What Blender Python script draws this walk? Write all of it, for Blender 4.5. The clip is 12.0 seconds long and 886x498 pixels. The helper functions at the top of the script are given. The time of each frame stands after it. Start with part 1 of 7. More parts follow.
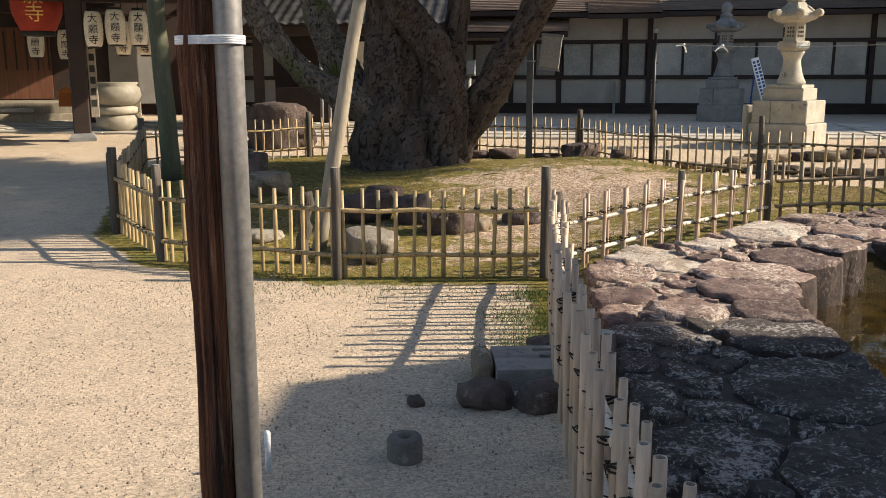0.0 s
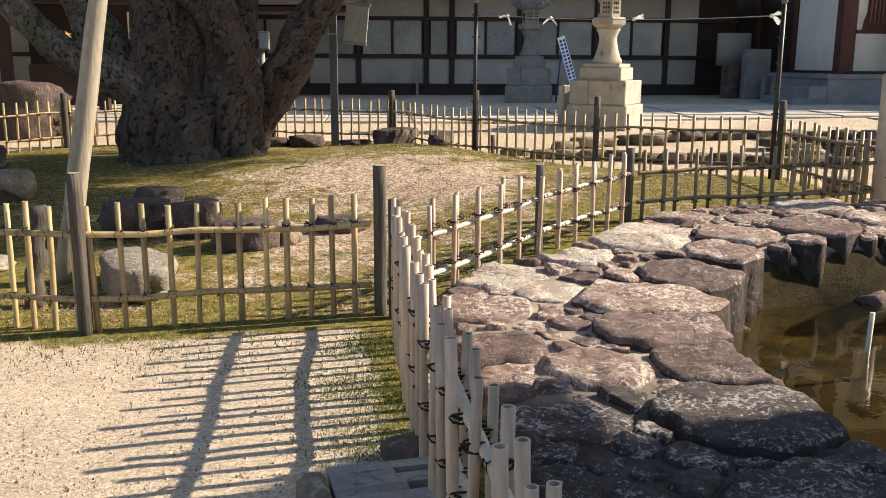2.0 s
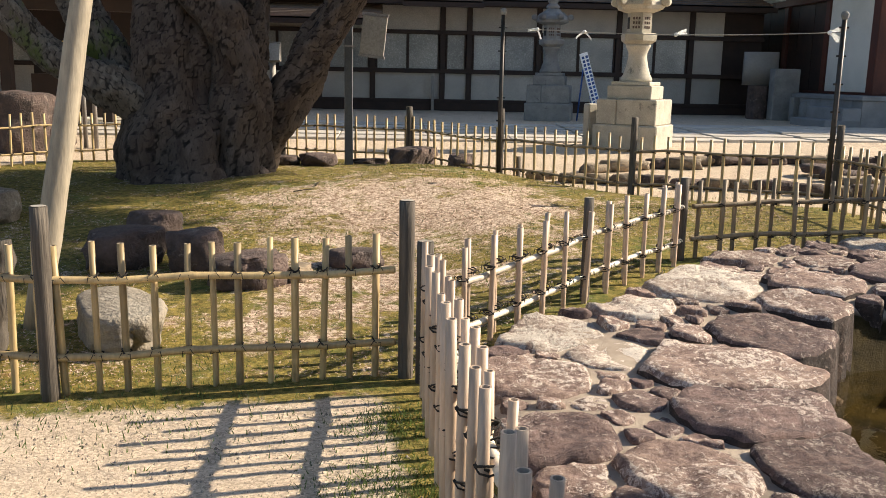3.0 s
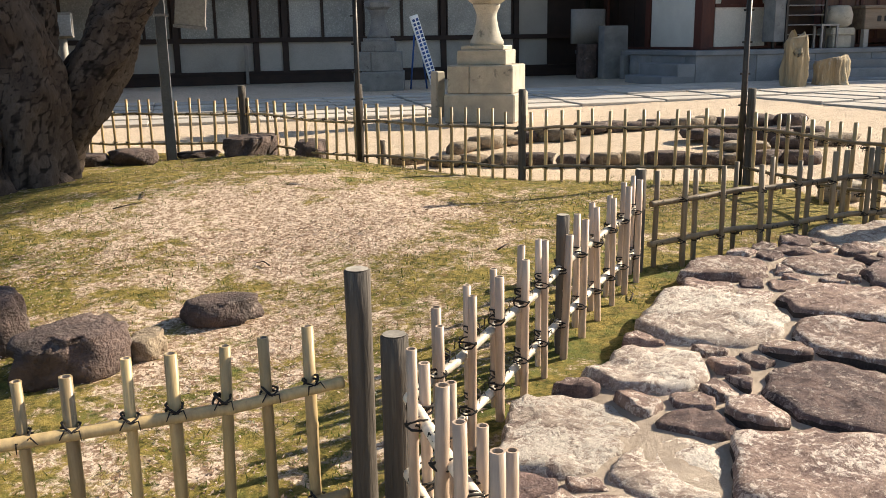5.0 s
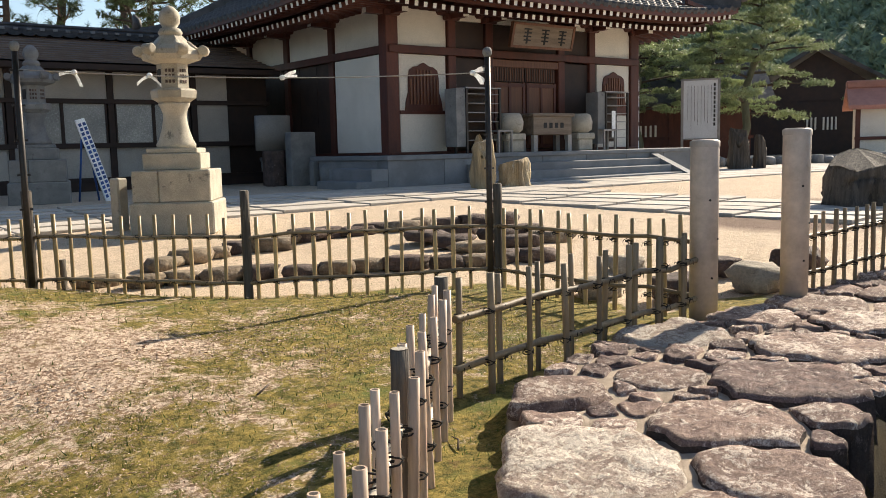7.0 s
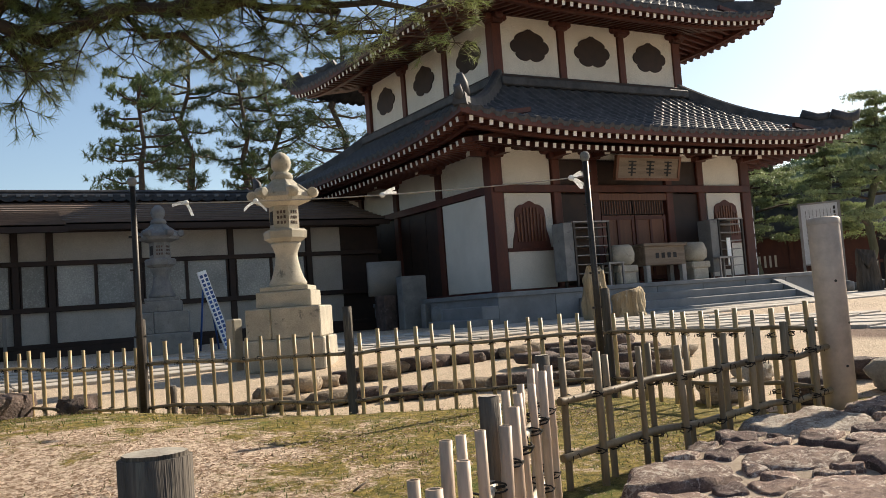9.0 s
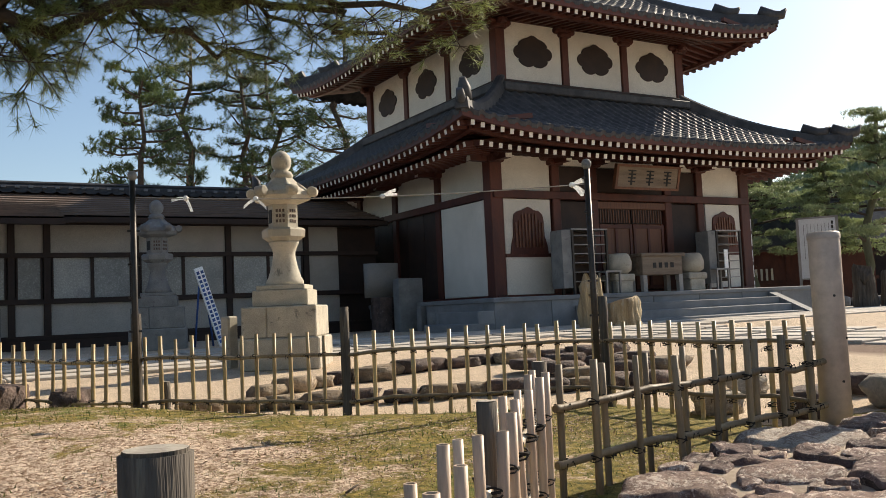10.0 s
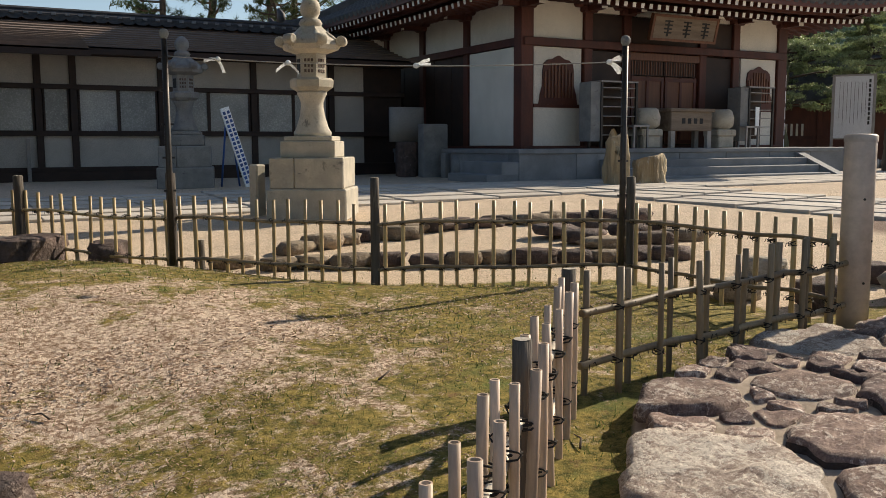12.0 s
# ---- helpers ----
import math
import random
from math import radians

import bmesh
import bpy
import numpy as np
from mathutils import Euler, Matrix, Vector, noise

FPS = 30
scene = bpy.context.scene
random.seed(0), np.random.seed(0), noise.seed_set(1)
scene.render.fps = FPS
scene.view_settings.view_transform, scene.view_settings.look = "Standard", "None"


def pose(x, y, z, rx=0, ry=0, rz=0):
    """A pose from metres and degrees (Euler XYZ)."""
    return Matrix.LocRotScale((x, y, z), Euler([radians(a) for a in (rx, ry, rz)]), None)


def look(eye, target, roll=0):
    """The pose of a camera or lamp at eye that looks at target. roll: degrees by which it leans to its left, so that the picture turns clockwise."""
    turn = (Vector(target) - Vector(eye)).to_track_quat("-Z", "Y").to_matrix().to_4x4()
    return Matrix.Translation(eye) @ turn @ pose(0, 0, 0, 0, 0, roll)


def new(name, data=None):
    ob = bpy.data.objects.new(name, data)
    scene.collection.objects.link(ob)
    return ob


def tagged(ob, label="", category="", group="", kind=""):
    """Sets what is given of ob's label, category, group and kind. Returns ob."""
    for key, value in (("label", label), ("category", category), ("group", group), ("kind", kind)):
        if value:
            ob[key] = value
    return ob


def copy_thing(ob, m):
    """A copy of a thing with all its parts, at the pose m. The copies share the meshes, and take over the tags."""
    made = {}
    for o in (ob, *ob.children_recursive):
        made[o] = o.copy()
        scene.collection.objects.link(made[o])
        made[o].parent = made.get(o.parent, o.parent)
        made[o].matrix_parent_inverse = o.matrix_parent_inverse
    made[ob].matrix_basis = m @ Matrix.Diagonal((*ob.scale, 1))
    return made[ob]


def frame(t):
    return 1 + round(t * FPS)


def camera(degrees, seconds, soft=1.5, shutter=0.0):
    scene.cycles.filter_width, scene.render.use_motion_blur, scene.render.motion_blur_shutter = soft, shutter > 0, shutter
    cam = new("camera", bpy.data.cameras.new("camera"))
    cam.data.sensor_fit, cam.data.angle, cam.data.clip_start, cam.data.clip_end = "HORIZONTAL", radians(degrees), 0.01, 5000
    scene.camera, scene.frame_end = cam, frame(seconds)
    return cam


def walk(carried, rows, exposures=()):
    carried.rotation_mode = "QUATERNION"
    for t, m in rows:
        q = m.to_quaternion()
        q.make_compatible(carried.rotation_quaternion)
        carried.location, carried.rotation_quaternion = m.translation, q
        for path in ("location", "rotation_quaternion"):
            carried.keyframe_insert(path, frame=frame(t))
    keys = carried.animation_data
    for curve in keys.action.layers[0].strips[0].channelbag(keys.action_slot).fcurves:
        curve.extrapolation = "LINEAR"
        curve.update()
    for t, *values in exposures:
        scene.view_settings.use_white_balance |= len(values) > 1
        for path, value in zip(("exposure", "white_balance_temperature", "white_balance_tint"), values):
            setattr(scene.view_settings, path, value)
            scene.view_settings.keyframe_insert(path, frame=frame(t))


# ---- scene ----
cam = camera(53.3, 12.0, soft=0.75)
PATH = [
    (0, (0.973, 0.905, 1.398), (0.835, 2.864, 1.022), -0.1),
    (0.5, (0.893, 1.343, 1.388), (0.911, 3.303, 0.992), -1.0),
    (1, (0.89, 1.76, 1.357), (1.049, 3.706, 0.924), -1.2),
    (1.5, (0.857, 2.198, 1.351), (1.193, 4.122, 0.923), -1.5),
    (2, (0.856, 2.58, 1.327), (1.171, 4.511, 0.912), 0.3),
    (2.5, (0.869, 2.953, 1.326), (1.159, 4.897, 0.958), 1.2),
    (4.3, (0.732, 4.477, 1.355), (1.178, 6.369, 0.882), -1.5),
    (4.5, (0.73, 4.625, 1.36), (1.252, 6.497, 0.887), -1.5),
    (5, (0.675, 4.972, 1.375), (1.372, 6.79, 0.917), -0.9),
    (5.5, (0.557, 5.33, 1.387), (1.404, 7.079, 0.915), -2.3),
    (6, (0.532, 5.642, 1.361), (1.44, 7.368, 0.916), -3.0),
    (6.5, (0.676, 5.955, 1.34), (1.827, 7.548, 0.971), -1.9),
    (7, (0.857, 6.191, 1.239), (2.19, 7.664, 1.012), -1.3),
    (7.2, (0.905, 6.231, 1.163), (2.229, 7.724, 1.033), -1.5),
    (7.5, (0.969, 6.225, 1.037), (2.225, 7.781, 1.046), -2.6),
    (9.5, (1.007, 6.277, 0.919), (2.149, 7.914, 1.053), -4.1),
    (10, (1.001, 6.28, 0.921), (2.156, 7.907, 1.058), -2.6),
    (10.5, (0.994, 6.27, 0.924), (2.156, 7.892, 1.054), -1.5),
    (11, (0.991, 6.266, 0.943), (2.173, 7.88, 0.965), -1.6),
    (11.5, (0.959, 6.257, 1.126), (2.141, 7.866, 1.008), -0.9),
    (12, (0.918, 6.257, 1.204), (2.022, 7.908, 0.969), -0.2),
]
walk(cam, [(t, look(eye, target, roll)) for t, eye, target, roll in PATH], exposures=[(0, 0.8), (1, 1.0), (2.5, 1.02), (5.0, 1.05), (6.0, 0.95), (7.0, 0.95), (7.6, 0.75), (9.5, 0.68), (10.5, 0.63), (12, 0.45)])

# ---- light ----
SUN_ELEV, SUN_AZ = 30.5, 5.5          # degrees; azimuth counted from +x towards +y
world = bpy.data.worlds.new("sky")
scene.world = world
world.use_nodes = True
wn = world.node_tree
sky = wn.nodes.new("ShaderNodeTexSky")
sky.sky_type = "NISHITA"
sky.sun_disc = False
sky.sun_elevation = radians(SUN_ELEV)
sky.sun_rotation = radians(90 - SUN_AZ)
sky.air_density, sky.dust_density, sky.ozone_density = 1.0, 0.9, 1.2
wn.links.new(sky.outputs["Color"], wn.nodes["Background"].inputs["Color"])
wn.nodes["Background"].inputs["Strength"].default_value = 0.092
sun = new("sun", bpy.data.lights.new("sun", "SUN"))
sun.data.energy, sun.data.angle, sun.data.color = 4.9, radians(0.55), (1.0, 0.87, 0.69)
sd = Vector((math.cos(radians(SUN_ELEV)) * math.cos(radians(SUN_AZ)), math.cos(radians(SUN_ELEV)) * math.sin(radians(SUN_AZ)), math.sin(radians(SUN_ELEV))))
sun.matrix_world = look(sd * 60, (0, 0, 0))

# ---- materials ----
def nodes_of(name):
    m = bpy.data.materials.new(name)
    m.use_nodes = True
    return m, m.node_tree.nodes, m.node_tree.links, m.node_tree.nodes["Principled BSDF"]


def mix_of(n, l, fac, a, b, mode="MIX"):
    x = n.new("ShaderNodeMix")
    x.data_type, x.blend_type = "RGBA", mode
    for sock, v in ((x.inputs[0], fac), (x.inputs[6], a), (x.inputs[7], b)):
        if hasattr(v, "is_linked"):
            l.new(v, sock)
        elif isinstance(v, tuple):
            sock.default_value = (*v, 1)
        else:
            sock.default_value = v
    return x.outputs[2]


def noise_of(n, l, vec, scale, detail=4, rough=0.55, dist=0.0):
    x = n.new("ShaderNodeTexNoise")
    x.inputs["Scale"].default_value, x.inputs["Detail"].default_value = scale, detail
    x.inputs["Roughness"].default_value, x.inputs["Distortion"].default_value = rough, dist
    l.new(vec, x.inputs["Vector"])
    return x.outputs["Fac"]


def ramp_of(n, l, fac, lo, hi, a=0.0, b=1.0):
    x = n.new("ShaderNodeMapRange")
    x.inputs[1].default_value, x.inputs[2].default_value, x.inputs[3].default_value, x.inputs[4].default_value = lo, hi, a, b
    l.new(fac, x.inputs[0])
    return x.outputs[0]


def math_of(n, l, op, a, b):
    x = n.new("ShaderNodeMath")
    x.operation = op
    for sock, v in ((x.inputs[0], a), (x.inputs[1], b)):
        if hasattr(v, "is_linked"):
            l.new(v, sock)
        else:
            sock.default_value = v
    return x.outputs[0]


def vec_of(n, l, stretch=(1, 1, 1), rand=True):
    tc, mp = n.new("ShaderNodeTexCoord"), n.new("ShaderNodeMapping")
    mp.inputs["Scale"].default_value = stretch
    l.new(tc.outputs["Object"], mp.inputs["Vector"])
    if not rand:
        return mp.outputs[0]
    oi, sc, ad = n.new("ShaderNodeObjectInfo"), n.new("ShaderNodeVectorMath"), n.new("ShaderNodeVectorMath")
    sc.operation, ad.operation = "SCALE", "ADD"
    sc.inputs[0].default_value = (17, 31, 23)
    l.new(oi.outputs["Random"], sc.inputs["Scale"])
    l.new(mp.outputs[0], ad.inputs[0])
    l.new(sc.outputs[0], ad.inputs[1])
    return ad.outputs[0]


def bump_of(n, l, bsdf, height, strength, dist=0.02):
    b = n.new("ShaderNodeBump")
    b.inputs["Strength"].default_value, b.inputs["Distance"].default_value = strength, dist
    l.new(height, b.inputs["Height"])
    l.new(b.outputs[0], bsdf.inputs["Normal"])


def mat(name, c1, c2, scale=5.0, rough=0.8, bump=0.3, fine=40.0, stretch=(1, 1, 1), metal=0.0, vary=0.25, c3=None, c3_at=0.62, spec=0.4, dist=0.01):
    """Two colours blended by a broad noise, a fine grain, an optional third colour in patches, and a change from object to object."""
    m, n, l, b = nodes_of(name)
    v = vec_of(n, l, stretch)
    n1 = noise_of(n, l, v, scale, 5, 0.6)
    n2 = noise_of(n, l, v, fine, 4, 0.65)
    col = mix_of(n, l, ramp_of(n, l, n1, 0.35, 0.65), c1, c2)
    if c3:
        n3 = noise_of(n, l, v, scale * 1.7, 6, 0.7, 0.4)
        col = mix_of(n, l, ramp_of(n, l, n3, c3_at - 0.04, c3_at + 0.05), col, c3)
    oi = n.new("ShaderNodeObjectInfo")
    k = math_of(n, l, "MULTIPLY", ramp_of(n, l, n2, 0.25, 0.75, 0.72, 1.25), ramp_of(n, l, oi.outputs["Random"], 0, 1, 1 - vary, 1 + vary))
    hs = n.new("ShaderNodeHueSaturation")
    l.new(col, hs.inputs["Color"])
    l.new(k, hs.inputs["Value"])
    l.new(hs.outputs[0], b.inputs["Base Color"])
    l.new(ramp_of(n, l, n2, 0.2, 0.8, max(rough - 0.12, 0.03), min(rough + 0.1, 1)), b.inputs["Roughness"])
    b.inputs["Metallic"].default_value = metal
    b.inputs["Specular IOR Level"].default_value = spec
    if bump:
        h = math_of(n, l, "ADD", n2, math_of(n, l, "MULTIPLY", n1, 0.6))
        bump_of(n, l, b, h, bump, dist)
    return m


def bark_material(name, dark, light, moss=None):
    m, n, l, b = nodes_of(name)
    v = vec_of(n, l, (1, 1, 0.5), False)

    def attr(key):
        a = n.new("ShaderNodeAttribute")
        a.attribute_name = key
        return a.outputs["Fac"]
    wob, fine, flake = noise_of(n, l, v, 3, 4), noise_of(n, l, v, 70, 5, 0.7), noise_of(n, l, v, 24, 6, 0.7, 0.6)
    body = mix_of(n, l, ramp_of(n, l, math_of(n, l, "ADD", math_of(n, l, "MULTIPLY", attr("tone"), 0.6), math_of(n, l, "MULTIPLY", wob, 0.4)), 0.3, 0.7), dark, light)
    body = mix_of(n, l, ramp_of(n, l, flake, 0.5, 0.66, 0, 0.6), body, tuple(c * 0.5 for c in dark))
    if moss:
        body = mix_of(n, l, ramp_of(n, l, noise_of(n, l, v, 2.2, 5, 0.65), 0.56, 0.66), body, moss)
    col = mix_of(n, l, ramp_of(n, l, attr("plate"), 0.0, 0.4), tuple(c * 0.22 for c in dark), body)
    col = mix_of(n, l, 0.5, col, mix_of(n, l, fine, (0.3, 0.3, 0.3), (1.6, 1.6, 1.6)), "MULTIPLY")
    l.new(col, b.inputs["Base Color"])
    b.inputs["Roughness"].default_value = 0.92
    b.inputs["Specular IOR Level"].default_value = 0.25
    bump_of(n, l, b, math_of(n, l, "ADD", flake, math_of(n, l, "MULTIPLY", fine, 0.5)), 0.9, 0.015)
    return m


def noise_color(n, l, vec, scale):
    x = n.new("ShaderNodeTexNoise")
    x.inputs["Scale"].default_value = scale
    l.new(vec, x.inputs["Vector"])
    return x.outputs["Color"]


def leaf_material(name, c1, c2, scale):
    """Leaves and needles: part of the light passes through."""
    m, n, l, b = nodes_of(name)
    v = vec_of(n, l)
    g = n.new("ShaderNodeNewGeometry")
    col = mix_of(n, l, ramp_of(n, l, noise_of(n, l, v, scale, 3), 0.35, 0.65), c1, c2)
    hs = n.new("ShaderNodeHueSaturation")
    l.new(col, hs.inputs["Color"])
    l.new(ramp_of(n, l, g.outputs["Random Per Island"], 0, 1, 0.6, 1.4), hs.inputs["Value"])
    l.new(hs.outputs[0], b.inputs["Base Color"])
    b.inputs["Roughness"].default_value = 0.45
    tr, mx = n.new("ShaderNodeBsdfTranslucent"), n.new("ShaderNodeMixShader")
    l.new(hs.outputs[0], tr.inputs["Color"])
    mx.inputs[0].default_value = 0.45
    l.new(b.outputs[0], mx.inputs[1])
    l.new(tr.outputs[0], mx.inputs[2])
    l.new(mx.outputs[0], n["Material Output"].inputs["Surface"])
    return m


M = {
    "bamboo": mat("pale_bamboo", (0.56, 0.415, 0.3), (0.44, 0.32, 0.225), 3, 0.5, 0.15, 60, (1, 1, 0.12), vary=0.2, c3=(0.34, 0.25, 0.17), c3_at=0.66),
    "bamboo_yellow": mat("yellow_bamboo", (0.47, 0.345, 0.165), (0.34, 0.245, 0.125), 3, 0.45, 0.12, 60, (1, 1, 0.15), vary=0.25, c3=(0.2, 0.15, 0.08), c3_at=0.62),
    "bamboo_dark": mat("weathered_bamboo", (0.29, 0.215, 0.125), (0.18, 0.135, 0.085), 3, 0.6, 0.2, 60, (1, 1, 0.15), vary=0.3),
    "bamboo_in": mat("bamboo_hollow", (0.52, 0.44, 0.36), (0.38, 0.31, 0.24), 9, 0.9, 0.1),
    "cord": mat("black_palm_cord", (0.018, 0.015, 0.013), (0.03, 0.025, 0.02), 30, 0.9, 0.4, 200),
    "post": mat("weathered_post_wood", (0.13, 0.108, 0.085), (0.06, 0.05, 0.041), 22, 0.85, 0.9, 90, (1, 1, 0.05), vary=0.2, c3=(0.15, 0.13, 0.1), c3_at=0.62),
    "post_top": mat("cut_wood_end", (0.42, 0.38, 0.315), (0.27, 0.24, 0.2), 12, 0.85, 0.4, 70, vary=0.2),
    "prop": mat("pale_log", (0.35, 0.3, 0.225), (0.23, 0.195, 0.145), 3, 0.75, 0.4, 50, (1, 1, 0.15), c3=(0.12, 0.1, 0.07), c3_at=0.65),
    "prop_green": mat("mossy_log", (0.16, 0.16, 0.1), (0.08, 0.085, 0.05), 3, 0.85, 0.4, 50, (1, 1, 0.2)),
    "old_wood": mat("split_old_timber", (0.3, 0.115, 0.055), (0.04, 0.018, 0.012), 26, 0.85, 1.0, 130, (1, 1, 0.06), c3=(0.34, 0.21, 0.135), c3_at=0.6, dist=0.04),
    "steel": mat("grey_steel_tube", (0.30, 0.28, 0.27), (0.22, 0.21, 0.2), 4, 0.5, 0.08, 50, metal=0.35, vary=0.05),
    "steel_dark": mat("dull_blue_grey_steel", (0.11, 0.115, 0.12), (0.075, 0.08, 0.085), 5, 0.55, 0.1, 60, metal=0.2, vary=0.05),
    "pipe": mat("grey_painted_pipe", (0.53, 0.445, 0.37), (0.47, 0.39, 0.325), 5, 0.5, 0.03, 9, vary=0.05),
    "dark_metal": mat("dark_metal", (0.035, 0.033, 0.03), (0.06, 0.05, 0.045), 8, 0.5, 0.1, 60, metal=0.5),
    "stone": mat("lantern_granite", (0.50, 0.45, 0.36), (0.36, 0.33, 0.27), 4, 0.85, 0.4, 90, c3=(0.2, 0.19, 0.16), c3_at=0.64, vary=0.08),
    "stone_grey": mat("grey_granite", (0.25, 0.25, 0.24), (0.17, 0.17, 0.17), 4, 0.85, 0.4, 90, c3=(0.1, 0.1, 0.1), c3_at=0.64, vary=0.1),
    "podium": mat("podium_granite", (0.25, 0.255, 0.26), (0.18, 0.185, 0.19), 2, 0.8, 0.25, 70, vary=0.14),
    "rock": mat("garden_rock", (0.145, 0.1, 0.084), (0.062, 0.046, 0.04), 6, 0.85, 1.0, 44, c3=(0.24, 0.19, 0.16), c3_at=0.63, dist=0.03),
    "rock_pale": mat("pale_garden_rock", (0.42, 0.37, 0.29), (0.26, 0.22, 0.17), 4, 0.85, 0.8, 34, c3=(0.1, 0.09, 0.08), c3_at=0.64, dist=0.03),
    "rock_brown": mat("brown_garden_rock", (0.3, 0.235, 0.16), (0.17, 0.125, 0.085), 5, 0.85, 0.8, 34, c3=(0.4, 0.34, 0.26), c3_at=0.6, dist=0.03),
    "kiosk_roof": mat("faded_red_roof", (0.42, 0.2, 0.15), (0.34, 0.16, 0.12), 3, 0.7, 0.2, 40),
    # white plaster of the long building, its shade put into a greyer colour
    "shaded_white": mat("shaded_grey_plaster", (0.46, 0.43, 0.385), (0.38, 0.355, 0.315), 1.5, 0.9, 0.08, 60, vary=0.05),
    "petrified": mat("petrified_wood", (0.42, 0.33, 0.2), (0.22, 0.16, 0.09), 5, 0.8, 0.9, 40, (1, 1, 0.1), c3=(0.5, 0.46, 0.38), c3_at=0.62, dist=0.03),
    "beam": mat("red_brown_timber", (0.105, 0.032, 0.02), (0.065, 0.02, 0.014), 3, 0.6, 0.2, 50, (1, 1, 0.3), vary=0.12),
    "beam_dark": mat("dark_timber", (0.04, 0.022, 0.016), (0.024, 0.015, 0.012), 3, 0.65, 0.2, 50, vary=0.12),
    "door_wood": mat("brown_door_timber", (0.17, 0.07, 0.035), (0.11, 0.045, 0.025), 3, 0.55, 0.2, 50, (6, 6, 0.4), vary=0.15),
    "white": mat("white_plaster", (0.72, 0.685, 0.61), (0.63, 0.6, 0.53), 1.5, 0.9, 0.08, 60, vary=0.04),
    "white_end": mat("white_painted_end", (0.82, 0.79, 0.72), (0.7, 0.67, 0.6), 8, 0.8, 0.05, 80, vary=0.06),
    "tile": mat("smoked_roof_tile", (0.078, 0.075, 0.075), (0.036, 0.036, 0.038), 3, 0.62, 0.35, 22, vary=0.05, spec=0.35),
    "shingle": mat("brown_shingle", (0.2, 0.14, 0.1), (0.13, 0.09, 0.065), 4, 0.85, 0.4, 40, (0.6, 4, 4), vary=0.1),
    "window": mat("dim_frosted_window", (0.34, 0.35, 0.34), (0.2, 0.21, 0.215), 0.9, 0.25, 0.02, 30, vary=0.2, spec=0.6),
    "paper": mat("paper_lantern", (0.78, 0.72, 0.58), (0.7, 0.63, 0.5), 4, 0.85, 0.2, 30, vary=0.05),
    "paper_white": mat("white_paper", (0.85, 0.85, 0.84), (0.78, 0.78, 0.77), 8, 0.9, 0.1, 60),
    "red": mat("red_cloth", (0.5, 0.025, 0.02), (0.4, 0.02, 0.02), 4, 0.8, 0.1, 60),
    "red_paper": mat("red_lantern_paper", (0.55, 0.07, 0.035), (0.42, 0.05, 0.03), 5, 0.8, 0.2, 40),
    "gold": mat("gold_paint", (0.75, 0.5, 0.13), (0.6, 0.38, 0.1), 8, 0.5, 0.1, 60),
    "orange": mat("orange_paint", (0.65, 0.2, 0.04), (0.5, 0.15, 0.03), 8, 0.7, 0.1, 60),
    "ink": mat("black_ink", (0.02, 0.02, 0.02), (0.03, 0.03, 0.03), 8, 0.8, 0.0, 60),
    "blue": mat("blue_paint", (0.03, 0.09, 0.3), (0.025, 0.07, 0.25), 8, 0.5, 0.0, 60),
    "sign_white": mat("white_sign_board", (0.72, 0.74, 0.76), (0.66, 0.68, 0.7), 3, 0.5, 0.03, 60),
    "concrete": mat("concrete", (0.13, 0.115, 0.1), (0.08, 0.072, 0.062), 4, 0.9, 0.3, 80, c3=(0.2, 0.19, 0.17), c3_at=0.66),
    "mortar": mat("sandy_mortar", (0.36, 0.31, 0.25), (0.25, 0.22, 0.18), 3, 0.95, 0.6, 60, c3=(0.14, 0.12, 0.1), c3_at=0.62),
    "flag": mat("pale_flagstone", (0.52, 0.47, 0.40), (0.42, 0.38, 0.33), 2, 0.85, 0.25, 60, vary=0.12),
    "bowl": mat("cast_incense_bowl", (0.42, 0.38, 0.3), (0.3, 0.27, 0.21), 5, 0.6, 0.2, 60),
    "board_wood": mat("weathered_board", (0.22, 0.17, 0.125), (0.14, 0.105, 0.075), 3, 0.75, 0.2, 50, (0.4, 4, 4)),
    "bamboo_pale": mat("pale_rail_bamboo", (0.7, 0.62, 0.5), (0.58, 0.5, 0.38), 3, 0.45, 0.1, 60, (1, 1, 0.3)),
    "grey_panel": mat("grey_cover_panel", (0.33, 0.31, 0.28), (0.27, 0.25, 0.23), 2, 0.7, 0.05, 40),
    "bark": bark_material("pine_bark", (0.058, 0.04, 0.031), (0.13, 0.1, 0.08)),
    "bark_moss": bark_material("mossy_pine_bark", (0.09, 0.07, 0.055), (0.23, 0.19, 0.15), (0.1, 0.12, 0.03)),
    "needle": leaf_material("pine_needles", (0.3, 0.34, 0.12), (0.17, 0.23, 0.08), 1.2),
    "needle_far": leaf_material("far_pine_needles", (0.115, 0.155, 0.06), (0.07, 0.105, 0.042), 0.5),
    "twig": mat("twig", (0.1, 0.075, 0.055), (0.06, 0.045, 0.035), 6, 0.9, 0.3),
    "grass": leaf_material("short_grass", (0.12, 0.16, 0.035), (0.08, 0.115, 0.028), 2),
    "litter": mat("dry_litter", (0.45, 0.33, 0.24), (0.25, 0.16, 0.11), 60, 0.9, 0.0, 300),
    # woods green made paler, with the haze of distance mixed into the colour
    "hill": mat("wooded_hill", (0.23, 0.29, 0.16), (0.14, 0.19, 0.12), 0.12, 0.95, 1.0, 0.7, dist=1.0, vary=0.05),
}


# ---- mesh tools ----
def xf(bm, geom_start, m):
    bm.verts.ensure_lookup_table()
    bmesh.ops.transform(bm, matrix=m, verts=bm.verts[geom_start:])


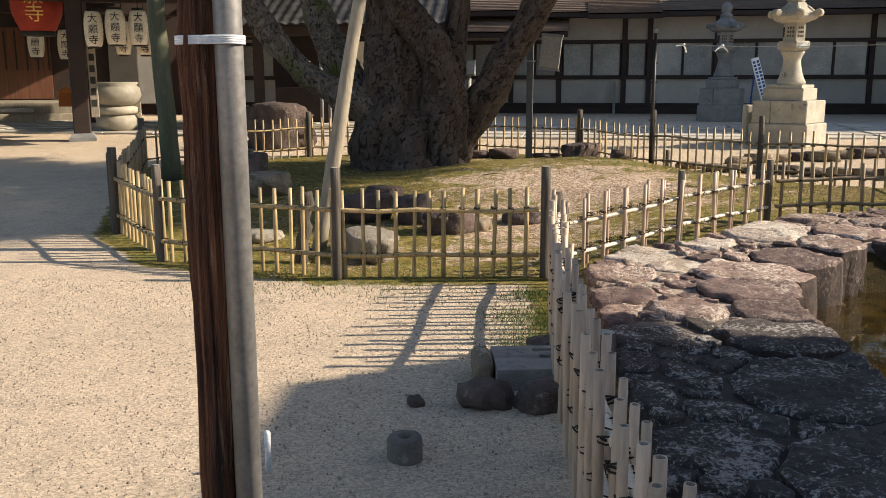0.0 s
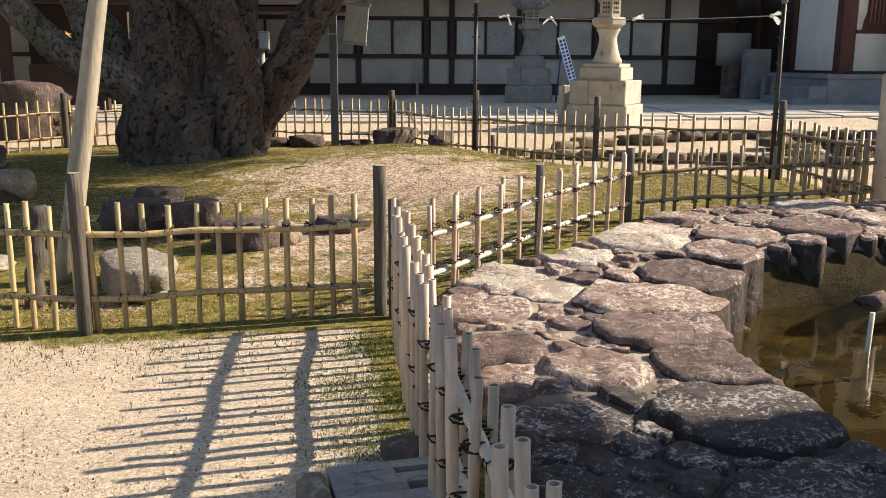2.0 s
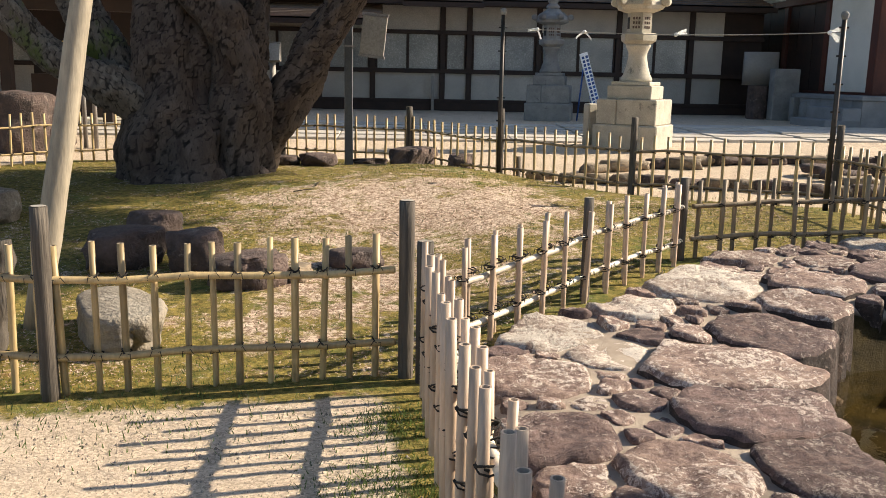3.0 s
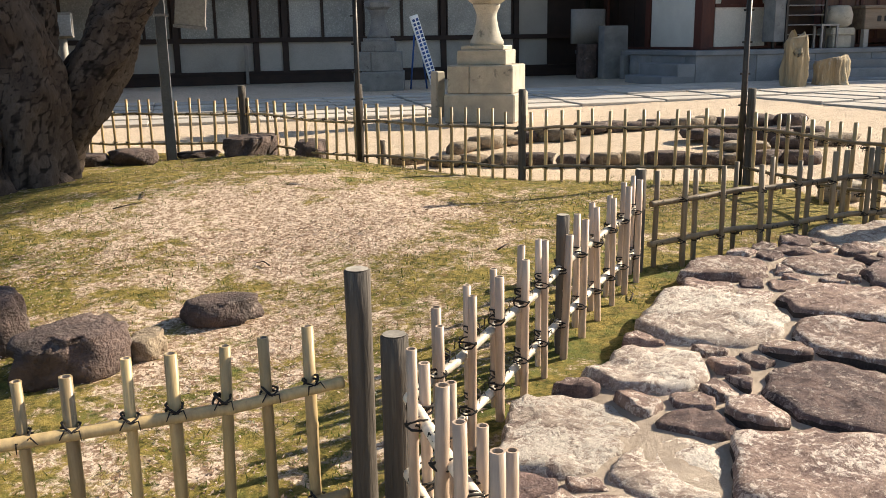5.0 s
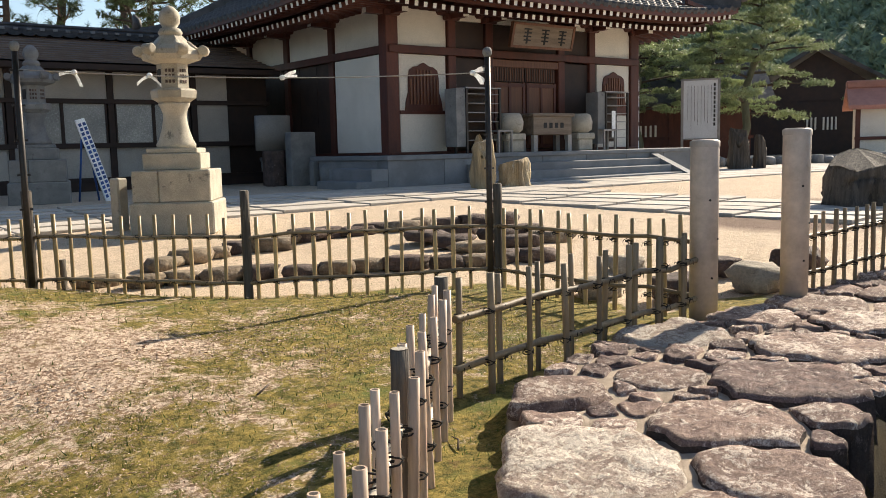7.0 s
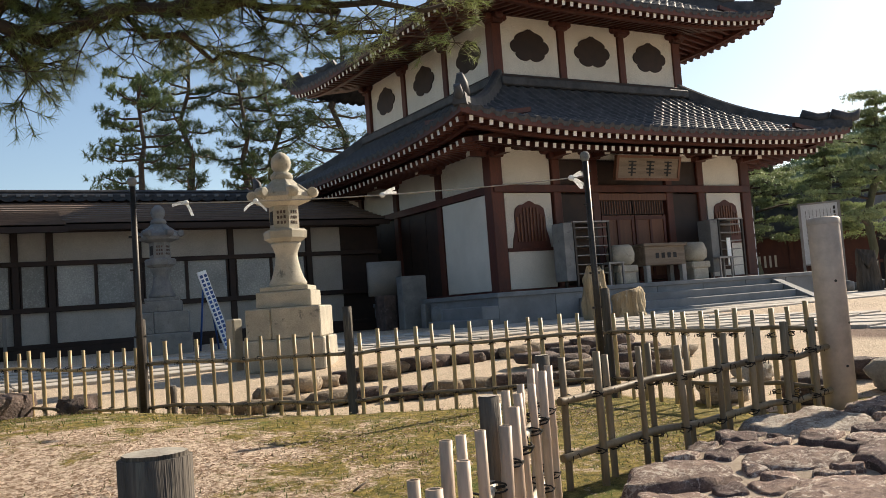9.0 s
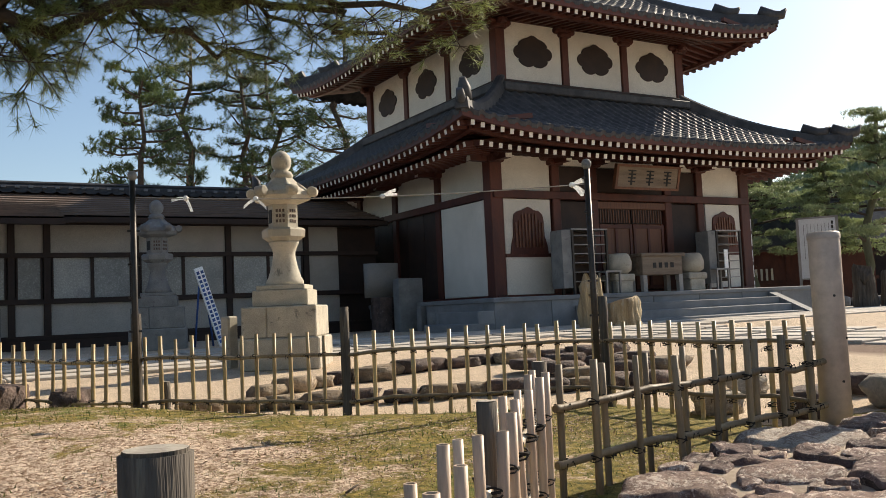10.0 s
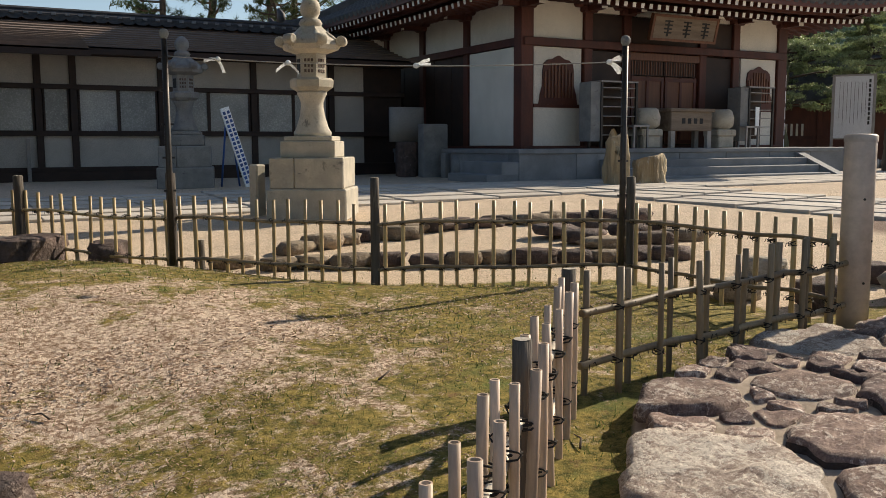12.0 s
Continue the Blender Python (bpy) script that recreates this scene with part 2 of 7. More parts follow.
def box(bm, x0, x1, y0, y1, z0, z1, bevel=0.0, mi=0):
    made = bmesh.ops.create_cube(bm, size=1.0)["verts"]
    for v in made:
        v.co = Vector((x0 + (v.co.x + 0.5) * (x1 - x0), y0 + (v.co.y + 0.5) * (y1 - y0), z0 + (v.co.z + 0.5) * (z1 - z0)))
    faces = {f for v in made for f in v.link_faces}
    for f in faces:
        f.material_index = mi
    if bevel:
        edges = list({e for v in made for e in v.link_edges})
        bmesh.ops.bevel(bm, geom=edges, offset=bevel, segments=1, affect="EDGES", clamp_overlap=True)
    return bm


def tube(bm, pts, radii, seg=10, cap=True, mi=0, wobble=0.0, seed=0):
    """A tapered tube through the points."""
    pts = [Vector(p) for p in pts]
    rings, side = [], None
    for i, p in enumerate(pts):
        d = (pts[min(i + 1, len(pts) - 1)] - pts[max(i - 1, 0)]).normalized()
        if side is None:
            side = d.orthogonal().normalized()
        side = (side - d * side.dot(d)).normalized()
        up = d.cross(side)
        ring = []
        for k in range(seg):
            a = 2 * math.pi * k / seg
            o = side * math.cos(a) + up * math.sin(a)
            r = radii[i] if not wobble else radii[i] * (1 + wobble * noise.noise(p * 2.1 + o * 1.7 + Vector((seed, 0, 0))))
            ring.append(bm.verts.new(p + o * r))
        rings.append(ring)
    for a, b in zip(rings, rings[1:]):
        for k in range(seg):
            f = bm.faces.new((a[k], a[(k + 1) % seg], b[(k + 1) % seg], b[k]))
            f.smooth, f.material_index = True, mi
    if cap:
        for ring, flip in ((rings[0], True), (rings[-1], False)):
            f = bm.faces.new(ring[::-1] if flip else ring)
            f.material_index = mi
    return rings


def lathe(bm, profile, seg=20, mi=0, smooth=True, centre=(0, 0), spin=0.0, closed=True):
    """Turns (radius, height) pairs about the upright axis."""
    rings = []
    for r, z in profile:
        rings.append([bm.verts.new((centre[0] + r * math.cos(2 * math.pi * k / seg + spin), centre[1] + r * math.sin(2 * math.pi * k / seg + spin), z)) for k in range(seg)])
    for a, b in zip(rings, rings[1:]):
        for k in range(seg):
            f = bm.faces.new((a[k], a[(k + 1) % seg], b[(k + 1) % seg], b[k]))
            f.smooth, f.material_index = smooth, mi
    if closed:
        bm.faces.new(rings[0][::-1]).material_index = mi
        bm.faces.new(rings[-1]).material_index = mi


def mesh_of(name, bm, *mats):
    me = bpy.data.meshes.new(name)
    bmesh.ops.recalc_face_normals(bm, faces=bm.faces[:])
    bm.to_mesh(me)
    bm.free()
    for m in mats:
        me.materials.append(M[m] if isinstance(m, str) else m)
    return me


def part(name, bm, material, parent=None, label="", m=None):
    """Links a bmesh (or a mesh made before) as one object under its thing."""
    data = bm if isinstance(bm, bpy.types.Mesh) else mesh_of(name, bm, *(material if isinstance(material, (tuple, list)) else (material,)))
    ob = new(name, data)
    ob.parent = parent
    if m is not None:
        ob.matrix_basis = m
    return tagged(ob, label)


def thing(name, label, category, m=None, group="", kind=""):
    ob = new(name)
    ob.empty_display_size = 0.2
    if m is not None:
        ob.matrix_basis = m
    return tagged(ob, label, category, group, kind)


def block(name, dims, material, parent=None, bevel=0.0, label="", m=None):
    return part(name, box(bmesh.new(), *dims, bevel), material, parent, label, m)


def rocky(bm, size, seed, sub=3, rough=0.28, flat=0.0, cuts=15, keep=0.6):
    """A boulder: a ball pushed about by noise, flattened below and, where asked, above."""
    start = len(bm.verts)
    bmesh.ops.create_icosphere(bm, subdivisions=sub, radius=1.0)
    bm.verts.ensure_lookup_table()
    off = Vector((seed * 3.7, seed * 1.3, seed * 2.1))
    for v in bm.verts[start:]:
        d = v.co.normalized()
        # facets: cut the ball by a few random planes
        r = 1.0
        rng = random.Random(seed)
        for k in range(cuts):
            nrm = Vector((rng.gauss(0, 1), rng.gauss(0, 1), rng.gauss(0, 0.8))).normalized()
            c = d.dot(nrm)
            if c > 0:
                r = min(r, rng.uniform(keep, keep + 0.26) / c)
        r *= 1 + rough * 0.5 * noise.noise(d * 1.9 + off) + rough * 0.3 * noise.noise(d * 5 + off) + rough * 0.14 * noise.noise(d * 13 + off)
        z = d.z * r
        if flat and z > flat:
            z = flat + (z - flat) * 0.15
        v.co = Vector((d.x * r * size[0], d.y * r * size[1], max(z, -0.45) * size[2]))
    for f in bm.faces:
        f.smooth = True
    return bm



# ---- the ground ----
ISLAND = [(1.27, 7.13), (-0.21, 7.01), (-1.68, 7.51), (-2.55, 8.62), (-4.1, 13.0), (-2.1, 14.65), (0.5, 15.2), (2.09, 14.47), (2.96, 13.1), (4.04, 11.77), (5.63, 10.86), (5.51, 9.02), (3.33, 8.93), (2.39, 8.08)]
POND = [(2.6, -8), (2.6, 3.0), (2.62, 4.5), (2.66, 5.5), (2.7, 6.5), (3.0, 7.1), (3.6, 7.4), (4.3, 7.5), (5.2, 7.7), (6.4, 7.95), (7.5, 7.8), (7.5, 6.95), (6.7, 6.8), (6.7, -8)]
PATH_AREA = [(1.5, -3), (1.5, 6.4), (1.55, 7.0), (1.9, 7.55), (2.4, 7.75), (3.1, 8.35), (3.5, 8.7), (4.5, 8.92), (5.3, 8.82), (6.3, 8.85), (9.5, 8.8), (9.5, 7.95), (7.5, 7.9), *POND[9::-1], (2.58, -3)]
WATER = -0.12


def signed_distance(poly, x, y):
    """Metres inside the outline (positive) or outside it (negative)."""
    x, y = np.asarray(x, float), np.asarray(y, float)
    best, inside = np.full(x.shape, 1e9), np.zeros(x.shape, bool)
    for (ax, ay), (bx, by) in zip(poly, poly[1:] + poly[:1]):
        dx, dy = bx - ax, by - ay
        k = np.clip(((x - ax) * dx + (y - ay) * dy) / (dx * dx + dy * dy), 0, 1)
        best = np.minimum(best, np.hypot(x - ax - k * dx, y - ay - k * dy))
        cross = ((ay > y) != (by > y)) & (x < dx * (y - ay) / (dy if dy else 1e-9) + ax)
        inside ^= cross
    return np.where(inside, best, -best)


def smooth(v, lo, hi):
    k = np.clip((np.asarray(v, float) - lo) / (hi - lo), 0, 1)
    return k * k * (3 - 2 * k)


def path_top(x, y):
    x, y = np.asarray(x, float), np.asarray(y, float)
    return 0.125 + 0.055 * np.clip(x - 1.7, 0, 2.3) * smooth(y, 6.4, 7.8) + 0.015 * np.clip(x - 1.7, 0, 1)


def ground_height(x, y):
    """The yard rises gently towards the halls; the islet is a low mound; the pond is a hollow."""
    x, y = np.asarray(x, float), np.asarray(y, float)
    r = np.maximum(y, 0.6 * x + 0.8 * y + 1)
    h = np.clip(r - 7.6, 0, 14.4) * 0.0305 + np.clip(r - 22, 0, 18) * 0.006
    isl = smooth(signed_distance(ISLAND, x, y), -0.1, 0.5)
    h = h + isl * (0.09 * smooth(x, 1.2, 2.6) + 0.2 * np.exp(-((x - 1.35) ** 2 + (y - 12.0) ** 2) / 3.2))
    strip = smooth(x, 1.3, 1.7) * smooth(y, 0, 1) * (1 - smooth(y, 9.0, 9.5))
    h = h + strip * (1 - isl) * 0.06
    pa = smooth(signed_distance(PATH_AREA, x, y), -0.05, 0.12)
    h = h * (1 - pa) + (path_top(x, y) - 0.014) * pa
    po = smooth(signed_distance(POND, x, y), -0.02, 0.22)
    return h * (1 - po) - 0.55 * po


def gh(x, y):
    return float(ground_height(x, y))


def spread(lo, hi, step, far, grow=1.22):
    mid = list(np.arange(lo, hi + step / 2, step))
    out, d, v = [], step, hi
    while v < far:
        d *= grow
        v += d
        out.append(v)
    back, d, v = [], step, lo
    while v > -far:
        d *= grow
        v -= d
        back.append(v)
    return np.array(back[::-1] + mid + out)


def ground_material():
    m, n, l, b = nodes_of("yard_ground")
    v = vec_of(n, l, (1, 1, 1), False)

    def attr(name):
        a = n.new("ShaderNodeAttribute")
        a.attribute_name = name
        return a.outputs["Fac"]
    broad, mid, fine = noise_of(n, l, v, 0.7, 4), noise_of(n, l, v, 5, 5, 0.65), noise_of(n, l, v, 130, 3, 0.7)
    peb = n.new("ShaderNodeTexVoronoi")
    peb.inputs["Scale"].default_value = 105
    l.new(v, peb.inputs["Vector"])
    sep = n.new("ShaderNodeSeparateColor")
    l.new(peb.outputs["Color"], sep.inputs[0])
    # decomposed granite: pale sand with pebbles
    sand = mix_of(n, l, ramp_of(n, l, broad, 0.3, 0.7), (0.65, 0.515, 0.375), (0.57, 0.455, 0.33))
    sand = mix_of(n, l, ramp_of(n, l, mid, 0.5, 0.75, 0, 0.55), sand, (0.36, 0.29, 0.22))
    sand = mix_of(n, l, 0.55, sand, mix_of(n, l, sep.outputs[0], (0.4, 0.38, 0.36), (1.35, 1.36, 1.38)), "MULTIPLY")
    # islet: pale flaky litter and grit over brown soil, where the moss has worn off
    flake = n.new("ShaderNodeTexVoronoi")
    flake.inputs["Scale"].default_value = 62
    warp = n.new("ShaderNodeVectorMath")
    warp.operation = "ADD"
    l.new(v, warp.inputs[0])
    l.new(mix_of(n, l, 0.05, (0.0, 0.0, 0.0), noise_color(n, l, v, 40)), warp.inputs[1])
    l.new(warp.outputs[0], flake.inputs["Vector"])
    fsep = n.new("ShaderNodeSeparateColor")
    l.new(flake.outputs["Color"], fsep.inputs[0])
    grit = mix_of(n, l, ramp_of(n, l, fsep.outputs[0], 0.2, 0.75), (0.25, 0.16, 0.105), (0.72, 0.575, 0.44))
    grit = mix_of(n, l, ramp_of(n, l, noise_of(n, l, v, 11, 6, 0.75), 0.52, 0.66, 0, 0.8), grit, (0.22, 0.135, 0.08))
    clump = noise_of(n, l, v, 17, 7, 0.78)
    moss = mix_of(n, l, ramp_of(n, l, clump, 0.4, 0.62), (0.07, 0.07, 0.012), (0.35, 0.26, 0.07))
    moss = mix_of(n, l, ramp_of(n, l, noise_of(n, l, v, 2.3, 6, 0.7), 0.53, 0.66, 0, 0.7), moss, (0.115, 0.15, 0.035))
    moss = mix_of(n, l, ramp_of(n, l, noise_of(n, l, v, 7, 7, 0.75), 0.57, 0.66, 0, 0.75), moss, (0.17, 0.09, 0.045))
    moss = mix_of(n, l, 0.8, moss, mix_of(n, l, fine, (0.35, 0.35, 0.35), (1.5, 1.5, 1.5)), "MULTIPLY")
    patch = math_of(n, l, "ADD", attr("moss"), math_of(n, l, "MULTIPLY", math_of(n, l, "SUBTRACT", noise_of(n, l, v, 2.6, 10, 0.85, 0.3), 0.5), 3.0))
    isl = mix_of(n, l, ramp_of(n, l, patch, 0.42, 0.62), grit, moss)
    edge = math_of(n, l, "ADD", attr("islet"), math_of(n, l, "MULTIPLY", math_of(n, l, "SUBTRACT", noise_of(n, l, v, 4, 6, 0.7), 0.5), 1.1))
    col = mix_of(n, l, ramp_of(n, l, edge, 0.4, 0.6), sand, isl)
    soil = mix_of(n, l, sep.outputs[2], (0.13, 0.085, 0.06), (0.26, 0.18, 0.135))
    col = mix_of(n, l, ramp_of(n, l, attr("soil"), 0.35, 0.65), col, soil)
    mor = mix_of(n, l, ramp_of(n, l, mid, 0.35, 0.65), (0.50, 0.41, 0.32), (0.33, 0.265, 0.205))
    # shade over the near end of the path is painted into the mortar colour
    mor = mix_of(n, l, attr("near_shade"), mor, mix_of(n, l, ramp_of(n, l, mid, 0.35, 0.65), (0.1, 0.08, 0.068), (0.055, 0.043, 0.038)))
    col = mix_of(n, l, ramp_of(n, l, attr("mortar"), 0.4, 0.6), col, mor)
    bed = mix_of(n, l, ramp_of(n, l, mid, 0.35, 0.65), (0.06, 0.042, 0.013), (0.01, 0.008, 0.003))
    col = mix_of(n, l, ramp_of(n, l, attr("bed"), 0.4, 0.6), col, bed)
    l.new(col, b.inputs["Base Color"])
    b.inputs["Roughness"].default_value = 0.95
    b.inputs["Specular IOR Level"].default_value = 0.2
    hgt = math_of(n, l, "ADD", math_of(n, l, "MULTIPLY", fine, 0.5), math_of(n, l, "ADD", math_of(n, l, "MULTIPLY", clump, 1.6), math_of(n, l, "MULTIPLY", fsep.outputs[1], 0.25)))
    bump_of(n, l, b, hgt, 0.75, 0.014)
    return m


def build_ground():
    xs, ys = spread(-6, 9, 0.1, 1500), spread(1.5, 16, 0.1, 1500)
    gx, gy = np.meshgrid(xs, ys)
    z = ground_height(gx, gy)
    near = (np.abs(gx) < 30) & (np.abs(gy) < 40)
    z = z + near * np.vectorize(lambda a, b: 0.012 * noise.noise(Vector((a * 1.3, b * 1.3, 0))) + 0.006 * noise.noise(Vector((a * 5, b * 5, 3))))(gx, gy)
    w, h = len(xs), len(ys)
    verts = np.stack([gx, gy, z], -1).reshape(-1, 3)
    idx = np.arange(w * h).reshape(h, w)
    faces = np.stack([idx[:-1, :-1], idx[:-1, 1:], idx[1:, 1:], idx[1:, :-1]], -1).reshape(-1, 4)
    me = bpy.data.meshes.new("ground")
    me.from_pydata(verts.tolist(), [], faces.tolist())
    for p in me.polygons:
        p.use_smooth = True
    x, y = verts[:, 0], verts[:, 1]
    isl, pa, po = signed_distance(ISLAND, x, y), signed_distance(PATH_AREA, x, y), signed_distance(POND, x, y)
    islet = smooth(isl, -0.4, 0.0)
    strip = smooth(x, 1.15, 1.3) * (1 - smooth(x, 6, 7)) * smooth(y, 3.2, 4) * (1 - smooth(y, 9.2, 9.7))
    strip = np.maximum(strip, smooth(x, 0.95, 1.3) * (1 - smooth(x, 1.5, 1.8)) * smooth(y, 4.9, 5.4) * (1 - smooth(y, 7.1, 7.2)) * 0.85)
    islet = np.maximum(islet, strip)
    # bare grit in the middle of the islet and along the front, moss round the edges
    bare = np.maximum.reduce([np.exp(-(((x - 1.9) / 1.45) ** 2 + ((y - 10.7) / 1.35) ** 2) * 1.1), 0.68 * np.exp(-(((x - 1.25) / 0.85) ** 2 + ((y - 8.9) / 0.8) ** 2)), 0.5 * np.exp(-(((x - 0.9) / 0.9) ** 2 + ((y - 8.1) / 0.55) ** 2))])
    mossy = 0.8 - 0.62 * bare
    soil = np.exp(-(((x - 12.3) / 2.6) ** 2 + ((y - 11.3) / 1.5) ** 2) ** 2)
    # near_shade: painted shade on the mortar, fading out from y 5.2 to 6
    for name, vals in (("islet", islet), ("moss", mossy), ("mortar", smooth(pa, -0.04, 0.04)), ("bed", smooth(po, -0.06, 0.0)), ("soil", soil), ("near_shade", 1 - smooth(y, 5.2, 6.0))):
        a = me.attributes.new(name, "FLOAT", "POINT")
        a.data.foreach_set("value", np.asarray(vals, np.float32))
    me.materials.append(ground_material())
    tagged(new("ground", me), "pale sandy yard with a mossy islet and a stony pond bed", "ground", kind="structure")


def build_water():
    m, n, l, b = nodes_of("pond_water")
    b.inputs["Base Color"].default_value = (0.5, 0.43, 0.2, 1)
    b.inputs["Roughness"].default_value = 0.02
    b.inputs["IOR"].default_value = 1.33
    b.inputs["Transmission Weight"].default_value = 1.0
    bump_of(n, l, b, noise_of(n, l, vec_of(n, l, (1, 1, 1), False), 5, 3), 0.05, 0.02)
    bm = bmesh.new()
    f = bm.faces.new([bm.verts.new((x, y, WATER)) for x, y in POND])
    ob = part("water", bm, m)
    ob.visible_shadow = False
    tagged(ob, "still brownish pond water reflecting the sky", "pond", kind="structure")


build_ground()
build_water()

# ---- bamboo fences ----
def bamboo_mesh(name, length, r, mats, seed):
    """A cane with nodes, cut above a joint so that its top is hollow."""
    rng = random.Random(seed)
    bm = bmesh.new()
    n1 = rng.uniform(0.12, 0.3) * length
    prof = [(r * 0.97, 0.0)]
    for zz in (n1, n1 + 0.42 * length):
        prof += [(r, zz - 0.012), (r * 1.1, zz), (r, zz + 0.012)]
    prof += [(r * 0.98, length), (r * 0.7, length), (r * 0.68, length - 0.035)]
    rings = []
    for rr, z in prof:
        rings.append([bm.verts.new((rr * math.cos(2 * math.pi * k / 9), rr * math.sin(2 * math.pi * k / 9), z)) for k in range(9)])
    for i, (a, b) in enumerate(zip(rings, rings[1:])):
        for k in range(9):
            f = bm.faces.new((a[k], a[(k + 1) % 9], b[(k + 1) % 9], b[k]))
            f.smooth = i < len(prof) - 3
            f.material_index = 1 if i >= len(prof) - 2 else 0
    bm.faces.new(rings[-1]).material_index = 1
    return mesh_of(name, bm, *mats)


def tie_mesh():
    """A black palm-cord lashing: crossed loops round cane and rail, with two loose ends."""
    bm = bmesh.new()
    for s in (1, -1):
        loop = [(0.021 * math.cos(a), 0.03 * math.sin(a), s * 0.013 * math.cos(a)) for a in np.linspace(0, 2 * math.pi, 9)]
        tube(bm, loop, [0.0032] * 9, 4, False)
    tube(bm, [(-0.02, 0, 0), (0.0, 0.031, 0.005), (0.02, 0, 0.0)], [0.0042] * 3, 4)
    for s in (1, -1):
        tube(bm, [(0.004 * s, -0.028, 0), (0.016 * s, -0.036, 0.008), (0.024 * s, -0.036, -0.016)], [0.0028, 0.0024, 0.0015], 4)
    return mesh_of("tie", bm, "cord")


TIE = tie_mesh()
CANES = {}


def cane(kind, length, seed):
    key = (kind, round(length, 2), seed % 3)
    if key not in CANES:
        CANES[key] = bamboo_mesh("picket", length, 0.015 + 0.0015 * (seed % 3 - 1), (kind, "bamboo_in"), seed % 3 + 5)
    return CANES[key]


def rail(th, a, b, r, kind, rng):
    a, b = Vector(a), Vector(b)
    n = max(3, int((b - a).length / 0.28))
    pts, rad = [], []
    for i in range(n + 1):
        p = a.lerp(b, i / n)
        d = (b - a).normalized()
        wob = Vector((rng.uniform(-1, 1), rng.uniform(-1, 1), rng.uniform(-1, 1))) * 0.004
        if 0 < i < n:
            wob += Vector((0, 0, 0.03 * noise.noise(Vector((p.x * 2.3, p.y * 2.3, a.z * 0.9)))))
        for k, s in ((-0.012, 1.0), (0.0, 1.13), (0.012, 1.0)):
            pts.append(p + d * k + wob)
            rad.append(r * s)
    bm = bmesh.new()
    tube(bm, pts, rad, 9)
    part("rail", bm, kind, th)


def round_post(th, x, y, z0, h, r, lean=(0, 0), kind="post", name="post", label=""):
    bm = bmesh.new()
    rng = random.Random(int(x * 100) + int(y * 77))
    n = 7
    pts = [(x + lean[0] * i / n, y + lean[1] * i / n, z0 - 0.08 + (h + 0.08) * i / n) for i in range(n + 1)]
    tube(bm, pts, [r * rng.uniform(0.97, 1.04) for _ in pts], 12, wobble=0.08, seed=rng.random() * 9)
    top = [f for f in bm.faces if len(f.verts) == 12 and f.calc_center_median().z > z0 + h * 0.5]
    for f in top:
        f.material_index = 1
    bmesh.ops.bevel(bm, geom=[e for f in top for e in f.edges], offset=r * 0.12, segments=2, affect="EDGES")
    return part(name, bm, (kind, "post_top"), th, label)


def fence(label, pts, base, height=0.64, rails=(0.17, 0.5), gap=0.118, kind="bamboo", rail_kind="bamboo", rail_r=0.016, both_sides=False, posts=(), post_h=0.8, ends=(0.06, 0.06), tall=0.0, seed=1):
    """Upright canes lashed to two rails; posts at the corners. base: ground under a point."""
    rng = random.Random(seed)
    th = thing("bamboo_fence", label, "fence", group="bamboo fences round the islet")
    for i, (a, b) in enumerate(zip(pts, pts[1:])):
        a, b = Vector((*a, 0)), Vector((*b, 0))
        d = (b - a).normalized()
        nrm = Vector((-d.y, d.x, 0))
        za, zb = base(a.x, a.y), base(b.x, b.y)
        for rh in rails:
            rail(th, (*a.xy, za + rh), (*b.xy, zb + rh), rail_r, rail_kind, rng)
        length = (b - a).length
        n = max(1, round((length - sum(ends)) / gap))
        for k in range(n + 1):
            s = ends[0] + (length - sum(ends)) * k / n + rng.uniform(-0.012, 0.012)
            p = a.lerp(b, s / length)
            side = (1 if (k % 2 == 0) else -1) if both_sides else -1
            off = nrm * side * (rail_r + 0.017)
            z = base(p.x, p.y)
            dz = rng.uniform(-0.018, 0.018) + (tall if both_sides and k % 2 else 0)
            m = Matrix.Translation((p.x + off.x, p.y + off.y, z - 0.05 + dz)) @ Euler((rng.gauss(0, 0.013), rng.gauss(0, 0.013), rng.uniform(0, 6))).to_matrix().to_4x4()
            part("picket", cane(kind, height + 0.05, rng.randrange(3)), None, th, m=m)
            for rh in rails:
                tm = Matrix.Translation((p.x + off.x * 0.6, p.y + off.y * 0.6, z + rh + rng.uniform(-0.004, 0.004))) @ Euler((0, rng.uniform(-0.3, 0.3), math.atan2(d.y, d.x) + (math.pi if side < 0 else 0))).to_matrix().to_4x4()
                part("tie", TIE, None, th, m=tm)
    for x, y, h, r in posts:
        round_post(th, x, y, base(x, y), h, r)
    return th


fence("low yellowed bamboo fence lashed with black cord along the yard", [(1.2, 7.13), (-0.21, 7.01), (-1.68, 7.51), (-2.55, 8.62)], gh, 0.64, (0.17, 0.5), 0.118, "bamboo_yellow", "bamboo_yellow", posts=((1.262, 7.133, 0.802, 0.034), (-0.21, 7.0, 0.8, 0.034), (-1.72, 7.55, 0.76, 0.034), (-2.55, 8.62, 0.78, 0.04), (-2.62, 8.74, 0.72, 0.04)), seed=2)
fence("low pale bamboo fence with staggered canes, beside the stone path", [(1.345, 6.98), (1.295, 6.2), (1.25, 5.1), (1.245, 4.25)], gh, 0.61, (0.27, 0.48), 0.09, "bamboo", "bamboo_pale", both_sides=True, tall=0.05, posts=((1.335, 7.06, 0.635, 0.036),), seed=3)
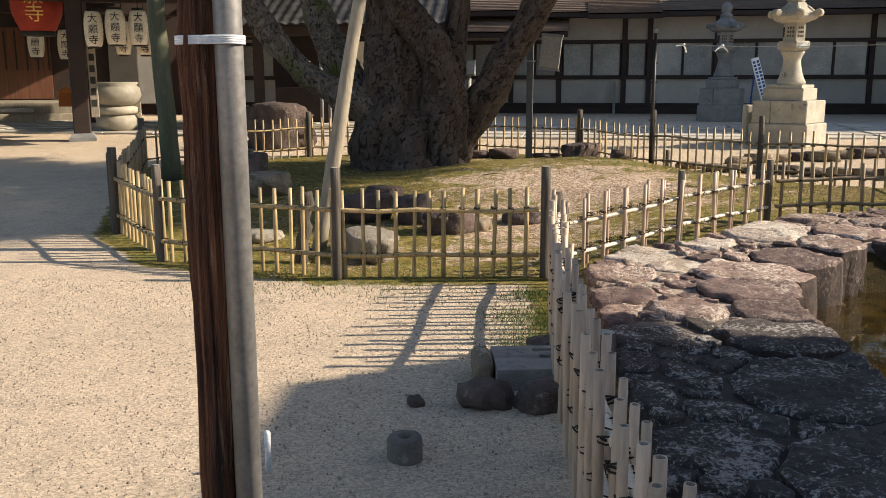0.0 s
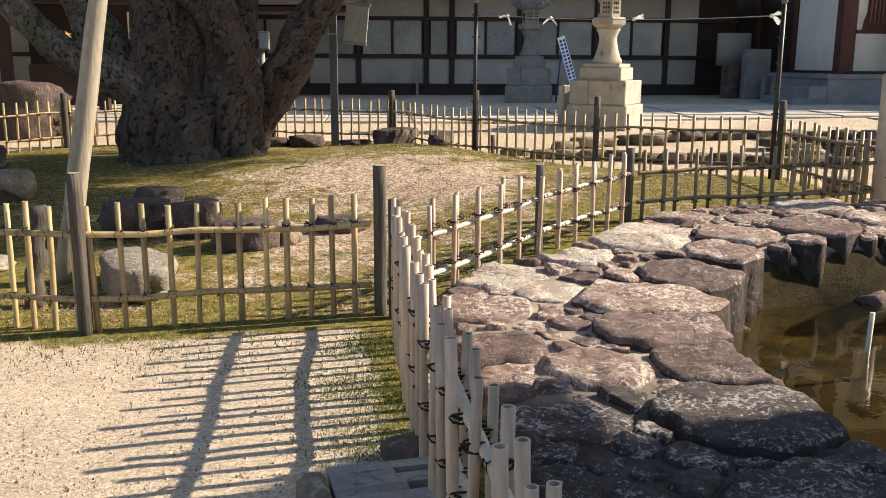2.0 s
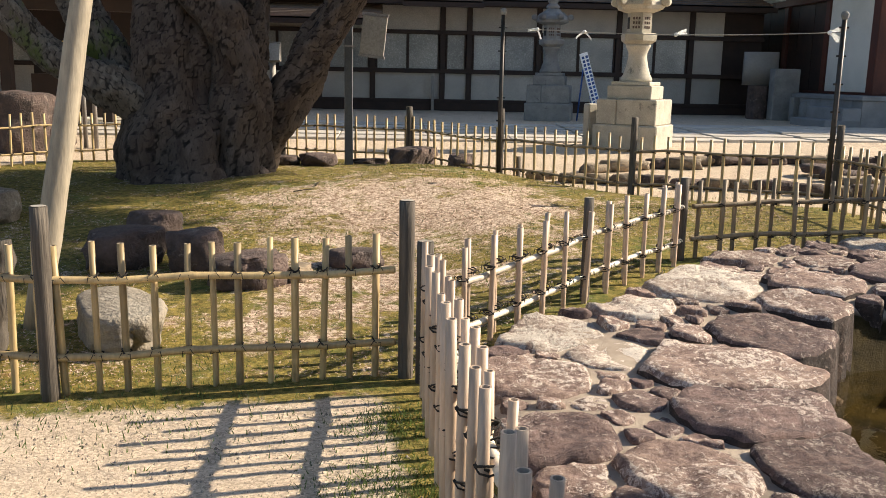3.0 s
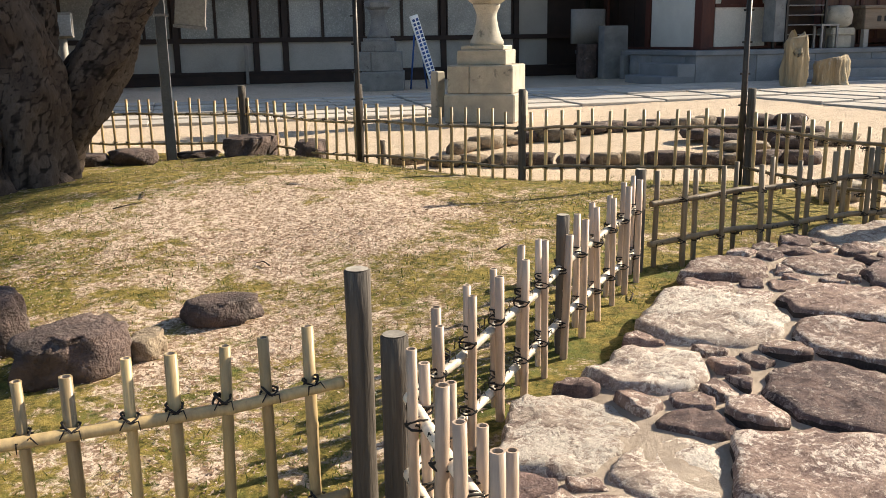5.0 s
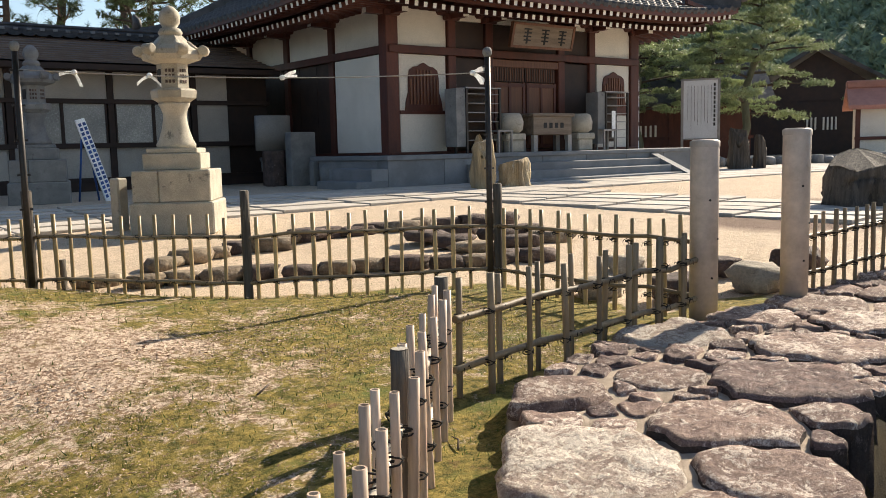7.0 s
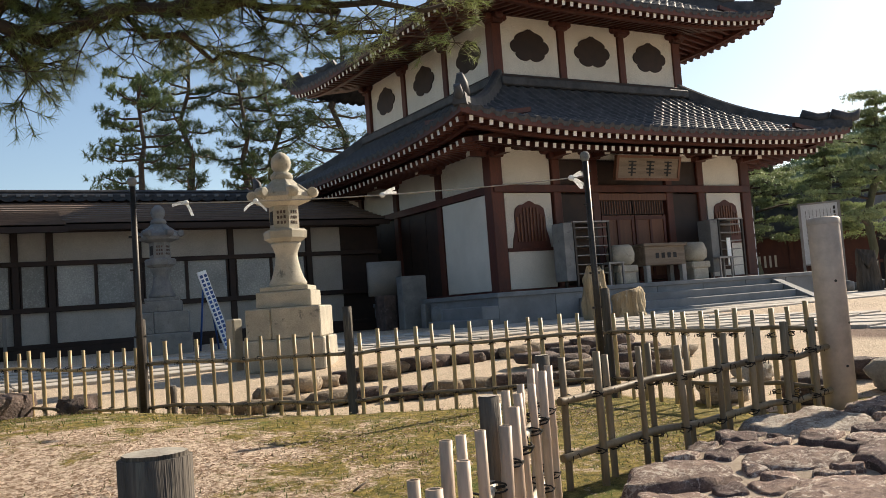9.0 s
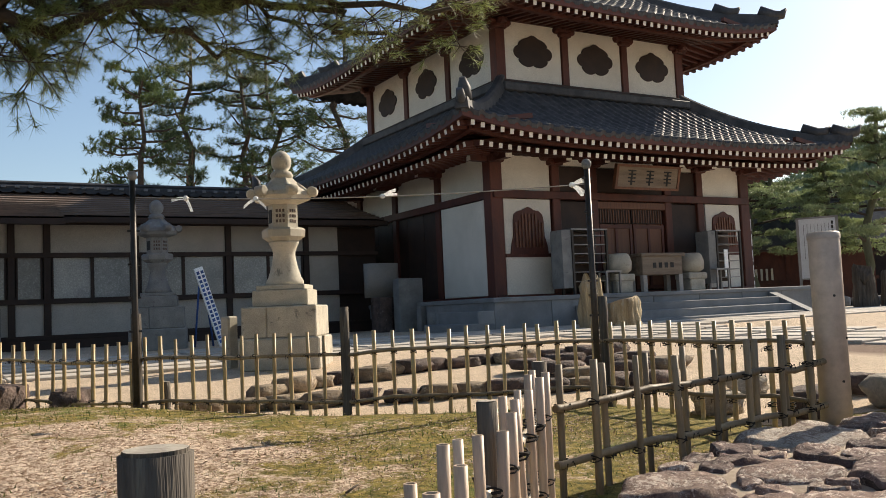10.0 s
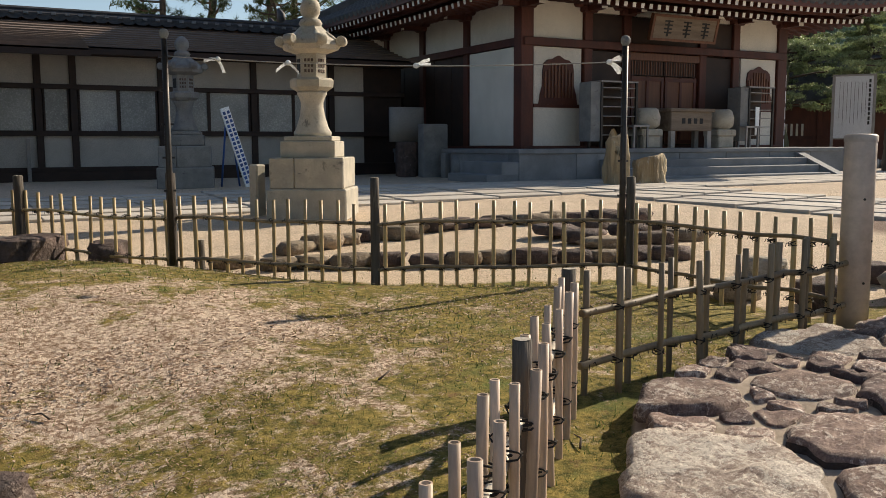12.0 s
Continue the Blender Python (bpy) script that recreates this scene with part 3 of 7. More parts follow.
fence("low pale bamboo fence with staggered canes, near a sawn log", [(1.25, 4.2), (1.265, 3.3), (1.3, 2.3)], gh, 0.6, (0.26, 0.46), 0.09, "bamboo", "bamboo_pale", both_sides=True, tall=0.05, posts=((1.335, 4.02, 0.5, 0.047),), seed=13)
fence("low pale bamboo fence between moss and stone path", [(1.4, 7.2), (2.39, 8.08), (3.33, 8.93)], gh, 0.53, (0.14, 0.37), 0.112, "bamboo", "bamboo_pale", both_sides=True, posts=((2.385, 8.07, 0.585, 0.027), (3.325, 8.935, 0.56, 0.03)), seed=4)
fence("low dark-lashed bamboo fence by the paved crossing", [(3.4, 8.93), (5.42, 9.02)], gh, 0.53, (0.14, 0.37), 0.14, "bamboo_dark", "bamboo_dark", both_sides=True, seed=5)
fence("low weathered bamboo fence behind the mossy islet", [(5.55, 9.15), (5.63, 10.86), (4.04, 11.77), (2.96, 13.1)], gh, 0.62, (0.14, 0.47), 0.128, "bamboo_yellow", "bamboo_dark", 0.013, posts=((5.65, 10.86, 0.795, 0.034), (4.03, 11.79, 0.805, 0.033), (2.96, 13.08, 0.81, 0.036)), seed=6)
fence("low yellow bamboo fence behind the mossy islet", [(2.96, 13.1), (2.09, 14.47), (0.5, 15.2), (-2.1, 14.65), (-4.1, 13.0)], gh, 0.6, (0.14, 0.45), 0.14, "bamboo_yellow", "bamboo_yellow", 0.012, posts=((2.09, 14.47, 0.74, 0.04), (0.5, 15.2, 0.72, 0.04), (-2.1, 14.65, 0.7, 0.04)), seed=7)
fence("low bamboo fence beside the temple yard", [(-2.62, 8.74), (-4.1, 13.0)], gh, 0.6, (0.14, 0.45), 0.13, "bamboo_dark", "bamboo_dark", 0.013, posts=((-4.1, 13.0, 0.72, 0.045),), seed=8)
fence("low bamboo fence beyond the grey gate pipes", [(6.28, 8.85), (9.4, 8.75)], gh, 0.56, (0.16, 0.4), 0.15, "bamboo_dark", "bamboo_dark", 0.014, seed=9)

# ---- the two-storeyed hall ----
HALL = pose(12.985, 21.147, 0, 0, 0, -5)
HD = 8.9
HW, FLOOR, EAVE_OUT, INSET, UP_OUT = 7.77, 1.11, 1.95, 1.0, 1.85


def tiled_skirt(name, parent, x0, x1, y0, y1, out, rise_in, z_eave, z_top, lift, mats=("tile",), pitch=0.27, step=0.26):
    """A roof skirt on four sides: rows of round tiles over lapped flat ones, eaves that sweep up to the corners."""
    wid, dep = x1 - x0 + 2 * out, y1 - y0 + 2 * out
    depth = out + rise_in
    bm = bmesh.new()
    sides = ((Vector((x0 - out, y0 - out, 0)), Vector((1, 0, 0)), Vector((0, 1, 0)), wid), (Vector((x0 - out, y1 + out, 0)), Vector((0, -1, 0)), Vector((1, 0, 0)), dep),
             (Vector((x1 + out, y0 - out, 0)), Vector((0, 1, 0)), Vector((-1, 0, 0)), dep), (Vector((x1 + out, y1 + out, 0)), Vector((-1, 0, 0)), Vector((0, -1, 0)), wid))
    bump = (0.0, 0.0, 0.035, 0.055, 0.035)
    for o, along, inward, length in sides:
        n = round(length / pitch)
        p = length / n
        cols = [(i + f) * p for i in range(n) for f in (0.0, 0.45, 0.55, 0.725, 0.9)] + [length]
        rows = int(depth / step) + 1
        prev = None
        for r in range(rows + 1):
            for sub in (0, 1):
                d = min(r * step + (0.0 if sub == 0 else step * 0.98), depth)
                line = []
                for k, c in enumerate(cols):
                    dd = min(d, c, length - c)
                    q = dd / depth
                    edge = abs(2 * c / length - 1)
                    z = z_eave + (z_top - z_eave) * (0.62 * q + 0.38 * q * q) + lift * edge ** 4 * (1 - q) ** 1.5
                    z += bump[k % 5] + (0.03 if sub == 0 else 0.0)
                    line.append(bm.verts.new(o + along * c + inward * dd + Vector((0, 0, z))))
                if prev:
                    for k in range(len(cols) - 1):
                        vs = [prev[k], prev[k + 1], line[k + 1], line[k]]
                        f = bm.faces.new(vs)
                        f.smooth = True
                else:
                    under = [bm.verts.new(v.co - Vector((0, 0, 0.09)) + inward * 0.02) for v in line]
                    for k in range(len(cols) - 1):
                        bm.faces.new((under[k], under[k + 1], line[k + 1], line[k]))
                prev = line
    bmesh.ops.dissolve_degenerate(bm, dist=0.0004, edges=bm.edges[:])
    return part(name, bm, mats, parent)


def sweep_at(c, length, lift):
    return lift * abs(2 * c / length - 1) ** 4


def eaves(th, x0, x1, y0, y1, out, z, lift, n_front, rows, sides=(0, 1)):
    """Fascia board and rows of rafters with white-painted ends."""
    bm = bmesh.new()
    box(bm, -0.045, 0.045, 0.0, out * 0.9, -0.05, 0.05)
    for f in bm.faces:
        if f.calc_center_median().y < 0.001:
            f.material_index = 1
    raft = mesh_of("rafter", bm, "beam", "white_end")
    for s in sides:
        length = (x1 - x0 if s == 0 else y1 - y0) + 2 * out
        if s == 0:
            place = pose(x0 - out, y0 - out, 0)
        elif s == 1:
            place = pose(x0 - out, y1 + out, 0, 0, 0, -90)
        else:
            place = pose(x1 + out, y0 - out, 0, 0, 0, 90)
        for name, back, zz, hh in (("eave_board", 0.03, z - 0.02, 0.13), ("eave_board", 0.42, z - 0.15, 0.1)):
            bm = bmesh.new()
            steps = 30
            prev = None
            for i in range(steps + 1):
                c = back + (length - 2 * back) * i / steps
                dz = sweep_at(c, length, lift)
                vs = [bm.verts.new((c, back, zz - hh + dz)), bm.verts.new((c, back, zz + dz)), bm.verts.new((c, back + 0.12, zz + dz)), bm.verts.new((c, back + 0.12, zz - hh + dz))]
                if prev:
                    for k in range(4):
                        bm.faces.new((prev[k], prev[(k + 1) % 4], vs[(k + 1) % 4], vs[k]))
                prev = vs
            part(name, bm, "beam", th, m=place)
        for row in range(rows):
            for i in range(n_front):
                c = 0.3 + (length - 0.6) * i / (n_front - 1)
                back = 0.1 + row * 0.42
                if min(c, length - c) < back + 0.12:
                    continue
                part("rafter", raft, None, th, m=place @ pose(c, back, z - 0.2 - row * 0.17 + sweep_at(c, length, lift) * (1 - 0.3 * row), 9))
        # boarding above the rafters
        bm = bmesh.new()
        prev = None
        for i in range(31):
            c = length * i / 30
            dz = sweep_at(c, length, lift)
            d = min(out + 0.05, c, length - c)
            vs = [bm.verts.new((c, 0.03, z - 0.03 + dz)), bm.verts.new((c, max(d, 0.04), z + 0.22 + dz * 0.2))]
            if prev:
                bm.faces.new((prev[0], vs[0], vs[1], prev[1]))
            prev = vs
        bmesh.ops.solidify(bm, geom=bm.faces[:], thickness=0.03)
        part("eave_boarding", bm, "beam", th, m=place)


def hip_ridge(th, a, b, sag, r=0.11, ornament=True):
    a, b = Vector(a), Vector(b)
    n = 12
    pts = []
    for i in range(n + 1):
        t = i / n
        p = a.lerp(b, t)
        p.z -= sag * 4 * t * (1 - t)
        if t < 0.12:
            p.z += (0.12 - t) * 1.0
        pts.append(p)
    bm = bmesh.new()
    d = (b - a).normalized()
    side = Vector((-d.y, d.x, 0)).normalized()
    prev = None
    for i, p in enumerate(pts):
        h = 0.22 if i else 0.16
        sec = [p + side * s * r + Vector((0, 0, z)) for s, z in ((-1.25, -0.1), (-1.0, h * 0.75), (-0.5, h), (0.5, h), (1.0, h * 0.75), (1.25, -0.1))]
        vs = [bm.verts.new(q) for q in sec]
        if prev:
            for k in range(6):
                bm.faces.new((prev[k], prev[(k + 1) % 6], vs[(k + 1) % 6], vs[k]))
        else:
            bm.faces.new(vs)
        prev = vs
    bm.faces.new(prev[::-1])
    part("hip_ridge", bm, "tile", th)
    if ornament:
        bm = bmesh.new()
        e = pts[0].lerp(pts[1], 0.8)
        tube(bm, [e + Vector((0, 0, 0.15)), e + Vector((0, 0, 0.4)), e - d * 0.1 + Vector((0, 0, 0.6))], [0.16, 0.13, 0.06], 8)
        tube(bm, [e - d * 0.05 + Vector((0, 0, 0.1)), e - d * 0.3 + Vector((0, 0, 0.22)), e - d * 0.42 + Vector((0, 0, 0.42))], [0.13, 0.1, 0.07], 8)
        part("ridge_end_tile", bm, "tile", th, "grey guardian-shaped ridge end tile")
    else:
        # a second, shorter course and an upturned hooked end
        for start, size in ((0.0, 1.0), (0.17, 0.85)):
            e = a.lerp(b, start) + Vector((0, 0, 0.12 + 0.1 * size - sag * 4 * start * (1 - start)))
            bm = bmesh.new()
            tube(bm, [e + d * 0.5 + Vector((0, 0, 0.02)), e + d * 0.1 + Vector((0, 0, 0.0)), e - d * 0.12 + Vector((0, 0, 0.1)), e - d * 0.24 + Vector((0, 0, 0.3 * size))], [0.14, 0.15, 0.12, 0.03], 8)
            part("ridge_end_tile", bm, "tile", th, "upturned grey ridge end tile")


def cusped(bm, cx, cz, w, h, y0, y1, kind):
    """Cusped openings: a bell-shaped window or a lobed oval, as a solid outline."""
    pts = []
    if kind == "bell":
        half = [(0.5, -0.5), (0.47, -0.3), (0.41, -0.12), (0.4, 0.2), (0.37, 0.34), (0.27, 0.41), (0.15, 0.43), (0.06, 0.48), (0.0, 0.5)]
        pts = [(-x, z) for x, z in half] + [(x, z) for x, z in half[::-1][1:]]
    else:
        # four lobes round an oval, with a pointed tip above and small cusps between
        for i in range(96):
            a = 2 * math.pi * i / 96
            lobe = 0.84 + 0.16 * abs(math.cos(3.0 * a)) ** 0.55
            tip = 0.13 * math.exp(-((a - math.pi / 2) / 0.2) ** 2) + 0.03 * math.exp(-((a - 1.5 * math.pi) / 0.2) ** 2)
            pts.append((0.47 * math.cos(a) * lobe, 0.45 * math.sin(a) * (lobe + 0.04) + tip))
    front = [bm.verts.new((cx + x * w, y0, cz + z * h)) for x, z in pts]
    back = [bm.verts.new((cx + x * w, y1, cz + z * h)) for x, z in pts]
    bm.faces.new(front)
    bm.faces.new(back[::-1])
    for i in range(len(pts)):
        j = (i + 1) % len(pts)
        bm.faces.new((front[i], front[j], back[j], back[i]))


def wall_side(th, side, depth_at, length, z0):
    """Maps (along, out, z) boxes to one of the hall's sides: 0 front, 1 left, 2 right, 3 back."""
    deep = length + HD - HW
    return {0: pose(depth_at, depth_at, z0), 1: pose(depth_at, depth_at + deep, z0, 0, 0, -90), 2: pose(depth_at + length, depth_at, z0, 0, 0, 90), 3: pose(depth_at + length, depth_at + deep, z0, 0, 0, 180)}[side]


def build_hall():
    th = thing("temple_hall", "two-storeyed white-plastered temple hall with red-brown timbers and tiled roofs", "building", HALL)
    # core walls
    block("wall", (0.12, HW - 0.12, 0.14, HD - 0.12, FLOOR, 4.75), "beam_dark", th)
    up0, up1, uz0, uz1 = INSET, HW - INSET, 6.1, 7.95
    block("upper_wall", (up0 + 0.1, up1 - 0.1, up0 + 0.1, HD - INSET - 0.1, 5.2, uz1 + 0.15), "beam_dark", th)
    # columns with bracket caps, lower storey
    fr = (0.0, 1.62, 2.72, 5.05, 6.15, HW)
    sd = (0.0, 2.35, 4.6, 6.75, HD)
    for side, cols in ((0, fr), (1, sd), (2, sd), (3, fr)):
        size = HW if side in (0, 3) else HD
        m = wall_side(th, side, 0, HW, 0)
        for i, c in enumerate(cols):
            u = c if side in (0, 2) else size - c
            if (side == 0 or c not in (0.0, size)):
                wide = 0.16 if c in (0.0, size) else 0.11
                block("column", (u - wide, u + wide, -0.1, 0.2, FLOOR, 4.62), "beam", th, 0.015, m=m)
            bm = bmesh.new()
            box(bm, u - 0.2, u + 0.2, -0.18, 0.12, 4.06, 4.2, 0.03)
            box(bm, u - 0.38, u + 0.38, -0.15, 0.1, 4.16, 4.34, 0.05)
            part("bracket", bm, "beam", th, m=m)
            bm = bmesh.new()
            box(bm, u - 0.08, u + 0.08, -0.62, 0.0, 4.08, 4.24)
            for f in bm.faces:
                if f.calc_center_median().y < -0.6:
                    f.material_index = 1
            part("bracket_arm", bm, ("beam", "white_end"), th, m=m)
        block("beam", (-0.1, size + 0.1, -0.14, 0.02, 3.29, 3.46), "beam", th, 0.01, m=m)
        block("beam", (-0.1, size + 0.1, -0.12, 0.02, FLOOR - 0.0, FLOOR + 0.06), "beam", th, 0.01, m=m)
        block("beam", (-0.1, size + 0.1, -0.1, 0.02, 4.3, 4.6), "beam", th, 0.01, m=m)
        # upper plaster band
        for a, b in zip(cols, cols[1:]):
            a, b = (a, b) if side in (0, 2) else (size - b, size - a)
            if side == 0 and 1.5 < a < 5.2:
                continue
            block("plaster_panel", (a + 0.13, b - 0.13, -0.03, 0.1, 3.46, 4.3), "white", th, m=m)
    front = wall_side(th, 0, 0, HW, 0)
    for a, b in ((0.2, 1.46), (6.36, 7.58)):
        block("plaster_panel", (a, b, -0.04, 0.1, FLOOR + 0.06, 2.0), "white", th, m=front)
        block("plaster_panel", (a, b, -0.04, 0.1, 2.06, 3.28), "white", th, m=front)
        block("window_rail", (a, b, -0.06, 0.08, 1.99, 2.07), "beam", th, m=front)
        bm = bmesh.new()
        cusped(bm, (a + b) / 2, 2.58, 1.02, 1.05, -0.075, 0.0, "bell")
        win = part("bell_window", bm, "beam", th, "brown bell-shaped cusped window", m=front)
        for k in range(9):
            u = (a + b) / 2 - 0.36 + 0.09 * k
            top = 2.95 - 0.05 * abs(k - 4) * (1 if abs(k - 4) > 2 else 0)
            block("bar", (u - 0.02, u + 0.02, -0.1, -0.07, 2.2, top), "door_wood", win)
    # doors and lattice in the middle bays
    for a, b in ((2.86, 3.84), (3.88, 4.86)):
        d = block("door", (a, b, -0.05, 0.06, FLOOR + 0.08, 2.75), "door_wood", th, 0.01, "brown panelled door", m=front)
        for z in (1.25, 1.95, 2.68):
            block("door_rail", (a, b, -0.08, -0.045, z - 0.04, z + 0.04), "beam", d)
        for u in (a + 0.04, b - 0.04, (a + b) / 2):
            block("door_stile", (u - 0.035, u + 0.035, -0.075, -0.045, FLOOR + 0.08, 2.75), "beam", d)
        lat = block("lattice", (a, b, -0.03, 0.05, 2.77, 3.1), "beam_dark", th, m=front)
        for k in range(12):
            u = a + 0.05 + (b - a - 0.1) * k / 11
            block("lattice_bar", (u - 0.012, u + 0.012, -0.05, -0.03, 2.78, 3.09), "door_wood", lat)
    block("lintel", (2.75, 5.0, -0.08, 0.04, 3.1, 3.27), "door_wood", th, 0.01, m=front)
    for a, b in ((1.75, 2.6), (5.16, 6.05)):
        block("side_panel", (a, b, -0.02, 0.08, FLOOR + 0.08, 3.25), "beam_dark", th, m=front)
    for a, b in ((1.75, 2.6), (2.84, 4.93), (5.16, 6.05)):
        block("plaster_strip", (a, b, -0.03, 0.08, 4.08, 4.25), "white", th, m=front)
        block("board", (a, b, -0.02, 0.08, 3.46, 4.06), "beam_dark", th, m=front)
    # the white shutter beside the corner
    left = wall_side(th, 1, 0, HW, 0)
    block("white_shutter", (HD - 2.1, HD - 0.24, -0.13, 0.0, FLOOR + 0.06, 3.27), "white", th, 0.01, m=left)
    for k in range(7):
        u = HD - 2.3 - k * 0.86
        block("wall_board", (u - 0.84, u, -0.02, 0.06, FLOOR + 0.05, 3.29), "beam_dark", th, m=left)
    # name board
    nb = part("name_board", box(bmesh.new(), -1.02, 1.02, -0.04, 0.04, -0.27, 0.27, 0.02), "board_wood", th, "weathered board with carved characters", m=front @ pose(3.78, -0.75, 3.76, 14) @ Matrix.Scale(0.92, 4))
    for k in (-0.55, 0.05, 0.65):
        bm = bmesh.new()
        for i in range(4):
            box(bm, k - 0.13 + 0.02 * (i % 2), k + 0.12, -0.052, -0.04, 0.14 - 0.09 * i, 0.175 - 0.09 * i)
        box(bm, k - 0.03, k + 0.02, -0.052, -0.04, -0.2, 0.18)
        part("character", bm, "ink", nb)
    for x0, x1, z0, z1 in ((-1.06, 1.06, 0.25, 0.31), (-1.06, 1.06, -0.31, -0.25), (-1.07, -1.0, -0.3, 0.3), (1.0, 1.07, -0.3, 0.3)):
        block("frame", (x0, x1, -0.06, 0.05, z0, z1), "door_wood", nb)
    # upper storey
    for side in range(4):
        m = wall_side(th, side, INSET, HW - 2 * INSET, 0)
        L = (HW if side in (0, 3) else HD) - 2 * INSET
        bays = [L * i / 3 for i in range(4)]
        for i, c in enumerate(bays):
            if side in (0, 3) or i in (1, 2):
                w = 0.13 if i in (0, 3) else 0.1
                block("column", (c - w, c + w, -0.08, 0.2, 6.1, 7.9), "beam", th, 0.01, m=m)
            bm = bmesh.new()
            box(bm, c - 0.33, c + 0.33, -0.13, 0.1, 7.54, 7.7, 0.05)
            box(bm, c - 0.18, c + 0.18, -0.16, 0.1, 7.46, 7.58, 0.03)
            part("bracket", bm, "beam", th, m=m)
        block("beam", (-0.15, L + 0.15, -0.16, 0.02, 6.05, 6.24), "beam_dark", th, 0.01, m=m)
        block("beam", (-0.1, L + 0.1, -0.1, 0.05, 7.68, 7.86), "beam", th, 0.01, m=m)
        for a, b in zip(bays, bays[1:]):
            block("plaster_panel", (a + 0.12, b - 0.12, -0.03, 0.1, 6.24, 7.68), "white", th, m=m)
            if side < 2:
                bm = bmesh.new()
                cusped(bm, (a + b) / 2, 6.97, 1.2, 0.8, -0.06, 0.0, "lobed")
                part("lobed_window", bm, "beam_dark", th, "dark lobed oval window", m=m)
    # roofs
    tiled_skirt("lower_roof", th, 0, HW, 0, HD, EAVE_OUT, INSET + 0.05, 4.4, 6.1, 0.3)
    eaves(th, 0, HW, 0, HD, EAVE_OUT, 4.42, 0.3, 50, 2, (0, 1, 2))
    z_up = 7.62
    tiled_skirt("upper_roof", th, INSET, HW - INSET, INSET, HD - INSET, UP_OUT, (HW - 2 * INSET) / 2 - 0.05, z_up, 11.0, 0.34)
    eaves(th, INSET, HW - INSET, INSET, HD - INSET, UP_OUT, z_up + 0.02, 0.34, 40, 1, (0, 1, 2))
    for sx, sy in ((0, 0), (1, 0), (0, 1), (1, 1)):
        ex, ey = (-EAVE_OUT if sx == 0 else HW + EAVE_OUT), (-EAVE_OUT if sy == 0 else HD + EAVE_OUT)
        ix, iy = (INSET if sx == 0 else HW - INSET), (INSET if sy == 0 else HD - INSET)
        hip_ridge(th, (ex, ey, 4.68), (ix, iy, 6.18), 0.3, ornament=(sx == 0))
        o = UP_OUT
        hip_ridge(th, (ix + (-o if sx == 0 else o), iy + (-o if sy == 0 else o), z_up + 0.32), (HW / 2, HW / 2 if sy == 0 else HD - HW / 2, 11.0), 0.5, ornament=False)
    for s in range(4):
        m = wall_side(th, s, INSET, HW - 2 * INSET, 0)
        block("top_ridge", (-0.1, (HW if s in (0, 3) else HD) - 2 * INSET + 0.1, -0.32, -0.02, 5.93, 6.14), "tile", th, 0.03, m=m)
    bm = bmesh.new()
    lathe(bm, [(0.5, 11.0), (0.5, 11.4), (0.3, 11.5), (0.35, 11.9), (0.08, 12.4)], 12)
    xf(bm, 0, Matrix.Translation((HW / 2, HW / 2, 0)))
    part("finial", bm, "tile", th)
    # stone podium and its steps
    pod = thing("stone_podium", "grey granite podium with broad front steps under the hall", "podium", HALL)
    zb = 0.2
    for i in range(7):
        a = -1.0 + i * (HW + 2.1) / 7
        block("podium_block", (a, a + (HW + 2.1) / 7 - 0.006, -1.3, -0.9, zb, FLOOR - 0.02), "podium", pod, 0.012)
    for i in range(7):
        a = -0.9 + i * (HW + 1.8) / 7
        block("podium_block", (-1.0, -0.6, a, a + (HW + 1.8) / 7 - 0.006, zb, FLOOR - 0.02), "podium", pod, 0.012)
        block("podium_block", (HW + 0.7, HW + 1.1, a, a + (HW + 1.8) / 7 - 0.006, zb, FLOOR - 0.02), "podium", pod, 0.012)
    block("podium_top", (-1.04, HW + 1.14, -1.34, HD + 1.0, FLOOR - 0.1, FLOOR), "podium", pod, 0.015)
    for i in range(3):
        block("step", (1.0, 6.9, -1.33 - 0.34 * (3 - i), -1.33 - 0.34 * (2 - i) + 0.02, zb, 0.44 + 0.17 * (i + 0.6)), "podium", pod, 0.012)
    bm = bmesh.new()
    a = [bm.verts.new(p) for p in ((6.92, -1.33, 0.3), (6.92, -1.33, 1.0), (6.92, -2.5, 0.5), (6.92, -2.5, 0.3))]
    b = [bm.verts.new((v.co.x + 0.26, v.co.y, v.co.z)) for v in a]
    bm.faces.new(a)
    bm.faces.new(b[::-1])
    for i in range(4):
        bm.faces.new((a[i], a[(i + 1) % 4], b[(i + 1) % 4], b[i]))
    part("step_cheek", bm, "podium", pod)
    block("side_step", (-1.75, -1.0, -1.3, 0.25, 0.2, 0.62), "podium", pod, 0.015)
    block("side_step", (-1.4, -1.0, -1.3, 0.25, 0.6, 0.86), "podium", pod, 0.015)
    return th


def on_hall(u, v, z, rz=0):
    return HALL @ pose(u, v, z, 0, 0, rz)


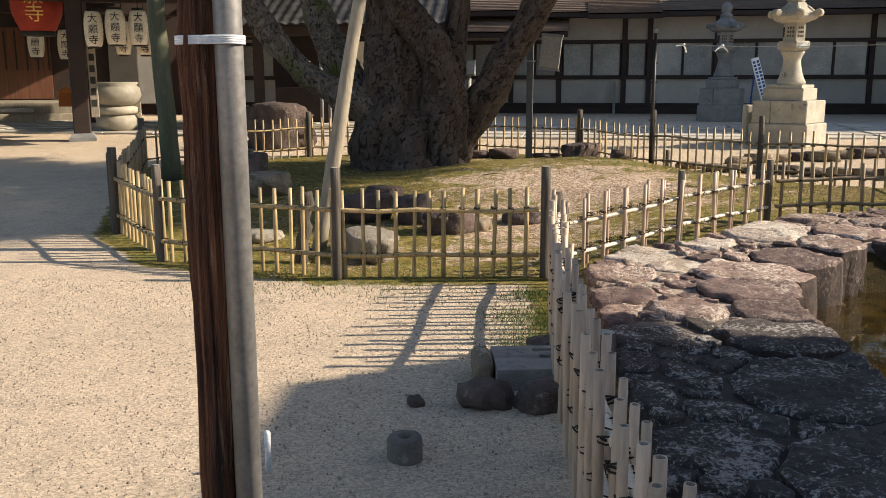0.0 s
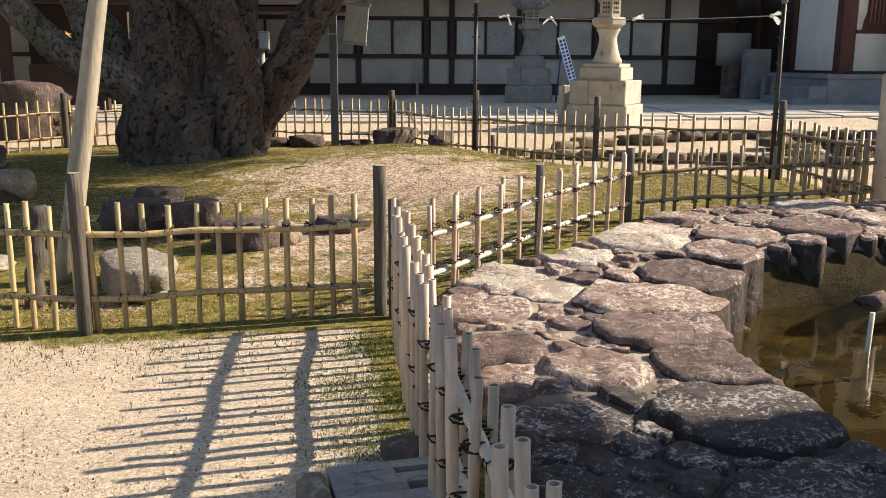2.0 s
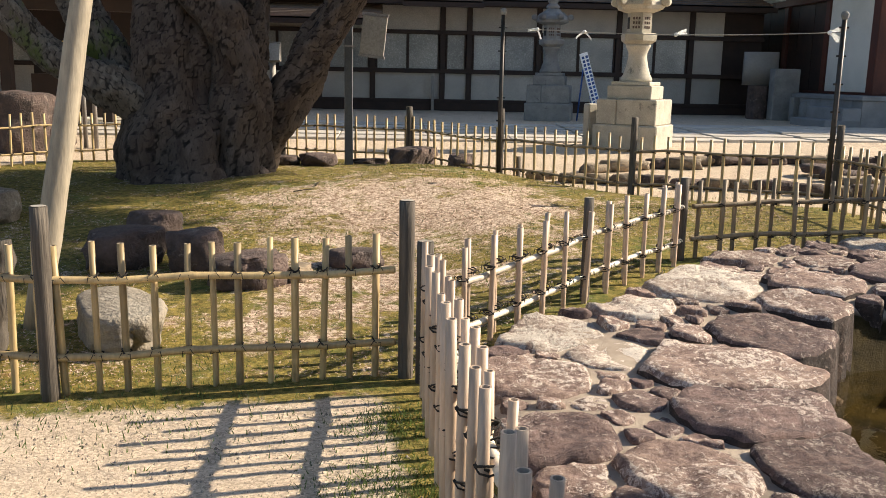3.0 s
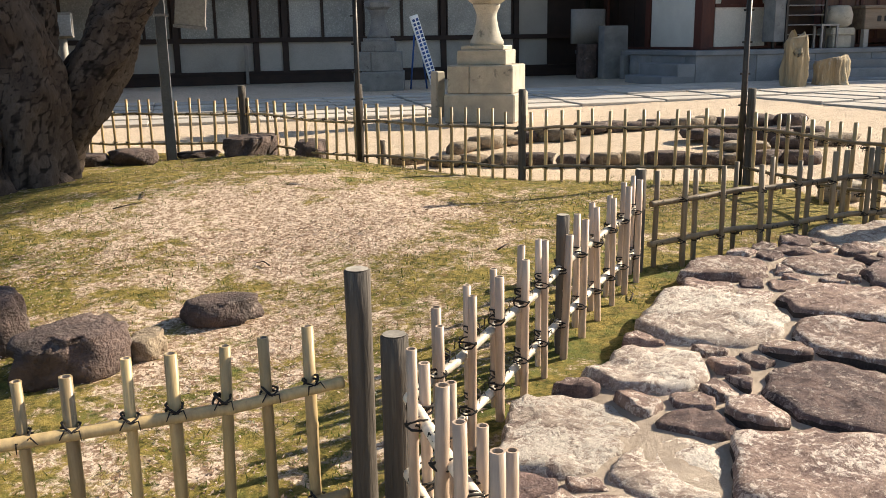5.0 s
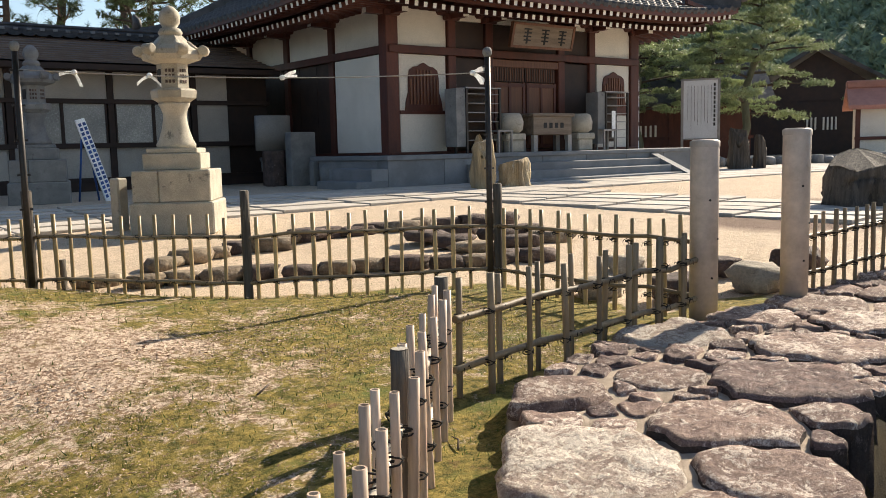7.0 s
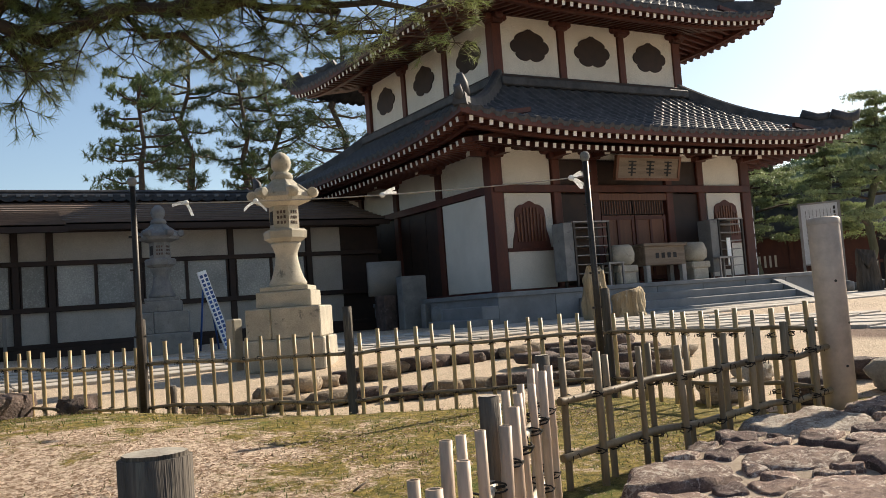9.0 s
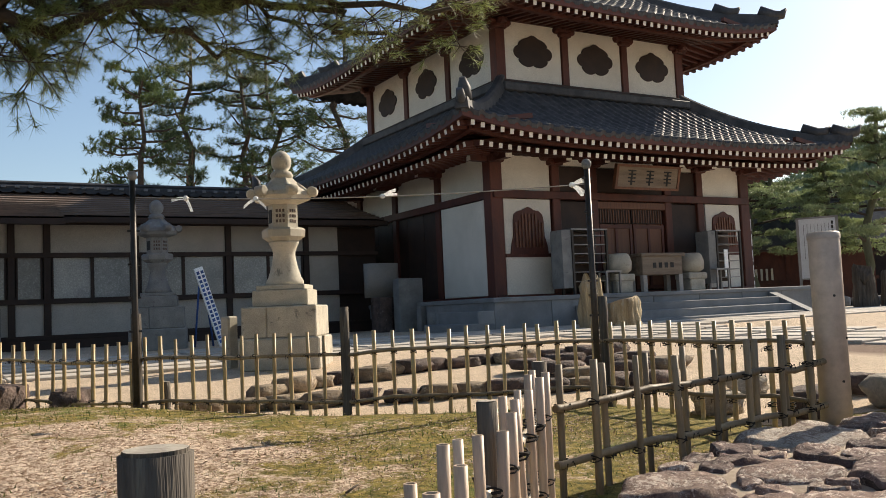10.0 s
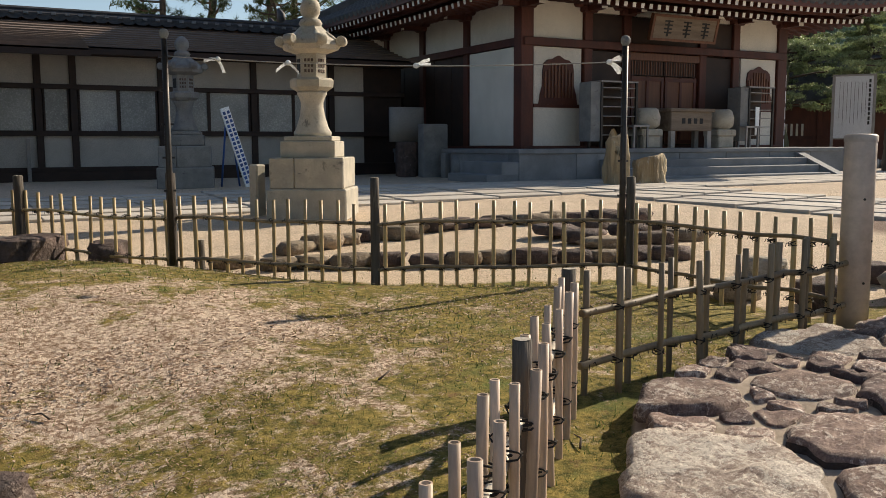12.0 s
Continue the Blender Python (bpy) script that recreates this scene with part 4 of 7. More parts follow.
def build_hall_things():
    box_th = thing("offertory_box", "wide grey wooden offertory box on short legs before the doors", "box", on_hall(3.85, -0.75, FLOOR))
    block("body", (-0.62, 0.62, -0.25, 0.25, 0.38, 0.82), "board_wood", box_th, 0.015)
    block("rim", (-0.68, 0.68, -0.3, 0.3, 0.8, 0.88), "board_wood", box_th, 0.015)
    for x in (-0.55, 0.55):
        for y in (-0.2, 0.2):
            block("leg", (x - 0.06, x + 0.06, y - 0.05, y + 0.05, 0, 0.38), "grey_panel", box_th)
    for k in range(4):
        block("character", (-0.3 + k * 0.18, -0.2 + k * 0.18, -0.256, -0.25, 0.54, 0.66), "ink", box_th)
    for u in (2.72, 4.98):
        st = thing("stone_urn", "pale stone urn with a drum-shaped body on stepped feet", "stone urn", on_hall(u, -0.75, FLOOR), "urns beside the offertory box")
        bm = bmesh.new()
        lathe(bm, [(0.2, 0.42), (0.3, 0.5), (0.32, 0.68), (0.27, 0.84), (0.22, 0.88)], 18)
        part("drum", bm, "stone", st)
        block("foot", (-0.3, 0.3, -0.25, 0.25, 0.26, 0.42), "stone", st, 0.03)
        block("base", (-0.24, 0.24, -0.22, 0.22, 0.0, 0.27), "stone", st, 0.02)
    for u0, u1 in ((1.35, 2.3), (5.75, 6.55)):
        rk = thing("candle_rack", "tall dark metal candle rack with thin shelves", "rack", on_hall(0, -0.7, FLOOR), "candle racks before the hall")
        for u in (u0, u1):
            for v in (-0.2, 0.2):
                block("post", (u - 0.025, u + 0.025, v - 0.025, v + 0.025, 0, 1.42), "dark_metal", rk)
        block("side_panel", (u0 - 0.28, u0 - 0.03, -0.2, 0.2, 0.15, 1.4), "stone_grey", rk)
        for k in range(6):
            block("shelf", (u0, u1, -0.2, 0.2, 0.28 + 0.2 * k, 0.295 + 0.2 * k), "steel", rk)
        block("backing", (u0, u1, 0.17, 0.2, 0.2, 1.4), "beam_dark", rk)
        block("top", (u0 - 0.03, u1 + 0.03, -0.23, 0.23, 1.4, 1.43), "steel", rk)
    strip = thing("hanging_notice", "narrow white notice strip on the candle rack", "notice", on_hall(5.98, -0.95, FLOOR))
    block("sheet", (-0.06, 0.06, -0.01, 0.01, 0.3, 0.95), "paper_white", strip)
    for u in (2.2, 5.6):
        tb = thing("side_table", "small dark altar table on thin legs", "table", on_hall(u + 0.1, -0.95, FLOOR), "altar tables")
        block("top", (-0.22, 0.22, -0.15, 0.15, 0.46, 0.5), "steel", tb)
        for x in (-0.19, 0.19):
            for y in (-0.12, 0.12):
                block("leg", (x - 0.02, x + 0.02, y - 0.02, y + 0.02, 0, 0.46), "steel", tb)
    # grey covers and slabs beside the side wall
    cp = thing("covered_panel", "grey cloth-covered panel standing on a dark stone base", "panel", pose(11.8, 24.05, gh(11.8, 24.05), 0, 0, -12))
    bm = bmesh.new()
    for k in range(9):
        a = math.pi * k / 8
        for z in (0.8, 1.6):
            bm.verts.new((-0.43 * math.cos(a), -0.16 * math.sin(a), z))
    bm.verts.ensure_lookup_table()
    for k in range(8):
        bm.faces.new((bm.verts[2 * k], bm.verts[2 * k + 2], bm.verts[2 * k + 3], bm.verts[2 * k + 1])).smooth = True
    bm.faces.new([bm.verts[2 * k + 1] for k in range(9)])
    bm.faces.new([bm.verts[2 * k] for k in range(9)])
    bm.faces.new((bm.verts[0], bm.verts[1], bm.verts[17], bm.verts[16]))
    part("cover", bm, "grey_panel", cp)
    block("base", (-0.25, 0.3, -0.12, 0.12, -0.05, 0.82), "rock", cp, 0.03)
    for x, y, w, d, h, turn, lab, mt in ((11.5, 23.55, 0.34, 0.3, 0.8, 8, "short dark reddish stone post", "rock"), (11.98, 23.2, 0.62, 0.3, 1.2, -6, "upright grey stone slab beside the hall", "stone_grey"), (12.02, 22.75, 0.17, 0.16, 0.55, 5, "narrow broken stone stub", "stone_grey")):
        sl = part("stone_slab", box(bmesh.new(), -w / 2, w / 2, -d / 2, d / 2, -0.1, h, 0.02), mt, None, m=pose(x, y, gh(x, y), 0, 0, turn))
        tagged(sl, lab, "stone slab", "slabs beside the hall")
    bk = part("stone_block", rocky(bmesh.new(), (0.36, 0.28, 0.42), 7, 3, 0.2, 0.7, 8, 0.7), "stone_grey", None, m=pose(12.33, 22.45, gh(12.33, 22.45) + 0.17, 0, 0, 20))
    tagged(bk, "rough-hewn grey stone block by the podium", "stone block")


build_hall()
build_hall_things()

# ---- the long white-walled building ----
LONG = pose(5.0, 26.13, 0, 0, 0, -5)


def build_long():
    th = thing("long_building", "long low building with white plaster bays, frosted windows and dark timbers", "building", LONG)
    x0, x1, zb = -14.0, 7.6, 0.3
    block("wall", (x0, x1, 0.1, 5.5, zb, 3.2), "beam_dark", th)
    block("plinth", (x0, x1, -0.05, 0.12, zb, 0.76), "beam_dark", th)
    posts = [-13.2, -10.8, -8.4, -6.0, -3.9, -2.55, -0.77, -0.09, 1.7, 3.77, 5.68, 6.6]
    for a, b in zip(posts, posts[1:]):
        block("post", (a - 0.07, a + 0.07, -0.04, 0.12, zb, 3.15), "beam_dark", th, 0.008)
        block("lower_panel", (a + 0.07, b - 0.07, 0.02, 0.12, 0.73, 1.41), "shaded_white", th)
        if a > 5.6:
            block("plaster_panel", (a + 0.07, b - 0.07, 0.02, 0.12, 1.5, 2.4), "shaded_white", th)
        else:
            n = 2 if b - a > 1.2 else 1
            for k in range(n):
                u0, u1 = a + 0.09 + (b - a - 0.18) * k / n, a + 0.09 + (b - a - 0.18) * (k + 1) / n
                w = block("window", (u0 + 0.02, u1 - 0.02, 0.03, 0.12, 1.52, 2.38), "window", th, label="frosted window pane in a dark frame")
                for dims in ((u0, u0 + 0.035, 0.0, 0.04, 1.5, 2.4), (u1 - 0.035, u1, 0.0, 0.04, 1.5, 2.4)):
                    block("window_frame", dims, "beam_dark", w)
        if a > -3.0:
            block("upper_panel", (a + 0.07, b - 0.07, 0.02, 0.12, 2.47, 3.1), "shaded_white", th)
        else:
            block("upper_panel", (a + 0.07, b - 0.07, 0.02, 0.12, 2.44, 2.6), "shaded_white", th)
    for z0, z1 in ((0.66, 0.735), (1.41, 1.52), (2.38, 2.48), (3.08, 3.22)):
        block("rail", (x0, x1, -0.06, 0.12, z0, z1), "beam_dark", th, 0.006)
    # tiled roof slope with eave, ridge
    def slope(name, a, b, y_e, z_e, y_r, z_r, mat_name, pitch, ridge):
        bm = bmesh.new()
        n = round((b - a) / pitch)
        prof = (0.0, 0.0, 0.045, 0.0)
        cols = [a + (b - a) * (i + f) / n for i in range(n) for f in (0.0, 0.5, 0.75, 0.99)]
        rows = 11
        prev = None
        for r in range(rows + 1):
            for sub in (0, 1):
                q = min((r + sub * 0.98) / rows, 1.0)
                line = [bm.verts.new((c, y_e + (y_r - y_e) * q, z_e + (z_r - z_e) * (0.8 * q + 0.2 * q * q) + (prof[k % 4] if ridge else 0) + (0.03 if sub == 0 else 0))) for k, c in enumerate(cols)]
                if prev:
                    for k in range(len(cols) - 1):
                        bm.faces.new((prev[k], prev[k + 1], line[k + 1], line[k]))
                prev = line
        part(name, bm, mat_name, th)
        block("eave_board", (a, b, y_e + 0.01, y_e + 0.1, z_e - 0.12, z_e - 0.005), "beam_dark", th)
        bm = bmesh.new()
        vs = [bm.verts.new(p) for p in ((a, y_e + 0.05, z_e - 0.03), (b, y_e + 0.05, z_e - 0.03), (b, y_r, z_r - 0.06), (a, y_r, z_r - 0.06))]
        bm.faces.new(vs)
        bmesh.ops.solidify(bm, geom=bm.faces[:], thickness=0.04)
        part("roof_boarding", bm, "beam_dark", th)
    slope("bark_roof", -3.2, x1, -0.7, 3.18, 1.9, 3.98, "shingle", 0.6, False)
    slope("tiled_roof", -3.2, x1, 1.7, 3.96, 2.6, 4.18, "tile", 0.3, True)
    slope("bark_roof", x0, -3.2, -0.55, 3.25, 1.9, 3.98, "shingle", 0.6, False)
    slope("tiled_roof", x0, -3.2, 1.7, 3.96, 2.6, 4.18, "tile", 0.3, True)
    slope("shingle_roof", x0, -2.3, -1.5, 2.62, 0.2, 3.15, "shingle", 0.6, False)
    slope("shingle_roof", -1.8, 0.15, -1.1, 3.1, 0.6, 3.6, "shingle", 0.6, False)
    bm = bmesh.new()
    box(bm, x0, x1, 2.45, 2.95, 4.1, 4.3, 0.06)
    box(bm, x0, x1, 2.5, 2.9, 4.28, 4.38, 0.04)
    part("roof_ridge", bm, "tile", th)
    # tile ends in paler grey than the roof: their sunlit tops as colour
    for k in range(72):
        u = x0 + 0.5 + (x1 - x0 - 1) * k / 71
        block("ridge_tile", (u - 0.05, u + 0.05, 2.4, 2.5, 4.2, 4.26), "stone_grey", th)
    block("downpipe", (-1.05, -0.98, -0.16, -0.09, 0.4, 1.35), "steel", th)


build_long()

# ---- loose stones, lanterns, poles ----
def rock(label, x, y, size, seed, kind="rock", turn=0.0, flat=0.0, sink=0.0, name="rock", group="", sub=3):
    ob = part(name, rocky(bmesh.new(), size, seed, sub, 0.3 if sub < 4 else 0.2, flat, 15 if sub < 4 else 8, 0.6 if sub < 4 else 0.68), kind, None, m=pose(x, y, gh(x, y) + 0.42 * size[2] - sink, 0, 0, turn))
    return tagged(ob, label, "rock", group)


for i, (x, y, sx, sy, sz, kind, lab) in enumerate((
    (1.15, 9.22, 0.2, 0.14, 0.115, "rock", "smooth purple-brown rock lying on the moss"), (0.49, 8.82, 0.29, 0.2, 0.2, "rock", "broad dark rock on the worn moss"),
    (0.77, 8.9, 0.13, 0.09, 0.1, "rock_brown", "small pale rock beside a dark one"), (-0.1, 7.83, 0.39, 0.22, 0.24, "rock_pale", "pale flat-topped rock behind the fence"),
    (0.1, 9.22, 0.21, 0.19, 0.27, "rock", "rounded brown rock near the old tree"), (-0.32, 10.25, 0.2, 0.17, 0.21, "rock", "squarish dark rock near the old tree"),
    (-0.38, 9.35, 0.3, 0.22, 0.29, "rock", "dark flat-topped rock near the old tree"),
    (-1.75, 10.9, 0.3, 0.26, 0.26, "rock_brown", "pale-topped boulder in the tree's shade"), (-2.3, 12.0, 0.4, 0.3, 0.36, "rock", "dark boulder in the tree's shade"),
    (-2.7, 12.9, 0.35, 0.3, 0.28, "rock", "dark boulder beside the back fence"), (-1.2, 8.4, 0.25, 0.18, 0.08, "rock_pale", "flat pale stone on the ground behind the fence"),
    (2.1, 14.05, 0.4, 0.22, 0.27, "rock", "flat-topped dark kerb rock behind the islet"), (2.66, 13.85, 0.24, 0.18, 0.24, "rock", "dark kerb rock beside a fence post"),
    (0.95, 14.2, 0.3, 0.2, 0.15, "rock", "low dark rock with a lit top behind the tree"), (0.55, 14.3, 0.2, 0.16, 0.12, "rock", "low dark rock behind the tree"), (1.6, 14.5, 0.25, 0.15, 0.07, "rock", "low dark rock by the grey pole"))):
    rock(lab, x, y, (sx, sy, sz), i + 3, kind, i * 37 % 180, 0.35 if i in (3, 5, 6, 11) else 0.5, group="rocks on the islet", sub=4)

rng = random.Random(12)
# stones that edge the dry basin behind the islet
for i in range(15):
    t = i / 14
    x, y = 4.3 + 4.4 * t, 13.75 + 0.5 * math.sin(3 * t) + rng.uniform(-0.12, 0.12)
    rock("weathered edging stone of a dry basin", x, y, (rng.uniform(0.22, 0.34), rng.uniform(0.14, 0.2), rng.uniform(0.13, 0.19)), 40 + i, rng.choice(("rock_brown", "rock", "rock")), rng.uniform(-25, 25), 0.3, group="dry basin edging", sub=2)
for i in range(13):
    t = i / 12
    x, y = 3.5 + 3.3 * t, 13.2 - 1.75 * t + rng.uniform(-0.08, 0.08)
    rock("low edging stone behind the bamboo fence", x, y, (rng.uniform(0.2, 0.28), rng.uniform(0.12, 0.17), rng.uniform(0.12, 0.17)), 60 + i, rng.choice(("rock_brown", "rock")), rng.uniform(-50, -5), 0.3, group="dry basin edging", sub=2)
for i in range(8):
    x, y = 6.9 + rng.uniform(-0.1, 0.1) + 0.55 * (i % 3), 12.3 + 0.42 * (i // 3)
    rock("flat stacked stone of the basin steps", x, y, (rng.uniform(0.3, 0.42), rng.uniform(0.18, 0.26), rng.uniform(0.13, 0.18)), 80 + i, rng.choice(("rock_brown", "rock")), rng.uniform(-25, 25), 0.22, -0.02 * (i // 3), group="basin steps", sub=2)
for i, (x, y, s) in enumerate(((6.2, 9.6, 0.3), (6.75, 9.35, 0.34), (7.2, 9.9, 0.26), (5.9, 10.1, 0.24), (7.9, 9.6, 0.3), (6.9, 10.6, 0.22))):
    rock("grey boulder beside the grey gate pipes", x, y, (s, s * 0.75, s * 0.6), 100 + i, "rock_pale" if i % 2 else "rock", i * 50, 0.5, group="rocks by the crossing")


def stone_lantern(x, y, turn, kind, label, scale=1.0):
    th = thing("stone_lantern", label, "stone lantern", pose(x, y, gh(x, y) - 0.02, 0, 0, turn) @ Matrix.Scale(scale, 4), "stone lanterns by the long building")
    block("base", (-0.53, 0.53, -0.53, 0.53, 0.0, 0.42), kind, th, 0.02)
    for a, b in ((-0.49, -0.16), (-0.155, 0.49)):
        block("plinth", (a, b, -0.49, 0.49, 0.42, 0.83), kind, th, 0.015)
    block("step", (-0.365, 0.365, -0.365, 0.365, 0.83, 1.045), kind, th, 0.012)
    block("step", (-0.32, 0.32, -0.32, 0.32, 1.045, 1.11), kind, th, 0.01)
    bm = bmesh.new()
    lathe(bm, [(0.25, 1.11), (0.255, 1.16), (0.22, 1.22), (0.175, 1.36), (0.15, 1.5), (0.15, 1.56), (0.175, 1.63), (0.2, 1.67), (0.2, 1.7)], 22)
    part("shaft", bm, kind, th)
    bm = bmesh.new()
    lathe(bm, [(0.2, 1.7), (0.29, 1.76), (0.3, 1.85), (0.27, 1.88)], 6, smooth=False)
    part("platform", bm, kind, th)
    fb = bmesh.new()
    lathe(fb, [(0.2, 1.88), (0.2, 2.2)], 6, smooth=False)
    box_ob = part("firebox", fb, kind, th)
    for k in range(6):
        a = math.pi / 6 + k * math.pi / 3
        m = pose(0.174 * math.cos(a), 0.174 * math.sin(a), 2.04, 0, 0, math.degrees(a) + 90)
        if k % 3 == 0:
            # no hole is cut: a black plate paints the dark inside
            block("opening", (-0.06, 0.06, -0.008, 0.02, -0.09, 0.09), "ink", box_ob, m=m)
        else:
            for s in (-0.045, 0.0, 0.045):
                for z in (-0.07, 0.0, 0.07):
                    block("carving", (s - 0.014, s + 0.014, -0.006, 0.02, z - 0.02, z + 0.02), "rock", box_ob, m=m)
    bm = bmesh.new()
    lathe(bm, [(0.22, 2.2), (0.37, 2.25), (0.4, 2.31), (0.37, 2.37), (0.28, 2.43), (0.2, 2.51), (0.14, 2.57)], 6, smooth=False)
    cap = part("roof", bm, kind, th)
    for k in range(6):
        a = k * math.pi / 3
        d = Vector((math.cos(a), math.sin(a), 0))
        bm = bmesh.new()
        side = Vector((-d.y, d.x, 0))
        tube(bm, [d * 0.2 + Vector((0, 0, 2.47)), d * 0.3 + Vector((0, 0, 2.37)), d * 0.4 + Vector((0, 0, 2.32))], [0.04, 0.055, 0.06], 9)
        c = d * 0.415 + Vector((0, 0, 2.365))
        tube(bm, [c - side * 0.07, c - side * 0.06, c + side * 0.06, c + side * 0.07], [0.05, 0.068, 0.068, 0.05], 14)
        part("curl", bm, kind, cap)
    bm = bmesh.new()
    lathe(bm, [(0.13, 2.55), (0.16, 2.6), (0.13, 2.65), (0.09, 2.67), (0.13, 2.73), (0.14, 2.8), (0.12, 2.87), (0.06, 2.93), (0.012, 2.95)], 14)
    part("finial", bm, kind, th)
    return th


stone_lantern(5.76, 16.42, -37, "stone", "tall pale granite lantern with curled roof corners on a stepped plinth", 0.925)
stone_lantern(6.05, 22.4, -20, "stone_grey", "tall dark grey weathered stone lantern standing in the shade", 0.93)
stone_lantern(23.6, 23.2, 10, "stone_grey", "small grey stone lantern beyond the hall", 0.55)


def rope_pole(x, y, h, label):
    th = thing("rope_pole", label, "pole", pose(x, y, gh(x, y) - 0.05), "rope poles")
    bm = bmesh.new()
    tube(bm, [(0, 0, 0), (0, 0, h * 0.5), (0.0, 0.0, h)], [0.025, 0.024, 0.022], 10)
    part("shaft", bm, "dark_metal", th)
    bm = bmesh.new()
    lathe(bm, [(0.02, h), (0.026, h + 0.01), (0.036, h + 0.03), (0.036, h + 0.05), (0.024, h + 0.07), (0.005, h + 0.075)], 12)
    part("knob", bm, "stone_grey", th)
    for k in range(5):
        block("hook", (-0.045, 0.045, -0.008, 0.008, 0.7 + 0.25 * k, 0.715 + 0.25 * k), "dark_metal", th)


rope_pole(2.93, 13.0, 1.84, "thin dark pole with a pale knob beside the fence")
rope_pole(5.585, 10.88, 1.775, "thin dark pole holding a rope with paper knots")
round_post(tagged(new("fence_stake"), "short pale stake behind the bamboo fence", "post"), 3.15, 13.0, gh(3.15, 13.0), 0.3, 0.03)


def build_rope():
    a, b = Vector((2.93, 13.0, 1.87)), Vector((5.585, 10.88, 1.79))
    th = thing("paper_rope", "thin rope with knotted white paper strips between two poles", "rope")
    bm = bmesh.new()
    pts = [a.lerp(b, i / 14) - Vector((0, 0, 0.05 * 4 * (i / 14) * (1 - i / 14))) for i in range(15)]
    tube(bm, pts, [0.004] * 15, 6)
    part("cord", bm, "grey_panel", th)
    rg = random.Random(4)
    for s in (0.12, 0.276, 0.556, 0.967):
        p = a.lerp(b, s) - Vector((0, 0, 0.05 * 4 * s * (1 - s)))
        d = (b - a).normalized()
        bm = bmesh.new()
        lathe(bm, [(0.008, -0.018), (0.02, -0.01), (0.022, 0.008), (0.01, 0.02)], 8)
        xf(bm, 0, Matrix.Translation(p))
        kn = part("paper_knot", bm, "paper_white", th)
        for e in range(2 if s < 0.9 else 5):
            bm = bmesh.new()
            dirv = (d * rg.choice((-1, 1)) * rg.uniform(0.3, 1) + Vector((0, 0, rg.uniform(-1.0, 0.3)))).normalized()
            side = Vector((0, 0, 1)) if abs(dirv.z) < 0.7 else d
            w = 0.012
            q = [p, p + dirv * 0.055 + Vector((0, 0, 0.008)), p + dirv * 0.11]
            for k in range(2):
                vs = [bm.verts.new(q[k] - side * w), bm.verts.new(q[k] + side * w), bm.verts.new(q[k + 1] + side * w), bm.verts.new(q[k + 1] - side * w)]
                bm.faces.new(vs)
            bmesh.ops.solidify(bm, geom=bm.faces[:], thickness=0.004)
            part("strip", bm, "paper_white", kn)


build_rope()


def gate_pipe(x, y, h, label):
    th = thing("gate_pipe", label, "bollard", pose(x, y, gh(x, y) - 0.06), "grey gate pipes")
    bm = bmesh.new()
    lathe(bm, [(0.083, 0.0), (0.083, h), (0.08, h + 0.006)], 28)
    part("tube", bm, "pipe", th)
    bm = bmesh.new()
    lathe(bm, [(0.087, h - 0.02), (0.087, h + 0.012), (0.07, h + 0.022), (0.0, h + 0.024)], 28, closed=False)
    part("cap", bm, "pipe", th)
    for z, a in ((0.32, -2.0), (0.78, -2.2), (0.55, -1.4)):
        bm = bmesh.new()
        lathe(bm, [(0.007, -0.003), (0.007, 0.004)], 8)
        part("bolt", bm, "dark_metal", th, m=pose(0.083 * math.cos(a), 0.083 * math.sin(a), z) @ Euler((0, math.pi / 2, a)).to_matrix().to_4x4())


gate_pipe(5.512, 9.02, 1.11, "thick upright grey pipe beside the bamboo fence")
gate_pipe(6.152, 8.773, 1.11, "thick upright grey pipe beside the paved crossing")


def grey_sign_pole():
    x, y = 1.33, 14.42
    th = thing("sign_pole", "grey square steel pole with a pale board clamped on", "sign pole", pose(x, y, gh(x, y) - 0.03))
    block("pole", (-0.05, 0.05, -0.05, 0.05, 0, 1.85), "steel_dark", th, 0.008)
    block("board", (0.0, 0.3, -0.08, -0.055, 1.38, 1.84), "grey_panel", th, 0.006, m=pose(0, 0, 0, 0, 6, -14))
    for dims in ((-0.01, 0.31, -0.09, -0.05, 1.84, 1.875), (-0.01, 0.31, -0.09, -0.05, 1.35, 1.38)):
        block("frame", dims, "steel", th, m=pose(0, 0, 0, 0, 6, -14))
    for z in (1.45, 1.8):
        block("clamp", (-0.06, 0.08, -0.06, 0.06, z, z + 0.025), "steel", th)


grey_sign_pole()


def leaning_sign():
    x, y = 6.9, 21.75
    th = thing("leaning_sign", "narrow white board with blue lettering leaning on a blue stand", "sign", pose(x, y, gh(x, y)))
    tilt = pose(0.12, 0, 0.0, -8, -15, 20)
    b = block("board", (-0.1, 0.1, -0.015, 0.015, 0.0, 1.5), "sign_white", th, 0.004, m=tilt)
    for k in range(17):
        for c in (-0.048, 0.048):
            block("lettering", (c - 0.03, c + 0.03, -0.02, -0.014, 0.08 + 0.081 * k, 0.135 + 0.081 * k), "blue", b)
    for s in (-0.3, 0.05):
        bm = bmesh.new()
        tube(bm, [(s, 0.35, 0.0), (s * 0.3 - 0.2, 0.08, 1.1)], [0.018, 0.018], 6)
        part("leg", bm, "blue", th)


leaning_sign()


